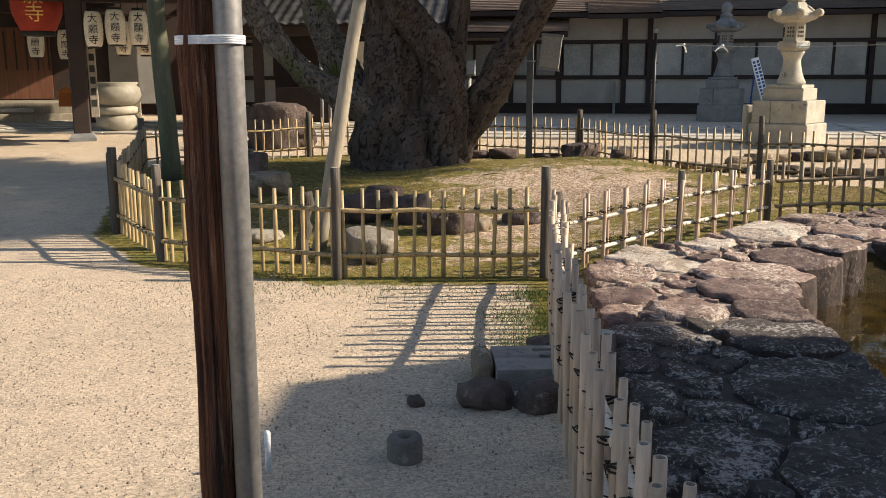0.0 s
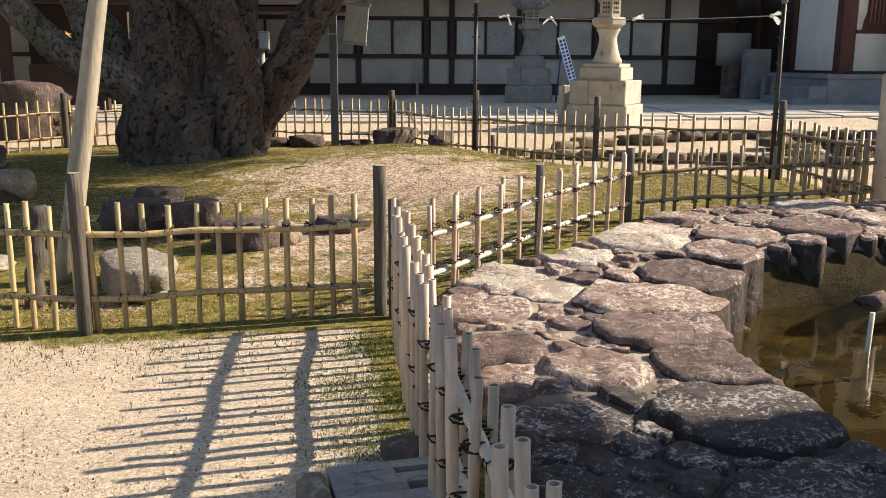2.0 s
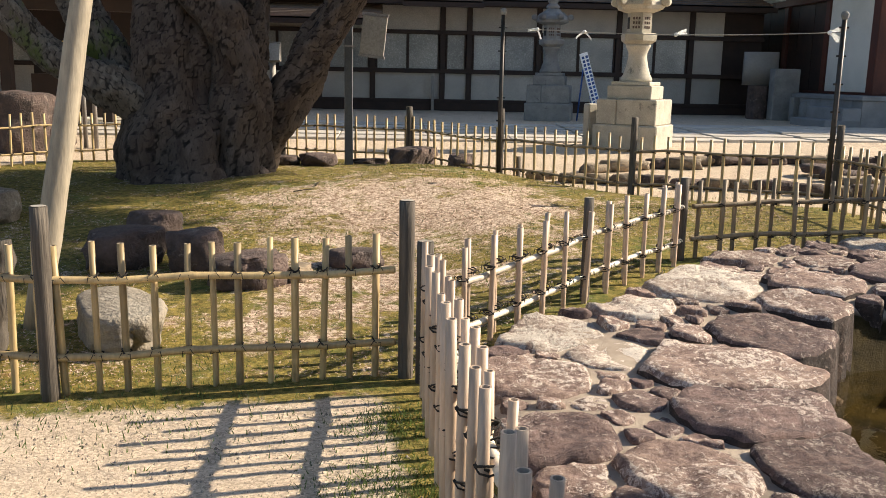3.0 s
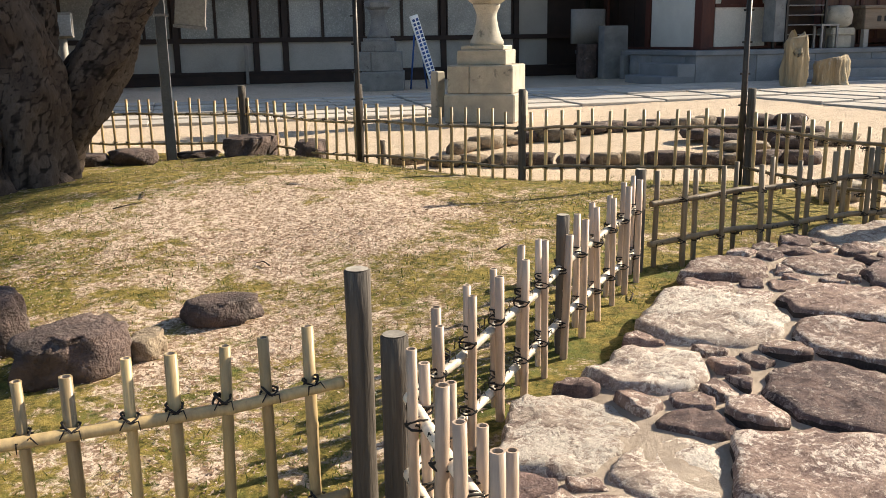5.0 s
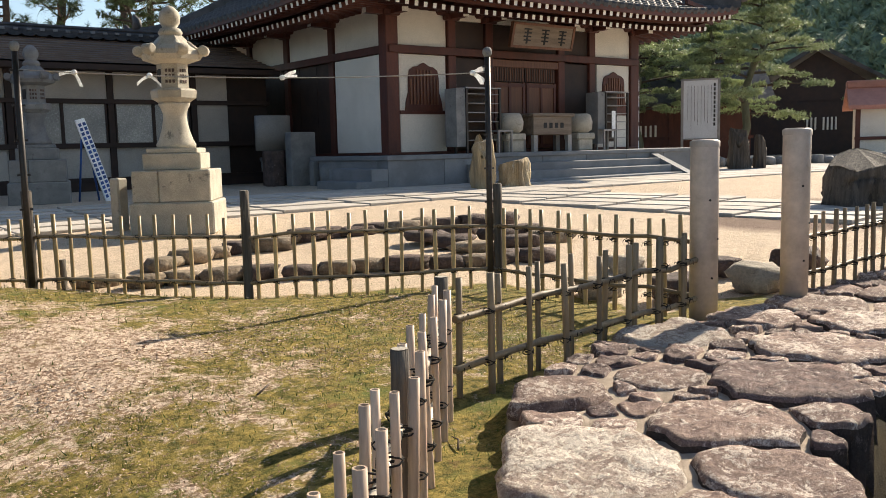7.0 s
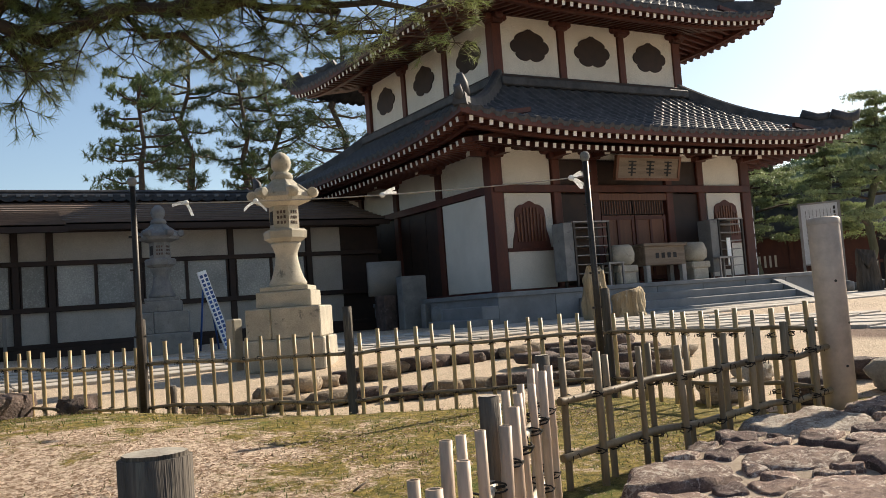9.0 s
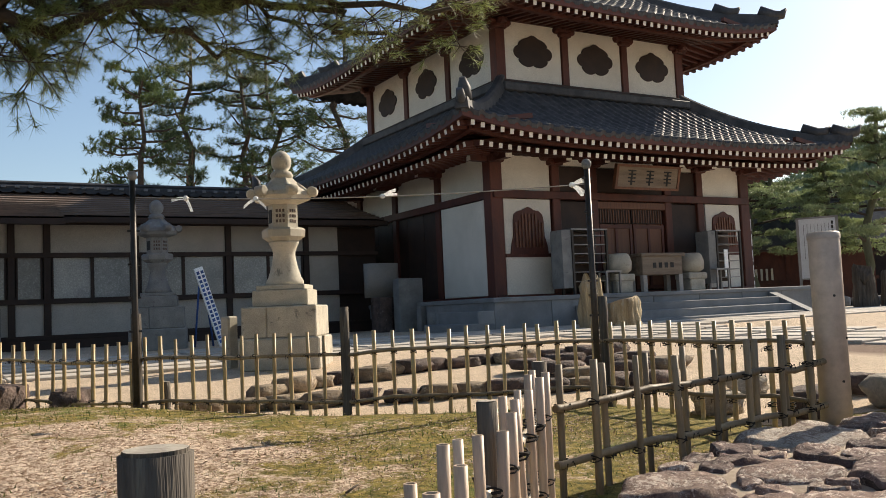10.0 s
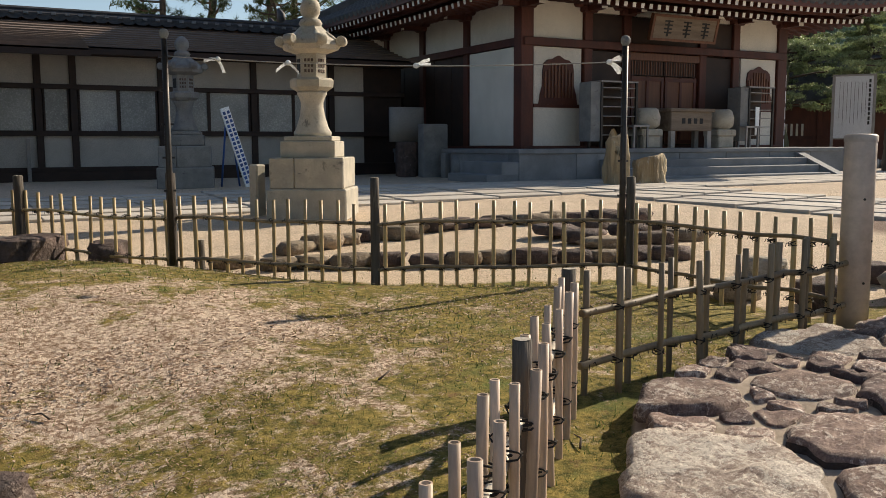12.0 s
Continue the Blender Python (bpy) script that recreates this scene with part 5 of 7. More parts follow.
def junction_box():
    x, y = 0.43, 14.1
    th = thing("junction_box", "pale grey metal box on a thin pipe behind the old pine", "junction box", pose(x, y, gh(x, y)))
    block("box", (-0.1, 0.1, -0.06, 0.06, 1.22, 1.45), "grey_panel", th, 0.012)
    block("cover", (-0.085, 0.085, -0.07, -0.058, 1.24, 1.43), "sign_white", th, 0.004)
    bm = bmesh.new()
    lathe(bm, [(0.035, -0.05), (0.035, 1.22)], 12)
    part("pipe", bm, "grey_panel", th)


junction_box()
wp = part("stone_marker", box(bmesh.new(), -0.08, 0.08, -0.08, 0.08, -0.05, 0.65, 0.02), "stone", None, m=pose(5.26, 17.04, gh(5.26, 17.04), 0, 0, 20))
tagged(wp, "small pale square stone marker beside the lantern", "marker")


# ---- front yard by the camera's start ----
def start_post():
    th = thing("strapped_post", "split reddish timber post strapped to a grey steel tube", "post", pose(0.255, 2.98, gh(0.3, 3) - 0.1))
    bm = bmesh.new()
    rg = random.Random(3)
    tube(bm, [(rg.uniform(-0.004, 0.004), rg.uniform(-0.004, 0.004), 0.13 * i) for i in range(25)], [0.047 + 0.003 * math.sin(i * 1.7) for i in range(25)], 110, wobble=0.12, seed=4)
    for v in bm.verts:
        a = math.atan2(v.co.y, v.co.x)
        g = noise.noise(Vector((math.cos(a) * 5.5, math.sin(a) * 5.5, v.co.z * 0.9))) * 0.15 - max(0, noise.noise(Vector((math.cos(a) * 9, math.sin(a) * 9, v.co.z * 0.5 + 7)))) * 0.3 + 0.05 * noise.noise(Vector((math.cos(a) * 22, math.sin(a) * 22, v.co.z * 3)))
        v.co.x *= 1 + g
        v.co.y *= 1 + g
    part("timber", bm, "old_wood", th)
    bm = bmesh.new()
    lathe(bm, [(0.033, 0.0), (0.033, 3.1)], 22, centre=(0.077, -0.02))
    part("steel_tube", bm, "steel", th)
    bm = bmesh.new()
    for z in (1.582, 1.587, 1.592, 1.597):
        loop = []
        for a in np.linspace(0.5 * math.pi, 1.5 * math.pi, 9):
            loop.append((0.052 * math.cos(a), 0.052 * math.sin(a), z))
        for a in np.linspace(-0.5 * math.pi, 0.5 * math.pi, 9):
            loop.append((0.077 + 0.036 * math.cos(a), -0.02 + 0.04 * math.sin(a), z))
        tube(bm, loop + loop[:1], [0.0034] * 19, 6, False)
    part("strap", bm, "sign_white", th)
    st = thing("white_stake", "short white plastic stake in the sand", "stake", pose(0.13, 3.85, -0.02))
    bm = bmesh.new()
    lathe(bm, [(0.012, 0), (0.012, 0.17), (0.006, 0.18)], 10)
    part("stake", bm, "sign_white", st)


start_post()


def hydrant_stub():
    th = thing("concrete_stub", "low round concrete stub with a hollow top", "concrete stub", pose(0.61, 4.0, -0.01))
    bm = bmesh.new()
    lathe(bm, [(0.068, 0.0), (0.066, 0.09), (0.06, 0.1), (0.026, 0.1), (0.022, 0.08), (0.0, 0.08)], 20, closed=False)
    part("body", bm, "concrete", th)


hydrant_stub()


M["slab_stone"] = mat("speckled_slab", (0.3, 0.27, 0.24), (0.22, 0.2, 0.18), 8, 0.85, 0.3, 120, c3=(0.14, 0.12, 0.11), c3_at=0.6)


def drain():
    th = thing("drain_cover", "grey slotted stone drain cover between dark rocks", "drain", pose(1.13, 4.95, 0.0, 0, 0, 6))
    # one speckled slab with two slots, on a pale kerb
    for dims in ((-0.2, 0.19, -0.17, 0.0, 0.0, 0.1), (-0.2, 0.02, 0.0, 0.05, 0.0, 0.1), (0.15, 0.19, 0.0, 0.05, 0.0, 0.1), (-0.2, 0.19, 0.05, 0.11, 0.0, 0.1), (-0.2, 0.0, 0.11, 0.15, 0.0, 0.1), (0.14, 0.19, 0.11, 0.15, 0.0, 0.1), (-0.2, 0.19, 0.15, 0.2, 0.0, 0.1)):
        block("slab", dims, "slab_stone", th)
    # black block below the slots, painting the darkness of the drain
    block("slot", (-0.02, 0.17, -0.02, 0.17, 0.0, 0.04), "ink", th)
    block("edge_stone", (-0.3, -0.21, -0.1, 0.16, 0.0, 0.12), "rock_brown", th, 0.02)
    for i, (x, y, s) in enumerate(((0.9, 4.6, 0.16), (1.15, 4.58, 0.18), (1.2, 5.28, 0.16), (0.6, 4.55, 0.06))):
        rock("dark wet-looking rock round the drain", x, y, (s, s * 0.8, s * 0.62), 130 + i, "rock", i * 40, 0.6, group="rocks round the drain")


drain()

# ---- stepping-stone path ----
BIG = [(1.94, 7.33, 0.33), (2.16, 6.98, 0.24), (2.5, 7.6, 0.25), (3.02, 7.92, 0.36), (1.75, 6.72, 0.28), (2.5, 6.72, 0.34), (3.55, 8.52, 0.27), (2.95, 7.15, 0.28), (2.02, 5.8, 0.26), (2.42, 6.22, 0.3), (1.68, 6.15, 0.26),
       (2.35, 5.25, 0.36), (2.3, 4.5, 0.42), (2.25, 3.65, 0.42), (1.75, 5.35, 0.24), (3.62, 7.78, 0.3), (4.2, 7.85, 0.32), (4.72, 8.72, 0.33), (4.9, 8.02, 0.36), (6.0, 8.5, 0.34), (5.6, 8.1, 0.32), (6.6, 8.25, 0.34), (4.0, 8.3, 0.22), (1.75, 3.9, 0.26), (2.3, 2.7, 0.4), (7.4, 8.4, 0.36), (5.35, 8.6, 0.26)]


def path_stones():
    rg = random.Random(21)
    seeds = [[x, y, r * 0.9] for x, y, r in BIG]
    # blocks along the water's edge
    for (ax, ay), (bx, by) in zip(POND[1:10], POND[2:11]):
        n = max(1, round(math.hypot(bx - ax, by - ay) / 0.42))
        for k in range(n):
            t = (k + 0.5) / n
            r = rg.uniform(0.2, 0.27)
            x, y = ax + (bx - ax) * t, ay + (by - ay) * t
            nx, ny = (ay - by), (bx - ax)
            d = math.hypot(nx, ny)
            x, y = x + nx / d * 0.19, y + ny / d * 0.19
            if min(math.hypot(x - q[0], y - q[1]) - 0.72 * (q[2] + r) for q in seeds) > 0:
                seeds.append([x, y, r])
    tries = 0
    while tries < 24000:
        tries += 1
        x, y = (rg.uniform(1.55, 2.9), rg.uniform(1.5, 7.5)) if rg.random() < 0.55 else (rg.uniform(1.6, 9.0), rg.uniform(6.8, 8.9))
        sd_ = float(signed_distance(PATH_AREA, x, y))
        if sd_ < 0.07:
            continue
        room = min(math.hypot(x - s[0], y - s[1]) - s[2] * 0.95 for s in seeds)
        r = min(room, rg.choice((0.08, 0.11, 0.14, 0.17, 0.22)), sd_ + 0.05)
        if r > 0.052:
            seeds.append([x, y, r])
    th = thing("stone_path", "path of irregular flat stones bedded in sandy mortar by the pond", "path", kind="structure")
    for i, (x, y, r) in enumerate(seeds):
        # the cell of this stone among its neighbours (power diagram), as a clipped polygon
        n = rg.randrange(6, 9)
        turn, long_ = rg.uniform(0, 6.28), rg.uniform(1.0, 1.3)
        poly = []
        for k in range(n):
            a = 2 * math.pi * (k + rg.uniform(-0.25, 0.25)) / n
            px_, py_ = 1.42 * r * rg.uniform(0.86, 1.16) * math.cos(a) * long_, 1.42 * r * rg.uniform(0.86, 1.16) * math.sin(a)
            poly.append(Vector((x + px_ * math.cos(turn) - py_ * math.sin(turn), y + px_ * math.sin(turn) + py_ * math.cos(turn))))
        gap = 0.007 + 0.012 * rg.random()
        for j, (a, b, q) in enumerate(seeds):
            d = math.hypot(a - x, b - y)
            if i == j or d > 2.0 * (r + q) + 0.1:
                continue
            nx, ny = (a - x) / d, (b - y) / d
            lim = (d * d + r * r - q * q) / (2 * d) - gap
            out = []
            for p0, p1 in zip(poly, poly[1:] + poly[:1]):
                s0, s1 = (p0.x - x) * nx + (p0.y - y) * ny - lim, (p1.x - x) * nx + (p1.y - y) * ny - lim
                if s0 <= 0:
                    out.append(p0)
                if (s0 < 0) != (s1 < 0):
                    out.append(p0.lerp(p1, s0 / (s0 - s1)))
            poly = out
            if len(poly) < 3:
                break
        if len(poly) < 3:
            continue
        # even outline with cut corners and a ragged edge
        c = sum(poly, Vector((0, 0))) / len(poly)
        m = 40 if r > 0.2 else 22
        ring = []
        for k in range(m):
            a = 2 * math.pi * k / m
            dv = Vector((math.cos(a), math.sin(a)))
            best = 9.0
            for p0, p1 in zip(poly, poly[1:] + poly[:1]):
                e = p1 - p0
                den = dv.x * e.y - dv.y * e.x
                if abs(den) < 1e-9:
                    continue
                t = ((p0.x - c.x) * e.y - (p0.y - c.y) * e.x) / den
                u = ((p0.x - c.x) * dv.y - (p0.y - c.y) * dv.x) / den
                if t > 0 and -0.001 <= u <= 1.001:
                    best = min(best, t)
            best = best if best < 9 else r
            # stay inside the path, but let edge stones overhang the water
            while best > 0.03 and float(signed_distance(PATH_AREA, c.x + dv.x * best, c.y + dv.y * best)) < 0.0 and (c.y < 5.9 or float(signed_distance(POND, c.x + dv.x * best, c.y + dv.y * best)) < -0.02):
                best -= 0.02
            ring.append(best)
        ring = [0.06 * ring[k - 1] + 0.88 * ring[k] + 0.06 * ring[(k + 1) % m] for k in range(m)]
        ring = [v * (1 + 0.06 * noise.noise(Vector((k * 0.7, i * 3.1, 0))) + 0.05 * noise.noise(Vector((k * 2.7, i * 1.1, 4)))) for k, v in enumerate(ring)]
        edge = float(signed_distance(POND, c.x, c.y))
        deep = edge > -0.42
        top = float(path_top(c.x, c.y)) + rg.uniform(-0.008, 0.016) + (0.012 if r > 0.25 else 0)
        tilt = Vector((rg.gauss(0, 0.03), rg.gauss(0, 0.03)))
        bm = bmesh.new()
        prev = None
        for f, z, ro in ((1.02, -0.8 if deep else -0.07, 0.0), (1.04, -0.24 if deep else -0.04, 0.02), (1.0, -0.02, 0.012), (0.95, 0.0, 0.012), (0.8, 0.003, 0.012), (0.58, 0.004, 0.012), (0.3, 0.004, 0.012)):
            line = []
            for k in range(m):
                a = 2 * math.pi * k / m
                px_, py_ = math.cos(a) * ring[k] * f, math.sin(a) * ring[k] * f
                zz = z + noise.noise(Vector((px_ * 7 + i, py_ * 7, z))) * ro * (2.0 if r > 0.2 else 1.6) + noise.noise(Vector((px_ * 22 + i, py_ * 22, 1))) * ro * 1.1 + tilt.x * px_ + tilt.y * py_
                if deep and z < -0.1:
                    px_ += noise.noise(Vector((k * 0.9, i, 5))) * 0.04
                    py_ += noise.noise(Vector((k * 0.9, i, 9))) * 0.04
                line.append(bm.verts.new((px_, py_, zz)))
            if prev:
                for k in range(m):
                    fc = bm.faces.new((prev[k], prev[(k + 1) % m], line[(k + 1) % m], line[k]))
                    fc.smooth = True
                    # flanks of stones near the pond take the darker second material
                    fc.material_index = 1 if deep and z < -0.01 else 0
            prev = line
        cv = bm.verts.new((0, 0, 0.002))
        for k in range(m):
            bm.faces.new((prev[k], prev[(k + 1) % m], cv)).smooth = True
        sharp = [e for e in bm.edges if len(e.link_faces) == 2 and e.calc_face_angle(0) > 0.6]
        for e in sharp:
            e.smooth = False
        # stones nearer than y 5.55: dark speckled stone, deepened by painted shade
        top_kind = "path_stone_black_shaded" if c.y < 5.55 else "path_stone_pale" if i in (0, 1, 2, 17, 3) else ("path_stone" if rg.random() < 0.62 else "path_stone_dark")
        part("stone", bm, (top_kind, "path_stone_flank"), th, m=pose(c.x, c.y, top))


def path_stone_material(name, base, dark, crust, amount, fleck=34):
    """Rough split stone: brown body, dark hollows, and pale crust worn in ragged flecks."""
    m, n, l, b = nodes_of(name)
    v = vec_of(n, l)
    broad, mid = noise_of(n, l, v, 4, 4, 0.6), noise_of(n, l, v, 15, 6, 0.7, 0.3)
    flecks, grain = noise_of(n, l, v, fleck, 7, 0.78, 0.5), noise_of(n, l, v, 150, 3, 0.7)
    col = mix_of(n, l, ramp_of(n, l, mid, 0.38, 0.62), dark, base)
    where = math_of(n, l, "ADD", flecks, math_of(n, l, "MULTIPLY", math_of(n, l, "SUBTRACT", broad, 0.5), 0.5))
    col = mix_of(n, l, ramp_of(n, l, where, amount, amount + 0.07), col, crust)
    col = mix_of(n, l, ramp_of(n, l, noise_of(n, l, v, 26, 6, 0.75), 0.6, 0.68, 0, 0.75), col, tuple(c * 0.4 for c in dark))
    oi, hs = n.new("ShaderNodeObjectInfo"), n.new("ShaderNodeHueSaturation")
    l.new(col, hs.inputs["Color"])
    l.new(math_of(n, l, "MULTIPLY", ramp_of(n, l, grain, 0.25, 0.75, 0.7, 1.25), ramp_of(n, l, oi.outputs["Random"], 0, 1, 0.78, 1.2)), hs.inputs["Value"])
    l.new(hs.outputs[0], b.inputs["Base Color"])
    b.inputs["Roughness"].default_value = 0.85
    b.inputs["Specular IOR Level"].default_value = 0.3
    h = math_of(n, l, "ADD", math_of(n, l, "MULTIPLY", mid, 1.2), math_of(n, l, "ADD", math_of(n, l, "MULTIPLY", flecks, 0.8), math_of(n, l, "MULTIPLY", grain, 0.15)))
    bump_of(n, l, b, h, 1.0, 0.022)
    return m


M["path_stone"] = path_stone_material("path_stone", (0.37, 0.262, 0.21), (0.165, 0.108, 0.095), (0.65, 0.55, 0.47), 0.515)
M["path_stone_dark"] = path_stone_material("dark_path_stone", (0.23, 0.155, 0.135), (0.1, 0.07, 0.066), (0.43, 0.35, 0.3), 0.56)
M["path_stone_flank"] = path_stone_material("dark_stone_flank", (0.085, 0.06, 0.05), (0.045, 0.034, 0.03), (0.2, 0.15, 0.13), 0.6)
M["path_stone_pale"] = path_stone_material("pale_path_stone", (0.56, 0.46, 0.375), (0.28, 0.2, 0.165), (0.7, 0.62, 0.53), 0.48)
# dark speckled stone, with the shade on the near path also in its colour
M["path_stone_black_shaded"] = path_stone_material("shaded_black_path_stone", (0.11, 0.088, 0.08), (0.055, 0.045, 0.042), (0.5, 0.46, 0.43), 0.53, 48)
path_stones()
for i, (x, y, s) in enumerate(((3.2, 7.05, 0.16), (4.4, 7.35, 0.2), (5.5, 7.55, 0.18), (5.0, 7.3, 0.22))):
    ob = part("rock", rocky(bmesh.new(), (s, s * 0.8, s * 0.7), 150 + i, 3, 0.3), "rock", None, m=pose(x, y, WATER - 0.06))
    tagged(ob, "brown rock half under the pond water", "rock", "rocks in the pond")


ps = thing("pond_stake", "thin pale stake standing in the pond water", "stake", pose(3.7, 6.5, -0.55))
bm = bmesh.new()
tube(bm, [(0, 0, 0), (0.004, 0.002, 0.35), (0.012, 0.0, 0.64)], [0.014, 0.014, 0.013], 9)
part("stake", bm, "bamboo_pale", ps)


# ---- paved walk in front of the halls ----
def paving(label, px_, py_, turn, x, end, half, seed):
    m = pose(px_, py_, 0, 0, 0, turn)
    th = thing("paved_walk", label, "pavement", m, kind="structure")
    rg = random.Random(seed)
    while x < end:
        w = rg.uniform(0.9, 1.5)
        y = -half
        while y < half:
            d = min(rg.uniform(0.5, 0.75), half - y)
            if d < 0.2:
                break
            wx, wy, _ = m @ Vector((x + w / 2, y + d / 2, 0))
            z = gh(wx, wy)
            block("flagstone", (x, x + w - 0.02, y, y + d - 0.02, z - 0.05, z + 0.03 + rg.uniform(-0.004, 0.004)), "flag", th, 0.008)
            y += d
        x += w


paving("walk of pale rectangular flagstones before the halls", 10.5, 18.6, -5, -26.0, 16.0, 1.75, 5)
paving("walk of pale flagstones leading away from the halls", 11.9, 16.8, -85, 0.0, 9.0, 1.3, 6)

# ---- the old pine ----
def needle_tufts(bm, tips, rg, count=26, length=0.13, width=0.0045, spread_=1.0):
    """Needles fanning from each twig end."""
    for p, d in tips:
        for k in range(count):
            v = (Vector(d) * rg.uniform(0.2, 1.1) + Vector((rg.gauss(0, 1), rg.gauss(0, 1), rg.gauss(0.1, 1))) * 0.62 * spread_).normalized()
            s = v.orthogonal().normalized() * width
            base = Vector(p) - Vector(d) * rg.uniform(0, length * 0.9)
            ln = length * rg.uniform(0.7, 1.15)
            tip = base + v * ln - Vector((0, 0, ln * 0.1))
            a, b, c = bm.verts.new(base - s), bm.verts.new(base + s), bm.verts.new(tip)
            bm.faces.new((a, b, c))


def wander(a, b, rg, n=7, wob=0.12):
    a, b = Vector(a), Vector(b)
    out = [a]
    for i in range(1, n):
        out.append(a.lerp(b, i / n) + Vector((rg.gauss(0, wob), rg.gauss(0, wob), rg.gauss(0, wob))) * (b - a).length * 0.3)
    return out + [b]


def bark_trunk(name, th, pts, radii, seg, kind, seed):
    """A limb: the points smoothed to a curve, rough bark in the outline."""
    pts = [Vector(p) for p in pts]
    fine, rad = [], []
    for i in range(len(pts) - 1):
        p0, p1, p2, p3 = pts[max(i - 1, 0)], pts[i], pts[i + 1], pts[min(i + 2, len(pts) - 1)]
        n = max(6, int((p2 - p1).length / (0.022 if p1.z < 2.4 else 0.12)))
        for k in range(n):
            t = k / n
            fine.append(0.5 * ((2 * p1) + (p2 - p0) * t + (2 * p0 - 5 * p1 + 4 * p2 - p3) * t * t + (3 * p1 - p0 - 3 * p2 + p3) * t ** 3))
            rad.append(radii[i] * (1 - t) + radii[i + 1] * t)
    fine.append(pts[-1])
    rad.append(radii[-1])
    bm = bmesh.new()
    rings = tube(bm, fine, rad, seg, wobble=0.3, seed=seed)
    plates, tones = [], []
    for j, ring in enumerate(rings):
        c, ax = fine[j], (fine[min(j + 1, len(fine) - 1)] - fine[max(j - 1, 0)]).normalized()
        for v in ring:
            d = v.co - c
            along = v.co.dot(ax)
            # plates are long with the limb's grain
            q = (v.co - ax * along * 0.6) * 14.0 + Vector((seed * 3.1, 0, 0))
            q += noise.noise_vector(v.co * 9) * 0.45
            dist, cells = noise.voronoi(q)
            gap = min((dist[1] - dist[0]) / 0.3, 1.0)
            gap = gap * gap * (3 - 2 * gap)
            tone = noise.noise(cells[0] * 5.3) * 0.5 + 0.5
            big = noise.noise(v.co * 2.2 + Vector((seed, 0, 0)))
            v.co = c + d + d.normalized() * (0.014 * (gap - 0.5) + 0.012 * (tone - 0.5) + 0.04 * big * min(rad[j] / 0.3, 1) + 0.006 * noise.noise(v.co * 38))
            plates.append(gap)
            tones.append(tone)
    ob = part(name, bm, kind, th)
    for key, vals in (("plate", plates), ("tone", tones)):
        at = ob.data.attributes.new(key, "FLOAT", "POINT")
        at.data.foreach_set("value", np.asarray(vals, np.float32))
    return ob


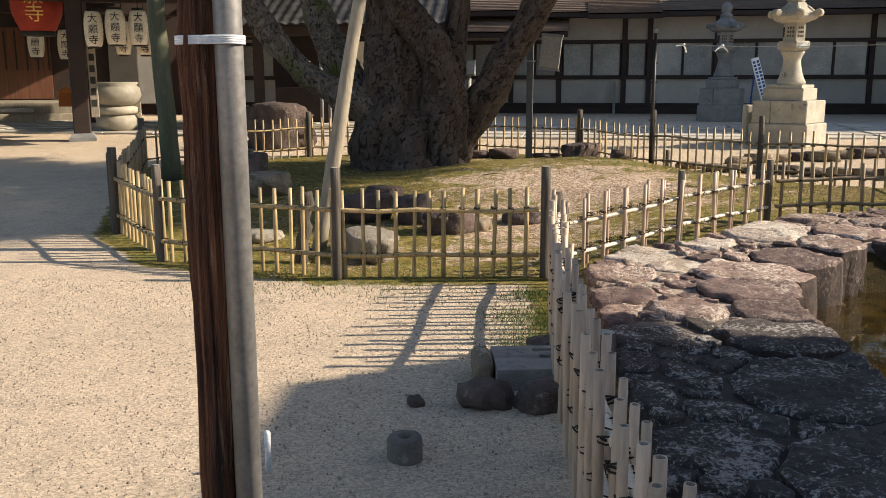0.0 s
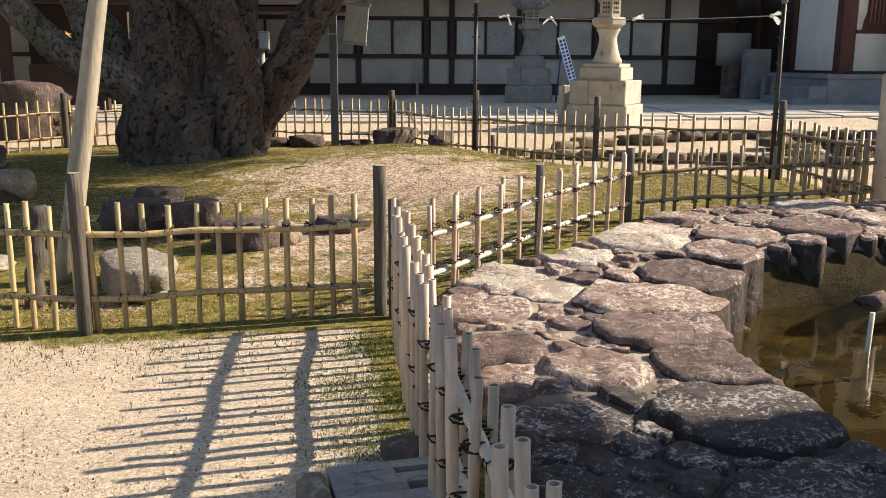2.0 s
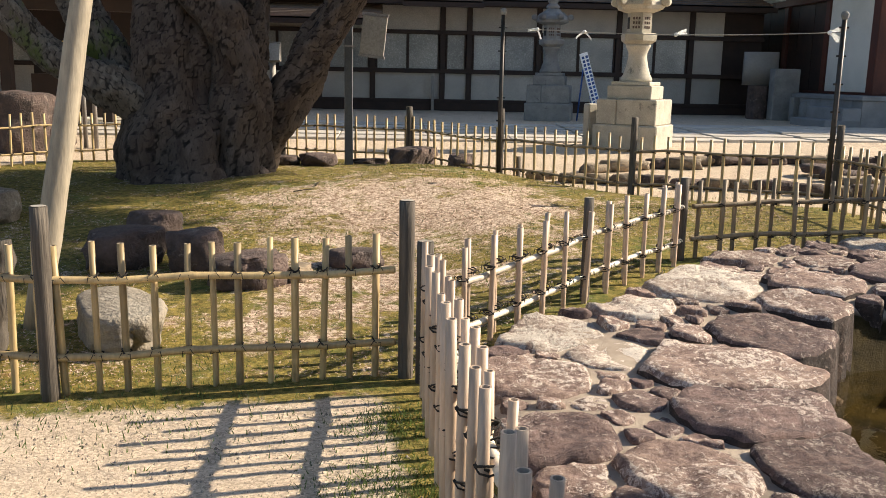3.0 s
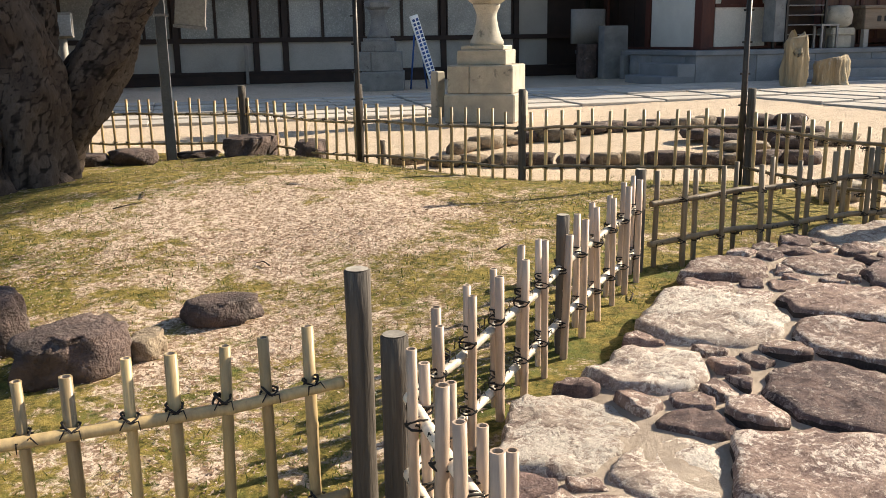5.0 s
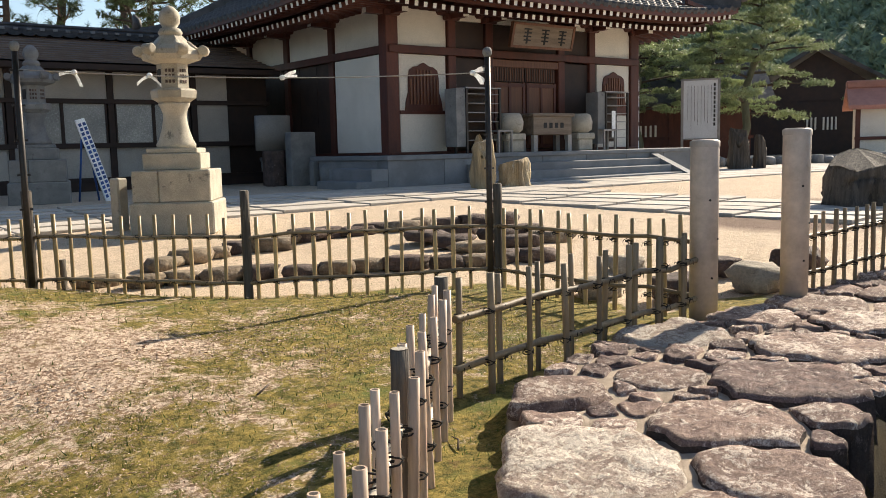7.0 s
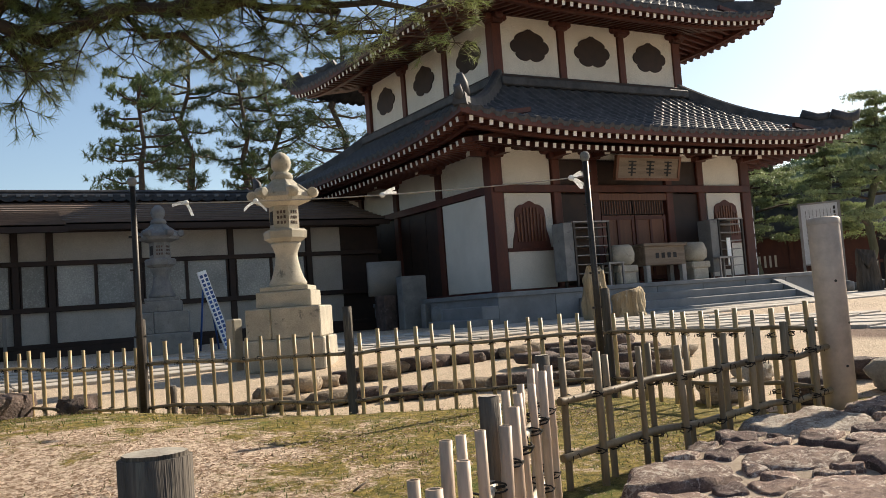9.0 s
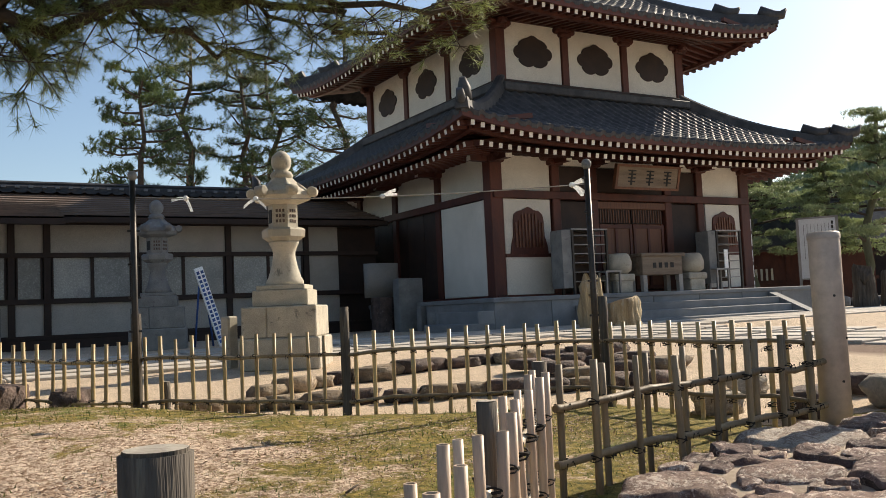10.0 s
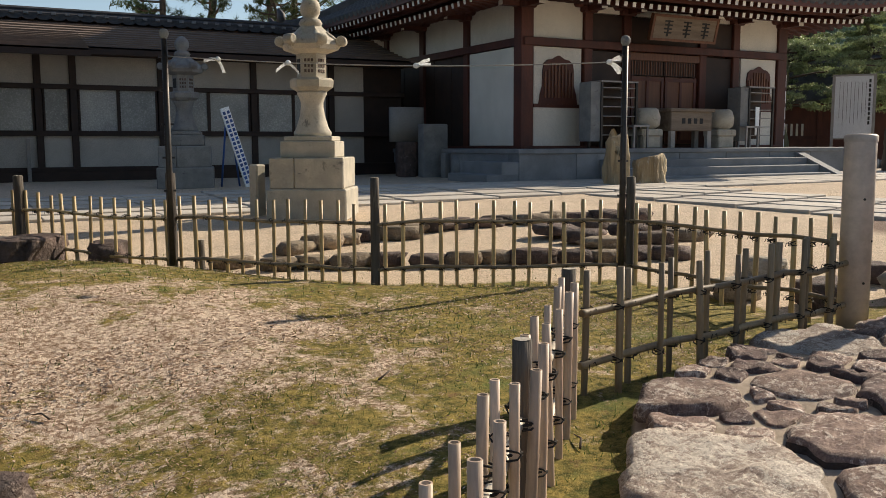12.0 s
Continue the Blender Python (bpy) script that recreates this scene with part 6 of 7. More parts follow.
def old_pine():
    rg = random.Random(8)
    th = thing("old_pine", "huge old pine with several thick leaning trunks and plated bark", "tree")
    g = gh(-0.4, 13.3)
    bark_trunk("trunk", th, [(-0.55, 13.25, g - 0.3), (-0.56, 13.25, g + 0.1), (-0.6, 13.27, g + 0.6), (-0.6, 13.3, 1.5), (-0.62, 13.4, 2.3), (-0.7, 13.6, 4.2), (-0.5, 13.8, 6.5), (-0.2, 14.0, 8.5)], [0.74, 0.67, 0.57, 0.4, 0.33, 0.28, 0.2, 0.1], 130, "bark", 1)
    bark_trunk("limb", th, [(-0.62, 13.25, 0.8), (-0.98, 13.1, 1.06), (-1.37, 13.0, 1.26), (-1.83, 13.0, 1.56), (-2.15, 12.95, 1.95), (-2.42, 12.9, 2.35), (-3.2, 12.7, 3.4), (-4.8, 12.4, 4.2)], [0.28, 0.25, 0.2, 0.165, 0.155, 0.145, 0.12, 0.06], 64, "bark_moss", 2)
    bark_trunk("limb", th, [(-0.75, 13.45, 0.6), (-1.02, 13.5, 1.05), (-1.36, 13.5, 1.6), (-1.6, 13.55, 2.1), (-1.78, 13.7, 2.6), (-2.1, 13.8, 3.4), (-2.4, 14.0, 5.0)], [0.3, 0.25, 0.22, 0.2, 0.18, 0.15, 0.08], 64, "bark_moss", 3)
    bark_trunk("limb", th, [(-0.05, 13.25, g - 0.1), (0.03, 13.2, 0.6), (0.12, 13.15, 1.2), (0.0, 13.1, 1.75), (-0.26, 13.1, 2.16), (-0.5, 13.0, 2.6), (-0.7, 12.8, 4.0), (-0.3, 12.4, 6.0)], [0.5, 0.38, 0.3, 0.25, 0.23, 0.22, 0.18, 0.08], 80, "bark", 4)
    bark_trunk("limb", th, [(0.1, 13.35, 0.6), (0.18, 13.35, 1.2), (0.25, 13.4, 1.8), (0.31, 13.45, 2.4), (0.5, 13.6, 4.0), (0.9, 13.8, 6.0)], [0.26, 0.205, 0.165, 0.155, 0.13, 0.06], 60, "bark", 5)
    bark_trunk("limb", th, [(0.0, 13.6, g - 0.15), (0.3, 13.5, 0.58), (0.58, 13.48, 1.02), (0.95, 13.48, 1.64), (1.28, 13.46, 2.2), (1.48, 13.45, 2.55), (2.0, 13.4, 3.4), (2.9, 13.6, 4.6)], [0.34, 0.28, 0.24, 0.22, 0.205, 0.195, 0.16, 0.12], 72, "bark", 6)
    # roots
    for k in range(7):
        a = 0.5 + k * 0.9
        d = Vector((math.cos(a), math.sin(a), 0))
        p = Vector((-0.4, 13.35, 0)) + d * 0.4
        e = p + d * rg.uniform(0.3, 0.5)
        bark_trunk("root", th, [(p.x, p.y, gh(p.x, p.y) + 0.25), ((p.x + e.x) / 2, (p.y + e.y) / 2, gh(p.x, p.y) + 0.06), (e.x, e.y, gh(e.x, e.y) - 0.08)], [0.2, 0.13, 0.06], 28, "bark", 20 + k)
    # the overhanging boughs
    boughs = [((2.0, 13.4, 3.3), (5.75, 12.2, 3.62), 0.06), ((2.2, 13.5, 3.5), (4.1, 13.1, 3.12), 0.05), ((2.0, 13.4, 3.3), (2.45, 13.8, 2.98), 0.04), ((3.2, 13.3, 3.7), (5.15, 12.6, 3.3), 0.05), ((2.6, 13.5, 4.1), (6.2, 12.5, 3.9), 0.07), ((2.3, 13.4, 3.7), (4.5, 13.2, 3.5), 0.06), ((2.9, 13.6, 4.4), (5.0, 13.6, 4.0), 0.06)]
    bm_twig, tips = bmesh.new(), []
    for a, b, r in boughs:
        line = wander(a, b, rg, 9, 0.12)
        bm = bmesh.new()
        tube(bm, line, [r * (1 - 0.75 * i / 9) for i in range(10)], 8, wobble=0.3)
        part("bough", bm, "twig", th)
        for i in range(1, 10):
            for _ in range(4):
                p = line[i].lerp(line[i - 1], rg.random())
                d = Vector((rg.gauss(0.3, 1), rg.gauss(0, 1), rg.gauss(-0.12, 0.5))).normalized()
                mid = p + d * rg.uniform(0.15, 0.35) + Vector((0, 0, rg.uniform(-0.05, 0.08)))
                tube(bm_twig, [p, mid], [0.008, 0.005], 5, False)
                for _ in range(5):
                    e = mid + (d * 0.7 + Vector((rg.gauss(0, 1), rg.gauss(0, 1), rg.gauss(-0.1, 0.6)))).normalized() * rg.uniform(0.1, 0.32)
                    tube(bm_twig, [mid, e], [0.0045, 0.0025], 4, False)
                    tips.append((e, (e - mid).normalized()))
    tagged(part("twig_frame", bm_twig, "twig", th), kind="stuff")
    bm = bmesh.new()
    needle_tufts(bm, tips, rg, 38, 0.12, 0.0032)
    tagged(part("needles", bm, "needle", th, "long dark green pine needles in tufts"), kind="stuff")
    # the upper crown; unseen pads over the islet are added to shade the yard
    bm, tips = bmesh.new(), []
    for cx, cy, cz, sx in ((-0.2, 14.0, 8.2, 2.2), (-4.4, 12.4, 4.6, 1.6), (-2.5, 14.1, 5.6, 1.7), (-0.3, 12.4, 6.4, 1.7), (1.2, 14.0, 6.6, 1.8), (-5.6, 12.0, 5.4, 1.3), (4.4, 10.9, 5.1, 1.2), (3.4, 9.9, 5.0, 1.0), (5.0, 12.2, 5.4, 1.2), (4.0, 9.1, 4.9, 0.8), (2.4, 11.2, 5.3, 0.9), (-3.2, 12.3, 4.0, 1.0), (5.6, 12.9, 5.2, 1.1), (6.6, 12.0, 5.4, 1.0), (3.6, 13.2, 5.4, 1.2), (6.9, 13.4, 5.8, 1.0), (4.6, 13.9, 5.6, 1.2), (7.6, 12.6, 5.9, 0.9), (2.2, 14.2, 5.6, 1.2), (5.2, 10.0, 5.0, 0.9), (6.3, 10.7, 5.1, 1.0), (7.3, 11.3, 5.2, 0.9), (7.2, 10.1, 5.0, 0.8), (7.7, 13.7, 5.2, 0.9), (6.3, 13.9, 5.3, 1.0)):
        b2 = bmesh.new()
        s0 = Vector((-0.2, 13.6, 4.6)) if cz < 6 else Vector((-0.3, 13.8, 6.2))
        tube(b2, wander(s0, (cx, cy, cz - 0.1), rg, 6, 0.06), [0.1 - 0.014 * q for q in range(7)], 8, wobble=0.2)
        part("bough", b2, "twig", th)
        for _ in range(230):
            d = Vector((rg.gauss(0, 1), rg.gauss(0, 1), rg.gauss(0, 0.45)))
            d = d.normalized() * rg.uniform(0.4, 1.0)
            tips.append((Vector((cx + d.x * sx, cy + d.y * sx, cz + d.z * sx * 0.45)), (d + Vector((0, 0, 0.3))).normalized()))
    needle_tufts(bm, tips, rg, 18, 0.34, 0.018)
    tagged(part("crown", bm, "needle", th, "dark green needle pads"), kind="stuff")


old_pine()


def prop_pole(label, a, b, r0, r1, kind, stub=False):
    th = thing("prop_pole", label, "pole", group="tree props")
    bm = bmesh.new()
    rg = random.Random(int(abs(a[0]) * 90))
    n = 12
    pts = [Vector(a).lerp(Vector(b), i / n) + Vector((rg.gauss(0, 0.006), rg.gauss(0, 0.006), 0)) for i in range(n + 1)]
    tube(bm, pts, [r0 + (r1 - r0) * i / n for i in range(n + 1)], 14, wobble=0.1, seed=2)
    part("pole", bm, kind, th)


prop_pole("pale leaning log that props up the old pine", (-0.58, 8.05, -0.05), (-0.05, 8.25, 2.95), 0.062, 0.05, "prop")
prop_pole("greenish mossy log that props up the old pine", (-3.31, 12.0, 0.05), (-3.45, 12.05, 3.6), 0.12, 0.1, "prop_green")
prop_pole("short weathered stake beside the leaning prop", (-0.6, 7.55, 0.0), (-0.55, 7.6, 0.55), 0.05, 0.048, "post")


def far_pine(seed, height, lean):
    """A tall pine with bare stems and layered needle pads, built about its foot."""
    rg = random.Random(seed)
    th = thing("pine_tree", "tall dark green pine with bare slender stems", "tree", group="pines behind the halls")
    line = wander((0, 0, -0.5), (lean, rg.uniform(-0.5, 0.5), height), rg, 8, 0.06)
    bm = bmesh.new()
    tube(bm, line, [height * 0.019 * (1 - 0.85 * i / 8) + 0.02 for i in range(9)], 8, wobble=0.2, seed=seed)
    part("trunk", bm, "twig", th)
    bm, tips = bmesh.new(), []
    bb = bmesh.new()
    for i in range(30):
        t = 0.4 + 0.6 * (i / 29) ** 0.8
        k = t * 8
        p = line[min(int(k), 7)].lerp(line[min(int(k) + 1, 8)], k - int(k))
        a = rg.uniform(0, 6.28)
        ln = height * rg.uniform(0.12, 0.24) * (1.25 - 0.75 * t)
        e = p + Vector((math.cos(a) * ln, math.sin(a) * ln, ln * rg.uniform(0.0, 0.4)))
        tube(bb, [p, p.lerp(e, 0.5) + Vector((0, 0, -0.1 * ln)), e], [0.07, 0.05, 0.02], 5, False)
        for _ in range(20):
            f = rg.uniform(0.45, 1.1)
            q = p.lerp(e, f) + Vector((rg.gauss(0, 0.26), rg.gauss(0, 0.26), rg.gauss(0.05, 0.07))) * ln * 0.7
            tips.append((q, Vector((rg.gauss(0, 0.6), rg.gauss(0, 0.6), 0.9)).normalized()))
    needle_tufts(bm, tips, rg, 30, height * 0.024, height * 0.0011)
    part("bough_frame", bb, "twig", th)
    tagged(part("crown", bm, "needle_far", th), kind="stuff")
    return th


def spread_pine(seed, height):
    """A trained garden pine: a leaning stem and long level limbs with flat needle pads."""
    rg = random.Random(seed)
    th = thing("garden_pine", "spreading green pine with level layered boughs", "tree", group="spreading pines beyond the hall")
    line = wander((0, 0, -0.3), (height * 0.12, rg.uniform(-0.3, 0.3), height), rg, 8, 0.09)
    bm = bmesh.new()
    tube(bm, line, [height * 0.026 * (1 - 0.8 * i / 8) + 0.02 for i in range(9)], 9, wobble=0.25, seed=seed)
    part("trunk", bm, "prop_green", th)
    bm, bb, tips = bmesh.new(), bmesh.new(), []
    for i in range(34):
        t = 0.3 + 0.68 * i / 33
        k = t * 8
        p = line[min(int(k), 7)].lerp(line[min(int(k) + 1, 8)], k - int(k))
        a = i * 2.4 + rg.uniform(-0.4, 0.4)
        ln = height * rg.uniform(0.22, 0.46) * (1.3 - 0.95 * t)
        e = p + Vector((math.cos(a) * ln, math.sin(a) * ln, ln * rg.uniform(-0.12, 0.2)))
        mid = p.lerp(e, 0.5) + Vector((rg.gauss(0, 0.06), rg.gauss(0, 0.06), 0.04)) * ln
        tube(bb, [p, mid, e], [0.05, 0.035, 0.012], 5, False)
        for c in range(6):
            f = 0.3 + 0.75 * (c + rg.random()) / 6
            o = (p.lerp(mid, f * 2) if f < 0.5 else mid.lerp(e, f * 2 - 1)) + Vector((rg.gauss(0, 0.16), rg.gauss(0, 0.16), 0)) * ln
            rad = rg.uniform(0.22, 0.42) * height / 7
            for _ in range(34):
                d, b = rad * math.sqrt(rg.random()), rg.uniform(0, 6.28)
                tips.append((o + Vector((d * math.cos(b), d * math.sin(b), 0.3 * rad * (1 - (d / rad) ** 2) + rg.gauss(0, 0.03))), Vector((rg.gauss(0, 0.45), rg.gauss(0, 0.45), 1)).normalized()))
    needle_tufts(bm, tips, rg, 7, height * 0.02, height * 0.0022)
    part("bough_frame", bb, "twig", th)
    tagged(part("crown", bm, "needle_mid", th), kind="stuff")
    return th


M["needle_mid"] = leaf_material("garden_pine_needles", (0.28, 0.33, 0.15), (0.17, 0.22, 0.11), 1.0)
S1, S2 = spread_pine(21, 6.4), spread_pine(22, 5.6)
S1.matrix_basis = pose(30.4, 22.7, 0.7, 0, 0, -60)
S2.matrix_basis = pose(29.6, 26.4, 0.7, 0, 0, 40)
for src, x, y, rz, s in ((S1, 33.4, 27.6, 150, 1.0), (S2, 31.6, 25.2, 260, 0.95), (S2, 42.0, 19.6, 100, 1.25)):
    c = copy_thing(src, pose(x, y, 0.7, 0, 0, rz) @ Matrix.Scale(s, 4))
P1, P2, P3 = far_pine(1, 14.5, 0.8), far_pine(2, 13.0, -1.0), far_pine(3, 9.5, 1.2)
P1.matrix_basis = pose(15.2, 48.5, 0.4)
P2.matrix_basis = pose(19.2, 47.0, 0.4)
P3.matrix_basis = pose(24.0, 43.0, 0.4, 0, 0, 30)
for src, x, y, rz, s in ((P2, 12.8, 47.0, 120, 0.92), (P1, 21.2, 49, 200, 0.98), (P3, 17.5, 46, 300, 0.85), (P1, 26.5, 44, 70, 0.9),
                         (P1, 22.2, 45.5, 15, 1.06), (P2, 36.5, 31.5, 220, 0.55), (P3, 27.5, 31.0, 190, 0.9), (P3, 46.0, 19.0, 75, 0.9)):
    c = copy_thing(src, pose(x, y, 0.45, 0, 0, rz) @ Matrix.Scale(s, 4))
    c.scale = (s, s, s)


HILLTOP = 33


def hill():
    bm = bmesh.new()
    nx, ny = 90, 14
    rows = []
    for j in range(ny):
        row = []
        for i in range(nx):
            a = radians(-25 + 75 * i / (nx - 1))
            d = 105 + 9 * j
            x, y = d * math.cos(a), d * math.sin(a)
            rise = math.sin(math.pi * j / (ny - 1) * 0.5 + 0.02)
            prof = HILLTOP * math.exp(-((i / nx - 0.55) / 0.28) ** 2) + 8
            z = prof * rise + 1.8 * noise.noise(Vector((x * 0.06, y * 0.06, 0))) + 1.4 * noise.noise(Vector((x * 0.25, y * 0.25, 4)))
            row.append(bm.verts.new((x, y, z - (2 if j == 0 else 0))))
        rows.append(row)
    for a, b in zip(rows, rows[1:]):
        for i in range(nx - 1):
            bm.faces.new((a[i], a[i + 1], b[i + 1], b[i])).smooth = True
    tips, rg = [], random.Random(2)
    for _ in range(9000):
        j, i = rg.randrange(1, ny - 1), rg.randrange(nx - 1)
        p = rows[j][i].co.lerp(rows[j + 1][i + 1].co, rg.random())
        tips.append((p + Vector((rg.gauss(0, 0.8), rg.gauss(0, 0.8), rg.uniform(0, 1.5))), Vector((rg.gauss(0, 0.4), rg.gauss(0, 0.4), 1)).normalized()))
    needle_tufts(bm, tips, rg, 9, 1.7, 0.4)
    ob = part("wooded_hill", bm, "hill")
    tagged(ob, "distant hill covered in dark green woods", "hill", kind="stuff")


hill()

# ---- beyond the hall ----
def info_board():
    th = thing("notice_board", "large white notice board with columns of dark writing on posts", "notice board", pose(25.6, 21.4, gh(25.6, 21.4), 0, 0, -58))
    block("panel", (-0.53, 0.53, -0.03, 0.03, 0.85, 2.65), "sign_white", th, 0.01)
    for x in (-0.55, 0.55):
        block("post", (x - 0.04, x + 0.04, -0.05, 0.05, 0, 2.68), "steel", th)
    block("frame", (-0.58, 0.58, -0.05, 0.05, 2.65, 2.7), "steel", th)
    block("frame", (-0.58, 0.58, -0.05, 0.05, 0.81, 0.85), "steel", th)
    rg = random.Random(2)
    for k in range(9):
        x = 0.42 - k * 0.1
        z1 = 2.48 if k else 2.55
        bm = bmesh.new()
        z = z1
        while z > (0.95 + rg.uniform(0, 0.6)):
            hgt = 0.1 if k == 0 else 0.03
            w = 0.028 if k == 0 else 0.006
            box(bm, x - w, x + w, -0.036, -0.03, z - hgt, z)
            z -= hgt * 1.35
        part("writing", bm, "ink", th)


info_board()


def stump(label, x, y, r, h, kind, seed, split=False):
    rg = random.Random(seed)
    bm = bmesh.new()
    n = 9
    tube(bm, [(rg.gauss(0, 0.02) * r, rg.gauss(0, 0.02) * r, -0.1 + (h + 0.1) * i / n) for i in range(n + 1)], [r * (1.12 - 0.2 * i / n) for i in range(n + 1)], 64, wobble=0.35, seed=seed)
    for v in bm.verts:
        a = math.atan2(v.co.y, v.co.x)
        k = 1 + 0.16 * noise.noise(Vector((math.cos(a) * 3, math.sin(a) * 3, seed + v.co.z * 0.8))) + 0.12 * noise.noise(Vector((math.cos(a) * 8, math.sin(a) * 8, v.co.z * 0.6 + seed))) + 0.05 * noise.noise(Vector((math.cos(a) * 19, math.sin(a) * 19, v.co.z + seed)))
        v.co.x *= k
        v.co.y *= k
        if v.co.z > h * 0.8:
            v.co.z += noise.noise(Vector((v.co.x * 4, v.co.y * 4, seed))) * h * (0.5 if split else 0.12)
    ob = part("tree_stump", bm, kind, None, m=pose(x, y, gh(x, y)))
    tagged(ob, label, "stump", "petrified stumps in the yard")


stump("tall jagged piece of petrified wood in the yard", 12.6, 18.0, 0.2, 0.85, "petrified", 3, True)
stump("short rounded piece of petrified wood in the yard", 13.55, 18.1, 0.28, 0.5, "petrified", 5)
stump("thick grey upright stump in the sunny yard", 22.7, 18.45, 0.26, 0.95, "post", 7, True)
stump("thick grey upright stump in the sunny yard", 23.2, 18.1, 0.14, 0.78, "post", 9, True)
stump("broad dark weathered stump by the bare soil", 13.3, 11.4, 0.42, 0.62, "post", 11)
stump("dark weathered stump by the bare soil", 13.9, 10.9, 0.34, 0.7, "post", 12)


def plain_building(label, x0, y0, w, d, h, turn, roof_mat, wall_mat, over=0.8, rise=1.8):
    th = thing("temple_building", label, "building", pose(x0, y0, 0.2, 0, 0, turn), "far temple buildings")
    block("wall", (0, w, 0, d, 0, h), wall_mat, th)
    for k in range(int(w / 1.8) + 1):
        u = min(k * 1.8, w)
        block("post", (u - 0.08, u + 0.08, -0.06, 0.05, 0, h), "beam", th)
    block("rail", (-0.1, w + 0.1, -0.08, 0.04, h * 0.45, h * 0.45 + 0.12), "beam", th)
    for k in range(int(w / 1.8)):
        for q in range(4):
            block("window_bar", (k * 1.8 + 0.55 + q * 0.2, k * 1.8 + 0.63 + q * 0.2, -0.04, 0.0, h * 0.5, h * 0.68), "white", th)
    bm = bmesh.new()
    sec = [(-over, h - 0.1), (d / 2, h + rise), (d + over, h - 0.1), (d + over, h + 0.05), (d / 2, h + rise + 0.22), (-over, h + 0.05)]
    a = [bm.verts.new((-over, y, z)) for y, z in sec]
    b = [bm.verts.new((w + over, y, z)) for y, z in sec]
    bm.faces.new(a[::-1])
    bm.faces.new(b)
    for i in range(6):
        bm.faces.new((a[i], a[(i + 1) % 6], b[(i + 1) % 6], b[i]))
    part("roof", bm, roof_mat, th)
    block("ridge", (-over, w + over, d / 2 - 0.2, d / 2 + 0.2, h + rise + 0.1, h + rise + 0.4), roof_mat, th, 0.05)
    return th


gable_hall = plain_building("dark timber temple hall with a broad gable, shaded by pines", 44.4, 22.6, 9, 7.0, 2.9, 27, "tile", "beam_dark", 0.9, 2.4)
gw = bmesh.new()
tri = [[gw.verts.new((x, y, z)) for y, z in ((0.0, 2.85), (3.5, 5.2), (7.0, 2.85))] for x in (0.0, 0.2)]
gw.faces.new(tri[0])
gw.faces.new(tri[1][::-1])
for k in range(3):
    gw.faces.new((tri[0][k], tri[0][(k + 1) % 3], tri[1][(k + 1) % 3], tri[1][k]))
part("gable_wall", gw, "beam_dark", gable_hall)
for k in range(8):
    if k != 4:
        block("window_bar", (-0.05, 0.0, 2.6 + k * 0.18, 2.68 + k * 0.18, 1.5, 2.1), "white", gable_hall)
plain_building("small red-walled shrine building behind the pines", 31.5, 28.5, 5, 4, 2.6, -50, "tile", "beam")
kiosk = plain_building("small white kiosk with a reddish roof", 34.3, 20.2, 1.5, 1.4, 2.2, -60, "kiosk_roof", "white", 0.35, 0.6)


def stone_wall():
    th = thing("low_stone_wall", "low rough stone edging at the far side of the yard", "stone wall")
    rg = random.Random(6)
    for i in range(26):
        t = i / 25
        x, y = 24.8 + 9 * t, 20.3 - 5.2 * t
        part("stone", rocky(bmesh.new(), (rg.uniform(0.3, 0.45), 0.28, rg.uniform(0.25, 0.4)), i, 2, 0.3, 0.5), "stone_grey", th, m=pose(x, y, gh(x, y) + 0.1, 0, 0, rg.uniform(0, 90)))


stone_wall()


def signpost_strips():
    th = thing("banner_post", "dark post hung with white paper name strips", "post", on_hall(8.6, 0.6, 0.5))
    block("post", (-0.12, 0.12, -0.05, 0.05, 0, 2.6), "beam_dark", th)
    for k in range(5):
        block("strip", (-0.08, 0.08, -0.07, -0.05, 0.5 + k * 0.42, 0.82 + k * 0.42), "paper_white", th)


signpost_strips()


# ---- the left-hand temple porch ----
def lettered(text, size, m, parent, mat_name="ink"):
    cu = bpy.data.curves.new("lettering", "FONT")
    cu.body, cu.size, cu.extrude, cu.align_x, cu.align_y = text, size, 0.002, "CENTER", "CENTER"
    tmp = bpy.data.objects.new("lettering", cu)
    scene.collection.objects.link(tmp)
    bpy.context.view_layer.update()
    me = bpy.data.meshes.new_from_object(tmp.evaluated_get(bpy.context.evaluated_depsgraph_get()))
    bpy.data.objects.remove(tmp)
    me.materials.clear()
    me.materials.append(M[mat_name])
    ob = new("lettering", me)
    ob.parent, ob.matrix_basis = parent, m
    return ob


def paper_lantern(x, y, z, r, h, face):
    th = thing("paper_lantern", "white paper lantern with black lettering hanging from the porch", "lantern", pose(x, y, z, 0, 0, face), "hanging paper lanterns")
    bm = bmesh.new()
    prof = []
    for i in range(15):
        t = i / 14
        prof.append((r * (0.72 + 0.28 * math.sin(math.pi * t) ** 0.6) * (1.0 if i % 2 else 0.97), -h / 2 + h * t))
    lathe(bm, prof, 20)
    part("shade", bm, "paper", th)
    for zz in (-h / 2 - 0.03, h / 2 - 0.01):
        bm = bmesh.new()
        lathe(bm, [(r * 0.6, zz), (r * 0.6, zz + 0.05)], 16)
        part("ring", bm, "ink", th)
    bm = bmesh.new()
    tube(bm, [(0, 0, h / 2), (0, 0, h / 2 + 0.35)], [0.008, 0.008], 5)
    part("cord", bm, "ink", th)
    for k, ch in enumerate("\u5927\u9858\u5bfa"):
        lettered(ch, 0.17, pose(0, -r * 1.01, h * 0.28 - k * 0.19, 90), th)


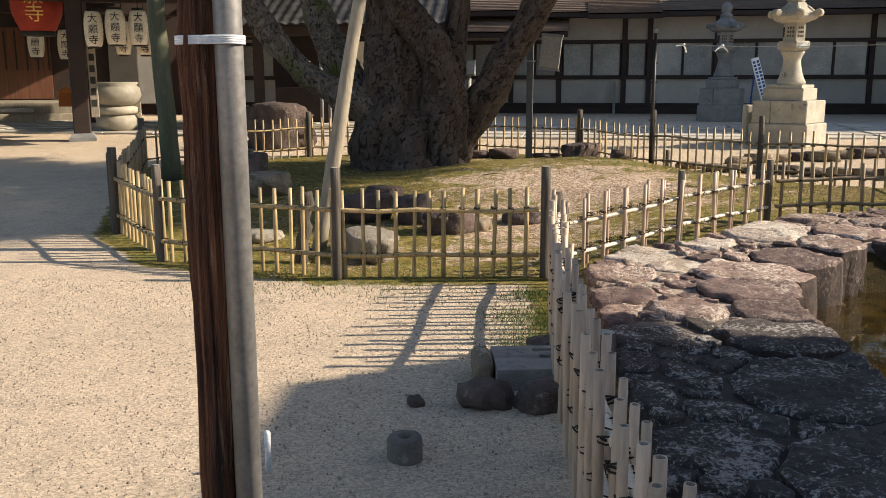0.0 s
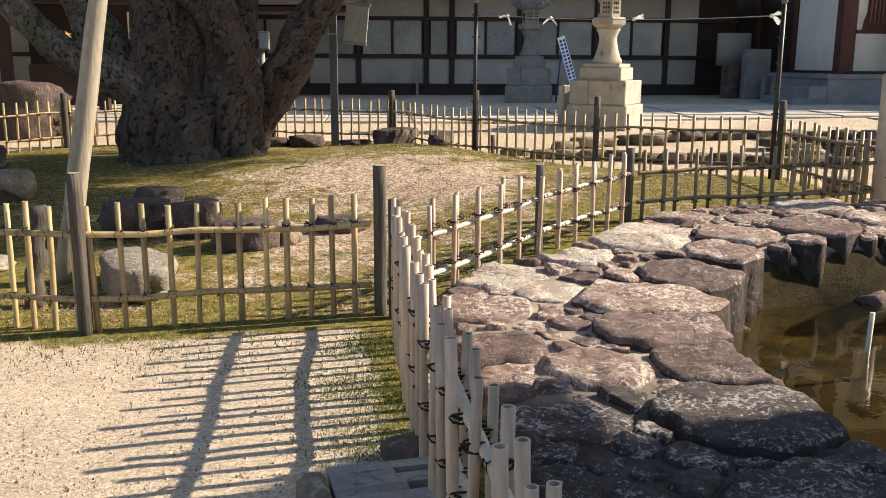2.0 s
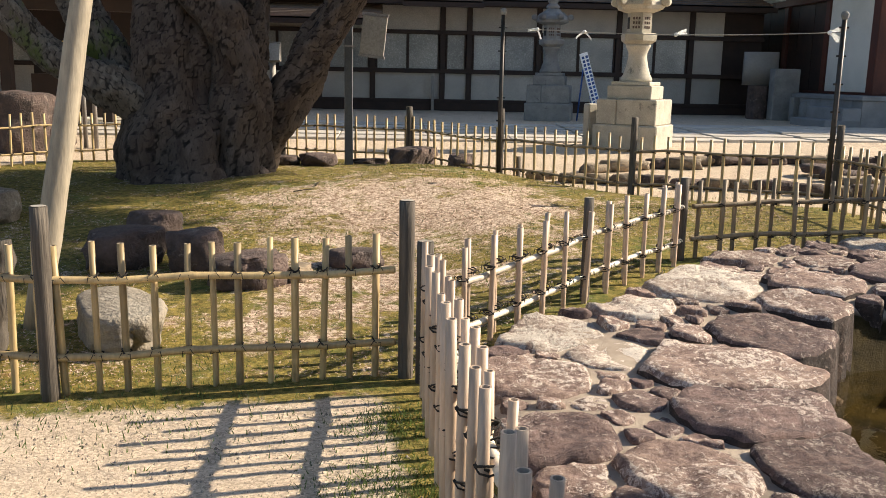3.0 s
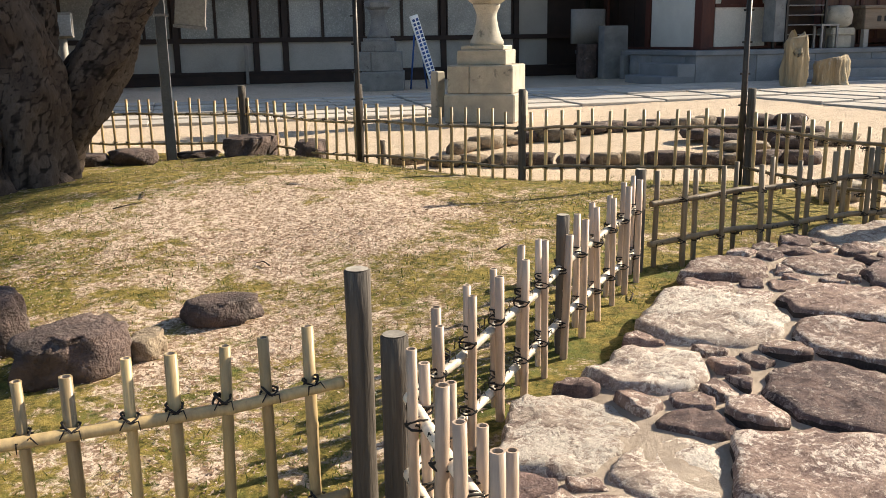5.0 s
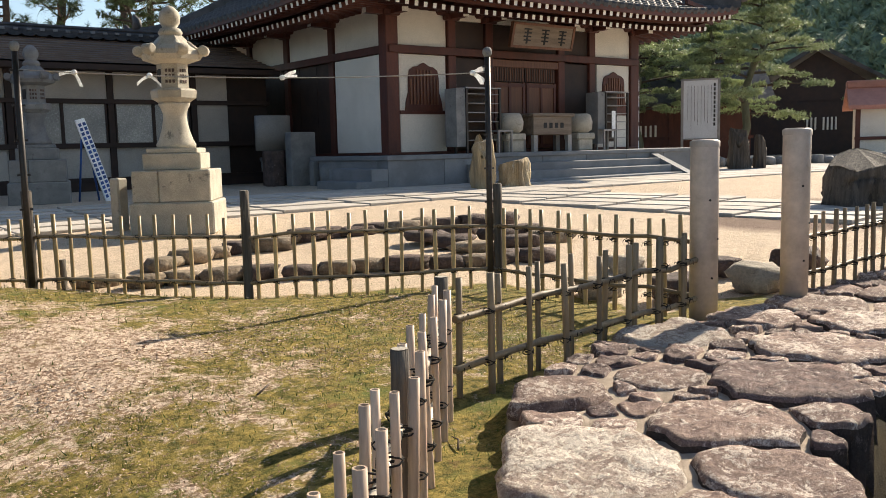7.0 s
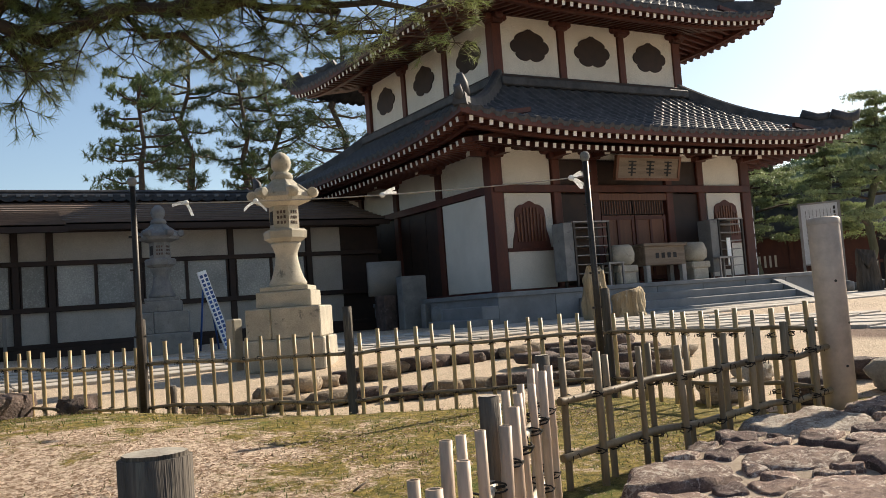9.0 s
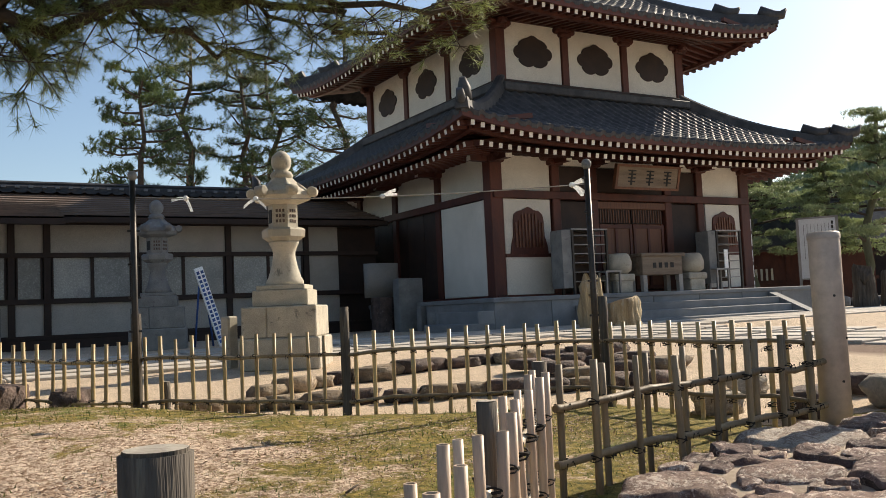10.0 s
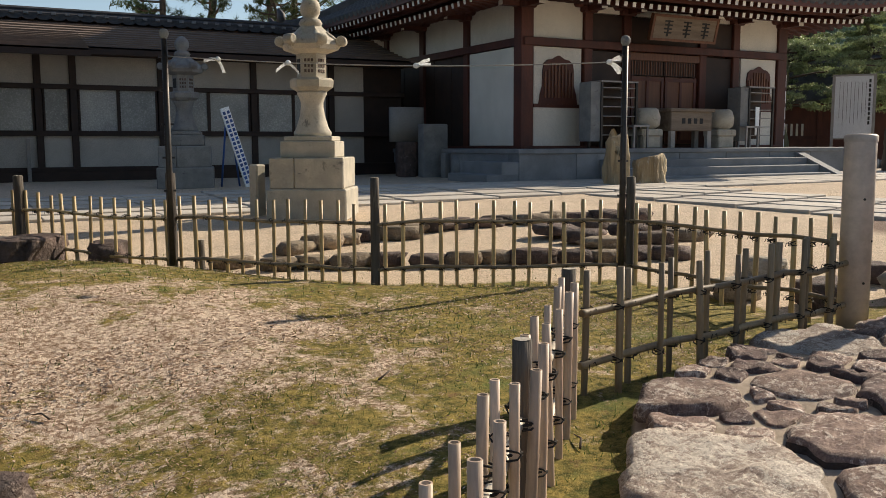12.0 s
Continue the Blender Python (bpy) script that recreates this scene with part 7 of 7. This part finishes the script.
def porch():
    th = thing("temple_porch", "dark timber temple porch with stone-footed pillars", "building", pose(-6.95, 17.1, 0.27, 0, 0, 24))
    for x, y in ((0, 0), (-4.2, 0), (0, 4.2), (-4.2, 4.2), (2.6, 7.5), (-8.4, 4.2)):
        pl = block("pillar", (x - 0.15, x + 0.15, y - 0.15, y + 0.15, 0.12, 3.3), "beam_dark", th, 0.02)
        bm = bmesh.new()
        lathe(bm, [(0.34, 0), (0.33, 0.08), (0.25, 0.16)], 4, smooth=False, centre=(x, y), spin=math.pi / 4)
        part("footing", bm, "stone_grey", th)
    for dims in ((-9, 3.0, -0.12, 0.12, 2.55, 2.95), (-9, 3.0, 4.08, 4.32, 2.6, 2.95), (-0.12, 0.12, 0, 8, 2.55, 2.9), (-4.32, -4.08, 0, 8, 2.55, 2.9), (-9, 3.0, -0.1, 0.1, 3.05, 3.3)):
        block("beam", dims, "beam_dark", th, 0.02)
    # the pillar's pale name board
    nb = block("name_plank", (0.17, 0.32, -0.05, 0.05, 0.45, 2.4), "prop", th, 0.01, "pale plank with dark written characters")
    for k in range(8):
        block("character", (0.2, 0.29, -0.056, -0.05, 0.65 + 0.21 * k, 0.78 + 0.21 * k), "ink", nb)
    bm = bmesh.new()
    sec = [(-2.2, 3.05), (4.0, 5.4), (10, 3.2), (10, 3.35), (4.0, 5.65), (-2.2, 3.25)]
    a = [bm.verts.new((-10, y, z)) for y, z in sec]
    b = [bm.verts.new((4.2, y, z)) for y, z in sec]
    bm.faces.new(a[::-1])
    bm.faces.new(b)
    for i in range(6):
        bm.faces.new((a[i], a[(i + 1) % 6], b[(i + 1) % 6], b[i]))
    part("roof", bm, "tile", th)
    for y0, z0, z1 in ((5.2, 0.0, 0.35), (5.6, 0.0, 0.62)):
        block("step", (-10, 1.2, y0, 8.5, z0, z1), "prop", th, 0.02)
    block("back_wall", (-10, 3.4, 8.3, 8.5, 0.0, 3.2), "beam_dark", th)
    for u in (-8.2, -6.2, -4.0, -1.8):
        block("door_panel", (u - 0.85, u + 0.85, 8.2, 8.32, 0.65, 2.5), "door_wood", th)
        for k in range(7):
            block("lattice_bar", (u - 0.78 + k * 0.26, u - 0.74 + k * 0.26, 8.16, 8.2, 1.4, 2.4), "beam_dark", th)
    block("white_wall", (0.5, 1.7, 8.15, 8.3, 0.5, 2.2), "grey_panel", th)
    for k in range(2):
        block("bench", (-7.5 + 3.4 * k, -4.6 + 3.4 * k, 4.7, 5.0, 0.42, 0.5), "grey_panel", th)


porch()
for x, y, z, r in ((-6.55, 17.0, 2.32, 0.17), (-6.2, 17.15, 2.36, 0.19), (-5.85, 17.35, 2.36, 0.18), (-6.4, 17.9, 2.2, 0.16), (-6.05, 18.1, 2.2, 0.16), (-5.8, 18.0, 2.2, 0.15), (-9.0, 19.5, 2.2, 0.17), (-8.5, 19.8, 2.16, 0.17)):
    paper_lantern(x, y, z, r, 0.62, 22)


def red_lantern():
    th = thing("red_lantern", "big red paper lantern with gold lettering under the porch", "lantern", pose(-7.75, 17.3, 2.78, 0, 0, 22))
    bm = bmesh.new()
    lathe(bm, [(0.28 + 0.17 * math.sin(math.pi * i / 16) + (0.008 if i % 2 else 0), -0.5 + 1.0 * i / 16) for i in range(17)], 26)
    part("shade", bm, "red_paper", th)
    bm = bmesh.new()
    lathe(bm, [(0.3, -0.56), (0.3, -0.48)], 20)
    part("ring", bm, "ink", th)
    for z in (0.12, -0.2):
        lettered("\u5bfa" if z < 0 else "\u9858", 0.34, pose(0, -0.46, z, 90), th, "gold")


red_lantern()


def incense_bowl():
    th = thing("incense_burner", "big pale round incense burner on a stone stand", "incense burner", pose(-7.15, 19.1, gh(-7.15, 19.1)))
    bm = bmesh.new()
    lathe(bm, [(0.3, 0.52), (0.46, 0.6), (0.52, 0.75), (0.48, 0.9), (0.42, 0.95), (0.46, 1.0), (0.44, 1.02), (0.36, 0.94), (0.0, 0.9)], 28, closed=False)
    part("bowl", bm, "bowl", th)
    bm = bmesh.new()
    lathe(bm, [(0.4, 0.36), (0.44, 0.4), (0.44, 0.5), (0.32, 0.53)], 24)
    part("collar", bm, "bowl", th)
    bm = bmesh.new()
    lathe(bm, [(0.3, 0.0), (0.44, 0.14), (0.42, 0.28), (0.34, 0.37)], 24)
    part("stand", bm, "bowl", th)


incense_bowl()
oc = thing("orange_box", "small orange roofed offering box on the porch step", "box", pose(-9.35, 21.3, 0.8, 0, 0, 24))
block("body", (-0.16, 0.16, -0.1, 0.1, 0, 0.32), "orange", oc, 0.01)
bm = bmesh.new()
lathe(bm, [(0.24, 0.32), (0.02, 0.46)], 4, smooth=False, spin=math.pi / 4)
part("roof", bm, "orange", oc)


def wash_basin():
    x, y = -2.95, 15.7
    th = thing("stone_basin", "rough brown boulder water basin beside two thin pipes", "water basin", pose(x, y, gh(x, y)))
    part("boulder", rocky(bmesh.new(), (0.66, 0.45, 0.8), 171, 4, 0.3, 0.62), "rock", th, m=pose(0.05, 0, 0.25))
    for k, (px_, py_) in enumerate(((0.75, 0.5), (0.9, 0.45))):
        bm = bmesh.new()
        tube(bm, [(px_, py_, 0.0), (px_, py_, 1.5)], [0.03, 0.03], 8)
        part("pipe_upright", bm, "steel", th)


wash_basin()


def small_shelter():
    """A tiled shelter over dark offerings, behind the basin."""
    th = thing("tiled_shelter", "small dark shelter with a blue-grey tiled roof", "shelter", pose(-4.6, 20.2, gh(-5, 20.2), 0, 0, -3))
    for x in (-0.7, 0.2, 1.9, 4.0):
        block("post", (x - 0.09, x + 0.09, -0.1, 0.1, 0, 2.05), "beam_dark", th, 0.01)
    block("beam", (-0.9, 4.3, -0.12, 0.12, 1.95, 2.15), "beam_dark", th)
    block("back_wall", (0.0, 4.3, 1.9, 2.05, 0.0, 2.3), "beam_dark", th)
    block("plaster_panel", (1.95, 3.9, 1.8, 1.9, 0.25, 1.0), "white", th)
    block("paper_screen", (1.95, 3.9, 1.82, 1.9, 1.15, 1.9), "paper", th)
    for k in range(6):
        block("screen_bar", (1.95 + k * 0.39, 1.98 + k * 0.39, 1.79, 1.82, 1.15, 1.9), "beam_dark", th)
    block("altar", (0.25, 1.6, 1.0, 1.8, 0.0, 0.85), "beam_dark", th)
    bm = bmesh.new()
    n = 26
    prev = None
    for r in range(9):
        for sub in (0, 1):
            q = min((r + sub * 0.97) / 9, 1)
            line = []
            for i in range(n * 4 + 1):
                c = -1.2 + 5.9 * i / (n * 4)
                line.append(bm.verts.new((c, -0.75 + 2.6 * q, 2.1 + 1.3 * q + (0.0, 0.03, 0.05, 0.03)[i % 4] + (0.035 if sub == 0 else 0))))
            if prev:
                for i in range(n * 4):
                    bm.faces.new((prev[i], prev[i + 1], line[i + 1], line[i])).smooth = True
            prev = line
    part("tiled_roof", bm, "tile", th)
    rd = thing("red_notice", "upright red board beside the tiled shelter", "sign", pose(-5.35, 20.4, gh(-5.6, 20.4)))
    block("board", (-0.22, 0.22, -0.03, 0.03, 0.35, 1.5), "red", rd)
    block("edge", (0.22, 0.27, -0.04, 0.04, 0.35, 1.5), "paper_white", rd)
    for x in (-0.18, 0.18):
        block("leg", (x - 0.02, x + 0.02, -0.03, 0.03, 0, 0.36), "dark_metal", rd)
    fl = thing("flower_vase", "dark vase with dry yellow and pink flowers", "vase", pose(-3.7, 21.45, gh(-3.7, 21.4) + 0.85))
    bm = bmesh.new()
    lathe(bm, [(0.06, 0), (0.08, 0.12), (0.04, 0.25), (0.06, 0.3)], 12)
    part("vase", bm, "dark_metal", fl)
    bm = bmesh.new()
    rg = random.Random(1)
    needle_tufts(bm, [((rg.gauss(0, 0.06), rg.gauss(0, 0.06), rg.uniform(0.4, 0.6)), (0, 0, 1)) for _ in range(14)], rg, 10, 0.1, 0.02)
    part("flowers", bm, "gold", fl)


small_shelter()


# ---- a plain shed out of sight, whose roof shades the near end of the path ----
def shade_shed():
    th = thing("garden_shed", "plain timber shed with a tiled roof beside the pond", "shed", pose(7.0, 0, 0))
    block("wall", (0.3, 2.9, -6, 5.6, 0, 3.2), "beam_dark", th)
    bm = bmesh.new()
    sec = [(-0.2, 3.05), (1.6, 4.95), (3.4, 3.05), (3.4, 3.2), (1.6, 5.12), (-0.2, 3.2)]
    a = [bm.verts.new((x, -6.6, z)) for x, z in sec]
    b = [bm.verts.new((x, 5.62 if x == 1.6 else 6.15, z)) for x, z in sec]
    bm.faces.new(a)
    bm.faces.new(b[::-1])
    for i in range(6):
        bm.faces.new((a[i], a[(i + 1) % 6], b[(i + 1) % 6], b[i]))
    part("roof", bm, "tile", th)


shade_shed()

# ---- litter, grass and twigs on the islet ----
def scatter():
    rg = random.Random(31)
    m, n, l, b = nodes_of("pine_litter")
    g = n.new("ShaderNodeNewGeometry")
    cr = n.new("ShaderNodeValToRGB")
    cr.color_ramp.elements[0].color, cr.color_ramp.elements[1].color = (0.16, 0.095, 0.06, 1), (0.6, 0.48, 0.38, 1)
    e = cr.color_ramp.elements.new(0.5)
    e.color = (0.38, 0.25, 0.165, 1)
    l.new(g.outputs["Random Per Island"], cr.inputs[0])
    l.new(cr.outputs[0], b.inputs["Base Color"])
    b.inputs["Roughness"].default_value = 0.9
    pts = [(rg.uniform(-1.5, 4.8), rg.uniform(7.1, 10.8)) for _ in range(46000)] + [(rg.uniform(-2.4, 5.2), rg.uniform(10.8, 15)) for _ in range(14000)]
    sd_ = signed_distance(ISLAND, [p[0] for p in pts], [p[1] for p in pts])
    pts = [p for p, s in zip(pts, sd_) if s > 0.02]
    zs = ground_height([p[0] for p in pts], [p[1] for p in pts])
    verts, faces = [], []
    for (x, y), z in zip(pts, zs):
        # litter gathers in drifts
        if noise.noise(Vector((x * 1.7, y * 1.7, 5))) + 0.6 * noise.noise(Vector((x * 6, y * 6, 2))) < rg.uniform(-0.5, 0.45):
            continue
        near = 1.0 if y < 10 else 1.4
        ln, w, a = rg.uniform(0.003, 0.012) * near, rg.uniform(0.002, 0.005) * near, rg.uniform(0, 6.28)
        dx, dy = math.cos(a), math.sin(a)
        zz = float(z) + 0.006 + 0.012 * noise.noise(Vector((x * 1.3, y * 1.3, 0))) + rg.uniform(0, 0.006)
        t = rg.uniform(-0.006, 0.009)
        k = len(verts)
        verts += [(x - dx * ln, y - dy * ln, zz), (x - dy * w, y + dx * w, zz + 0.003), (x + dx * ln, y + dy * ln, zz + t), (x + dy * w, y - dx * w, zz + 0.002)]
        faces.append((k, k + 1, k + 2, k + 3))
    me = bpy.data.meshes.new("leaf_litter")
    me.from_pydata(verts, [], faces)
    me.materials.append(m)
    ob = part("leaf_litter", me, m)
    tagged(ob, "scattered dry needles, leaf bits and grit on the islet", "litter", kind="stuff")
    # short grass and moss tips
    bm = bmesh.new()
    blades = []
    for cx, cy, rad, cnt in ((1.13, 6.0, 0.15, 1800), (1.12, 5.55, 0.13, 1600), (1.17, 6.6, 0.1, 1000), (0.3, 6.95, 0.3, 700), (-0.6, 7.0, 0.35, 700), (0.75, 10.2, 0.5, 700), (0.4, 11.2, 0.6, 700), (2.2, 9.2, 0.6, 500), (1.0, 7.5, 0.5, 500), (3.2, 9.6, 0.7, 700), (4.4, 9.9, 0.7, 800), (3.4, 11.6, 0.9, 800), (2.2, 12.8, 0.7, 700), (-0.8, 7.5, 0.6, 700), (4.6, 10.7, 0.7, 700), (1.6, 7.7, 0.25, 300), (2.9, 8.55, 0.3, 300), (1.9, 13.4, 0.5, 400)):
        for _ in range(cnt):
            blades.append((rg.gauss(cx, rad), rg.gauss(cy, rad)))
    zs = ground_height([p[0] for p in blades], [p[1] for p in blades])
    pa = signed_distance(PATH_AREA, [p[0] for p in blades], [p[1] for p in blades])
    for (x, y), z, s in zip(blades, zs, pa):
        if s > -0.02:
            continue
        h, a = rg.uniform(0.008, 0.026) * (1.1 if x < 1.4 and y < 6.8 else 1.0), rg.uniform(0, 6.28)
        w = 0.003
        vs = [bm.verts.new(q) for q in ((x - w * math.cos(a), y - w * math.sin(a), float(z) - 0.003), (x + w * math.cos(a), y + w * math.sin(a), float(z) - 0.003), (x + rg.gauss(0, 0.01), y + rg.gauss(0, 0.01), float(z) + h))]
        bm.faces.new(vs)
    ob = part("short_grass", bm, "grass")
    tagged(ob, "short green grass tips in loose patches", "grass", kind="stuff")
    # gravel on the yard
    bm = bmesh.new()
    for _ in range(12000):
        x, y = rg.uniform(-2.5, 1.2), rg.uniform(3.2, 6.9)
        s = rg.uniform(0.002, 0.0045) if rg.random() < 0.85 else rg.uniform(0.005, 0.009)
        z = 0.002 + 0.012 * noise.noise(Vector((x * 1.3, y * 1.3, 0)))
        a = rg.uniform(0, 6.28)
        top = bm.verts.new((x, y, z + s * 0.9))
        ring = [bm.verts.new((x + s * math.cos(a + k * 1.571) * rg.uniform(0.7, 1.3), y + s * math.sin(a + k * 1.571), z - 0.003)) for k in range(4)]
        for k in range(4):
            bm.faces.new((ring[k], ring[(k + 1) % 4], top))
    ob = part("gravel", bm, "litter_pale")
    tagged(ob, "loose pale gravel on the sandy yard", "gravel", kind="stuff")
    # fallen twigs
    for i, (x, y, ln, a) in enumerate(((2.75, 9.5, 0.16, 0.5), (1.5, 9.9, 0.1, 2.0), (0.7, 11.4, 0.3, 0.4), (0.9, 11.6, 0.22, 1.3), (3.0, 8.5, 0.14, 0.8))):
        bm = bmesh.new()
        z = gh(x, y) + 0.012
        tube(bm, [(x, y, z), (x + ln * 0.5 * math.cos(a), y + ln * 0.5 * math.sin(a), z + 0.015), (x + ln * math.cos(a + 0.2), y + ln * math.sin(a + 0.2), z + 0.006)], [0.005, 0.004, 0.002], 5)
        tagged(part("fallen_twig", bm, "twig"), "thin dry twig lying on the moss", "twig", "fallen twigs")


M["litter_pale"] = mat("pale_gravel", (0.52, 0.43, 0.33), (0.2, 0.16, 0.125), 30, 0.9, 0.0, 200)
scatter()
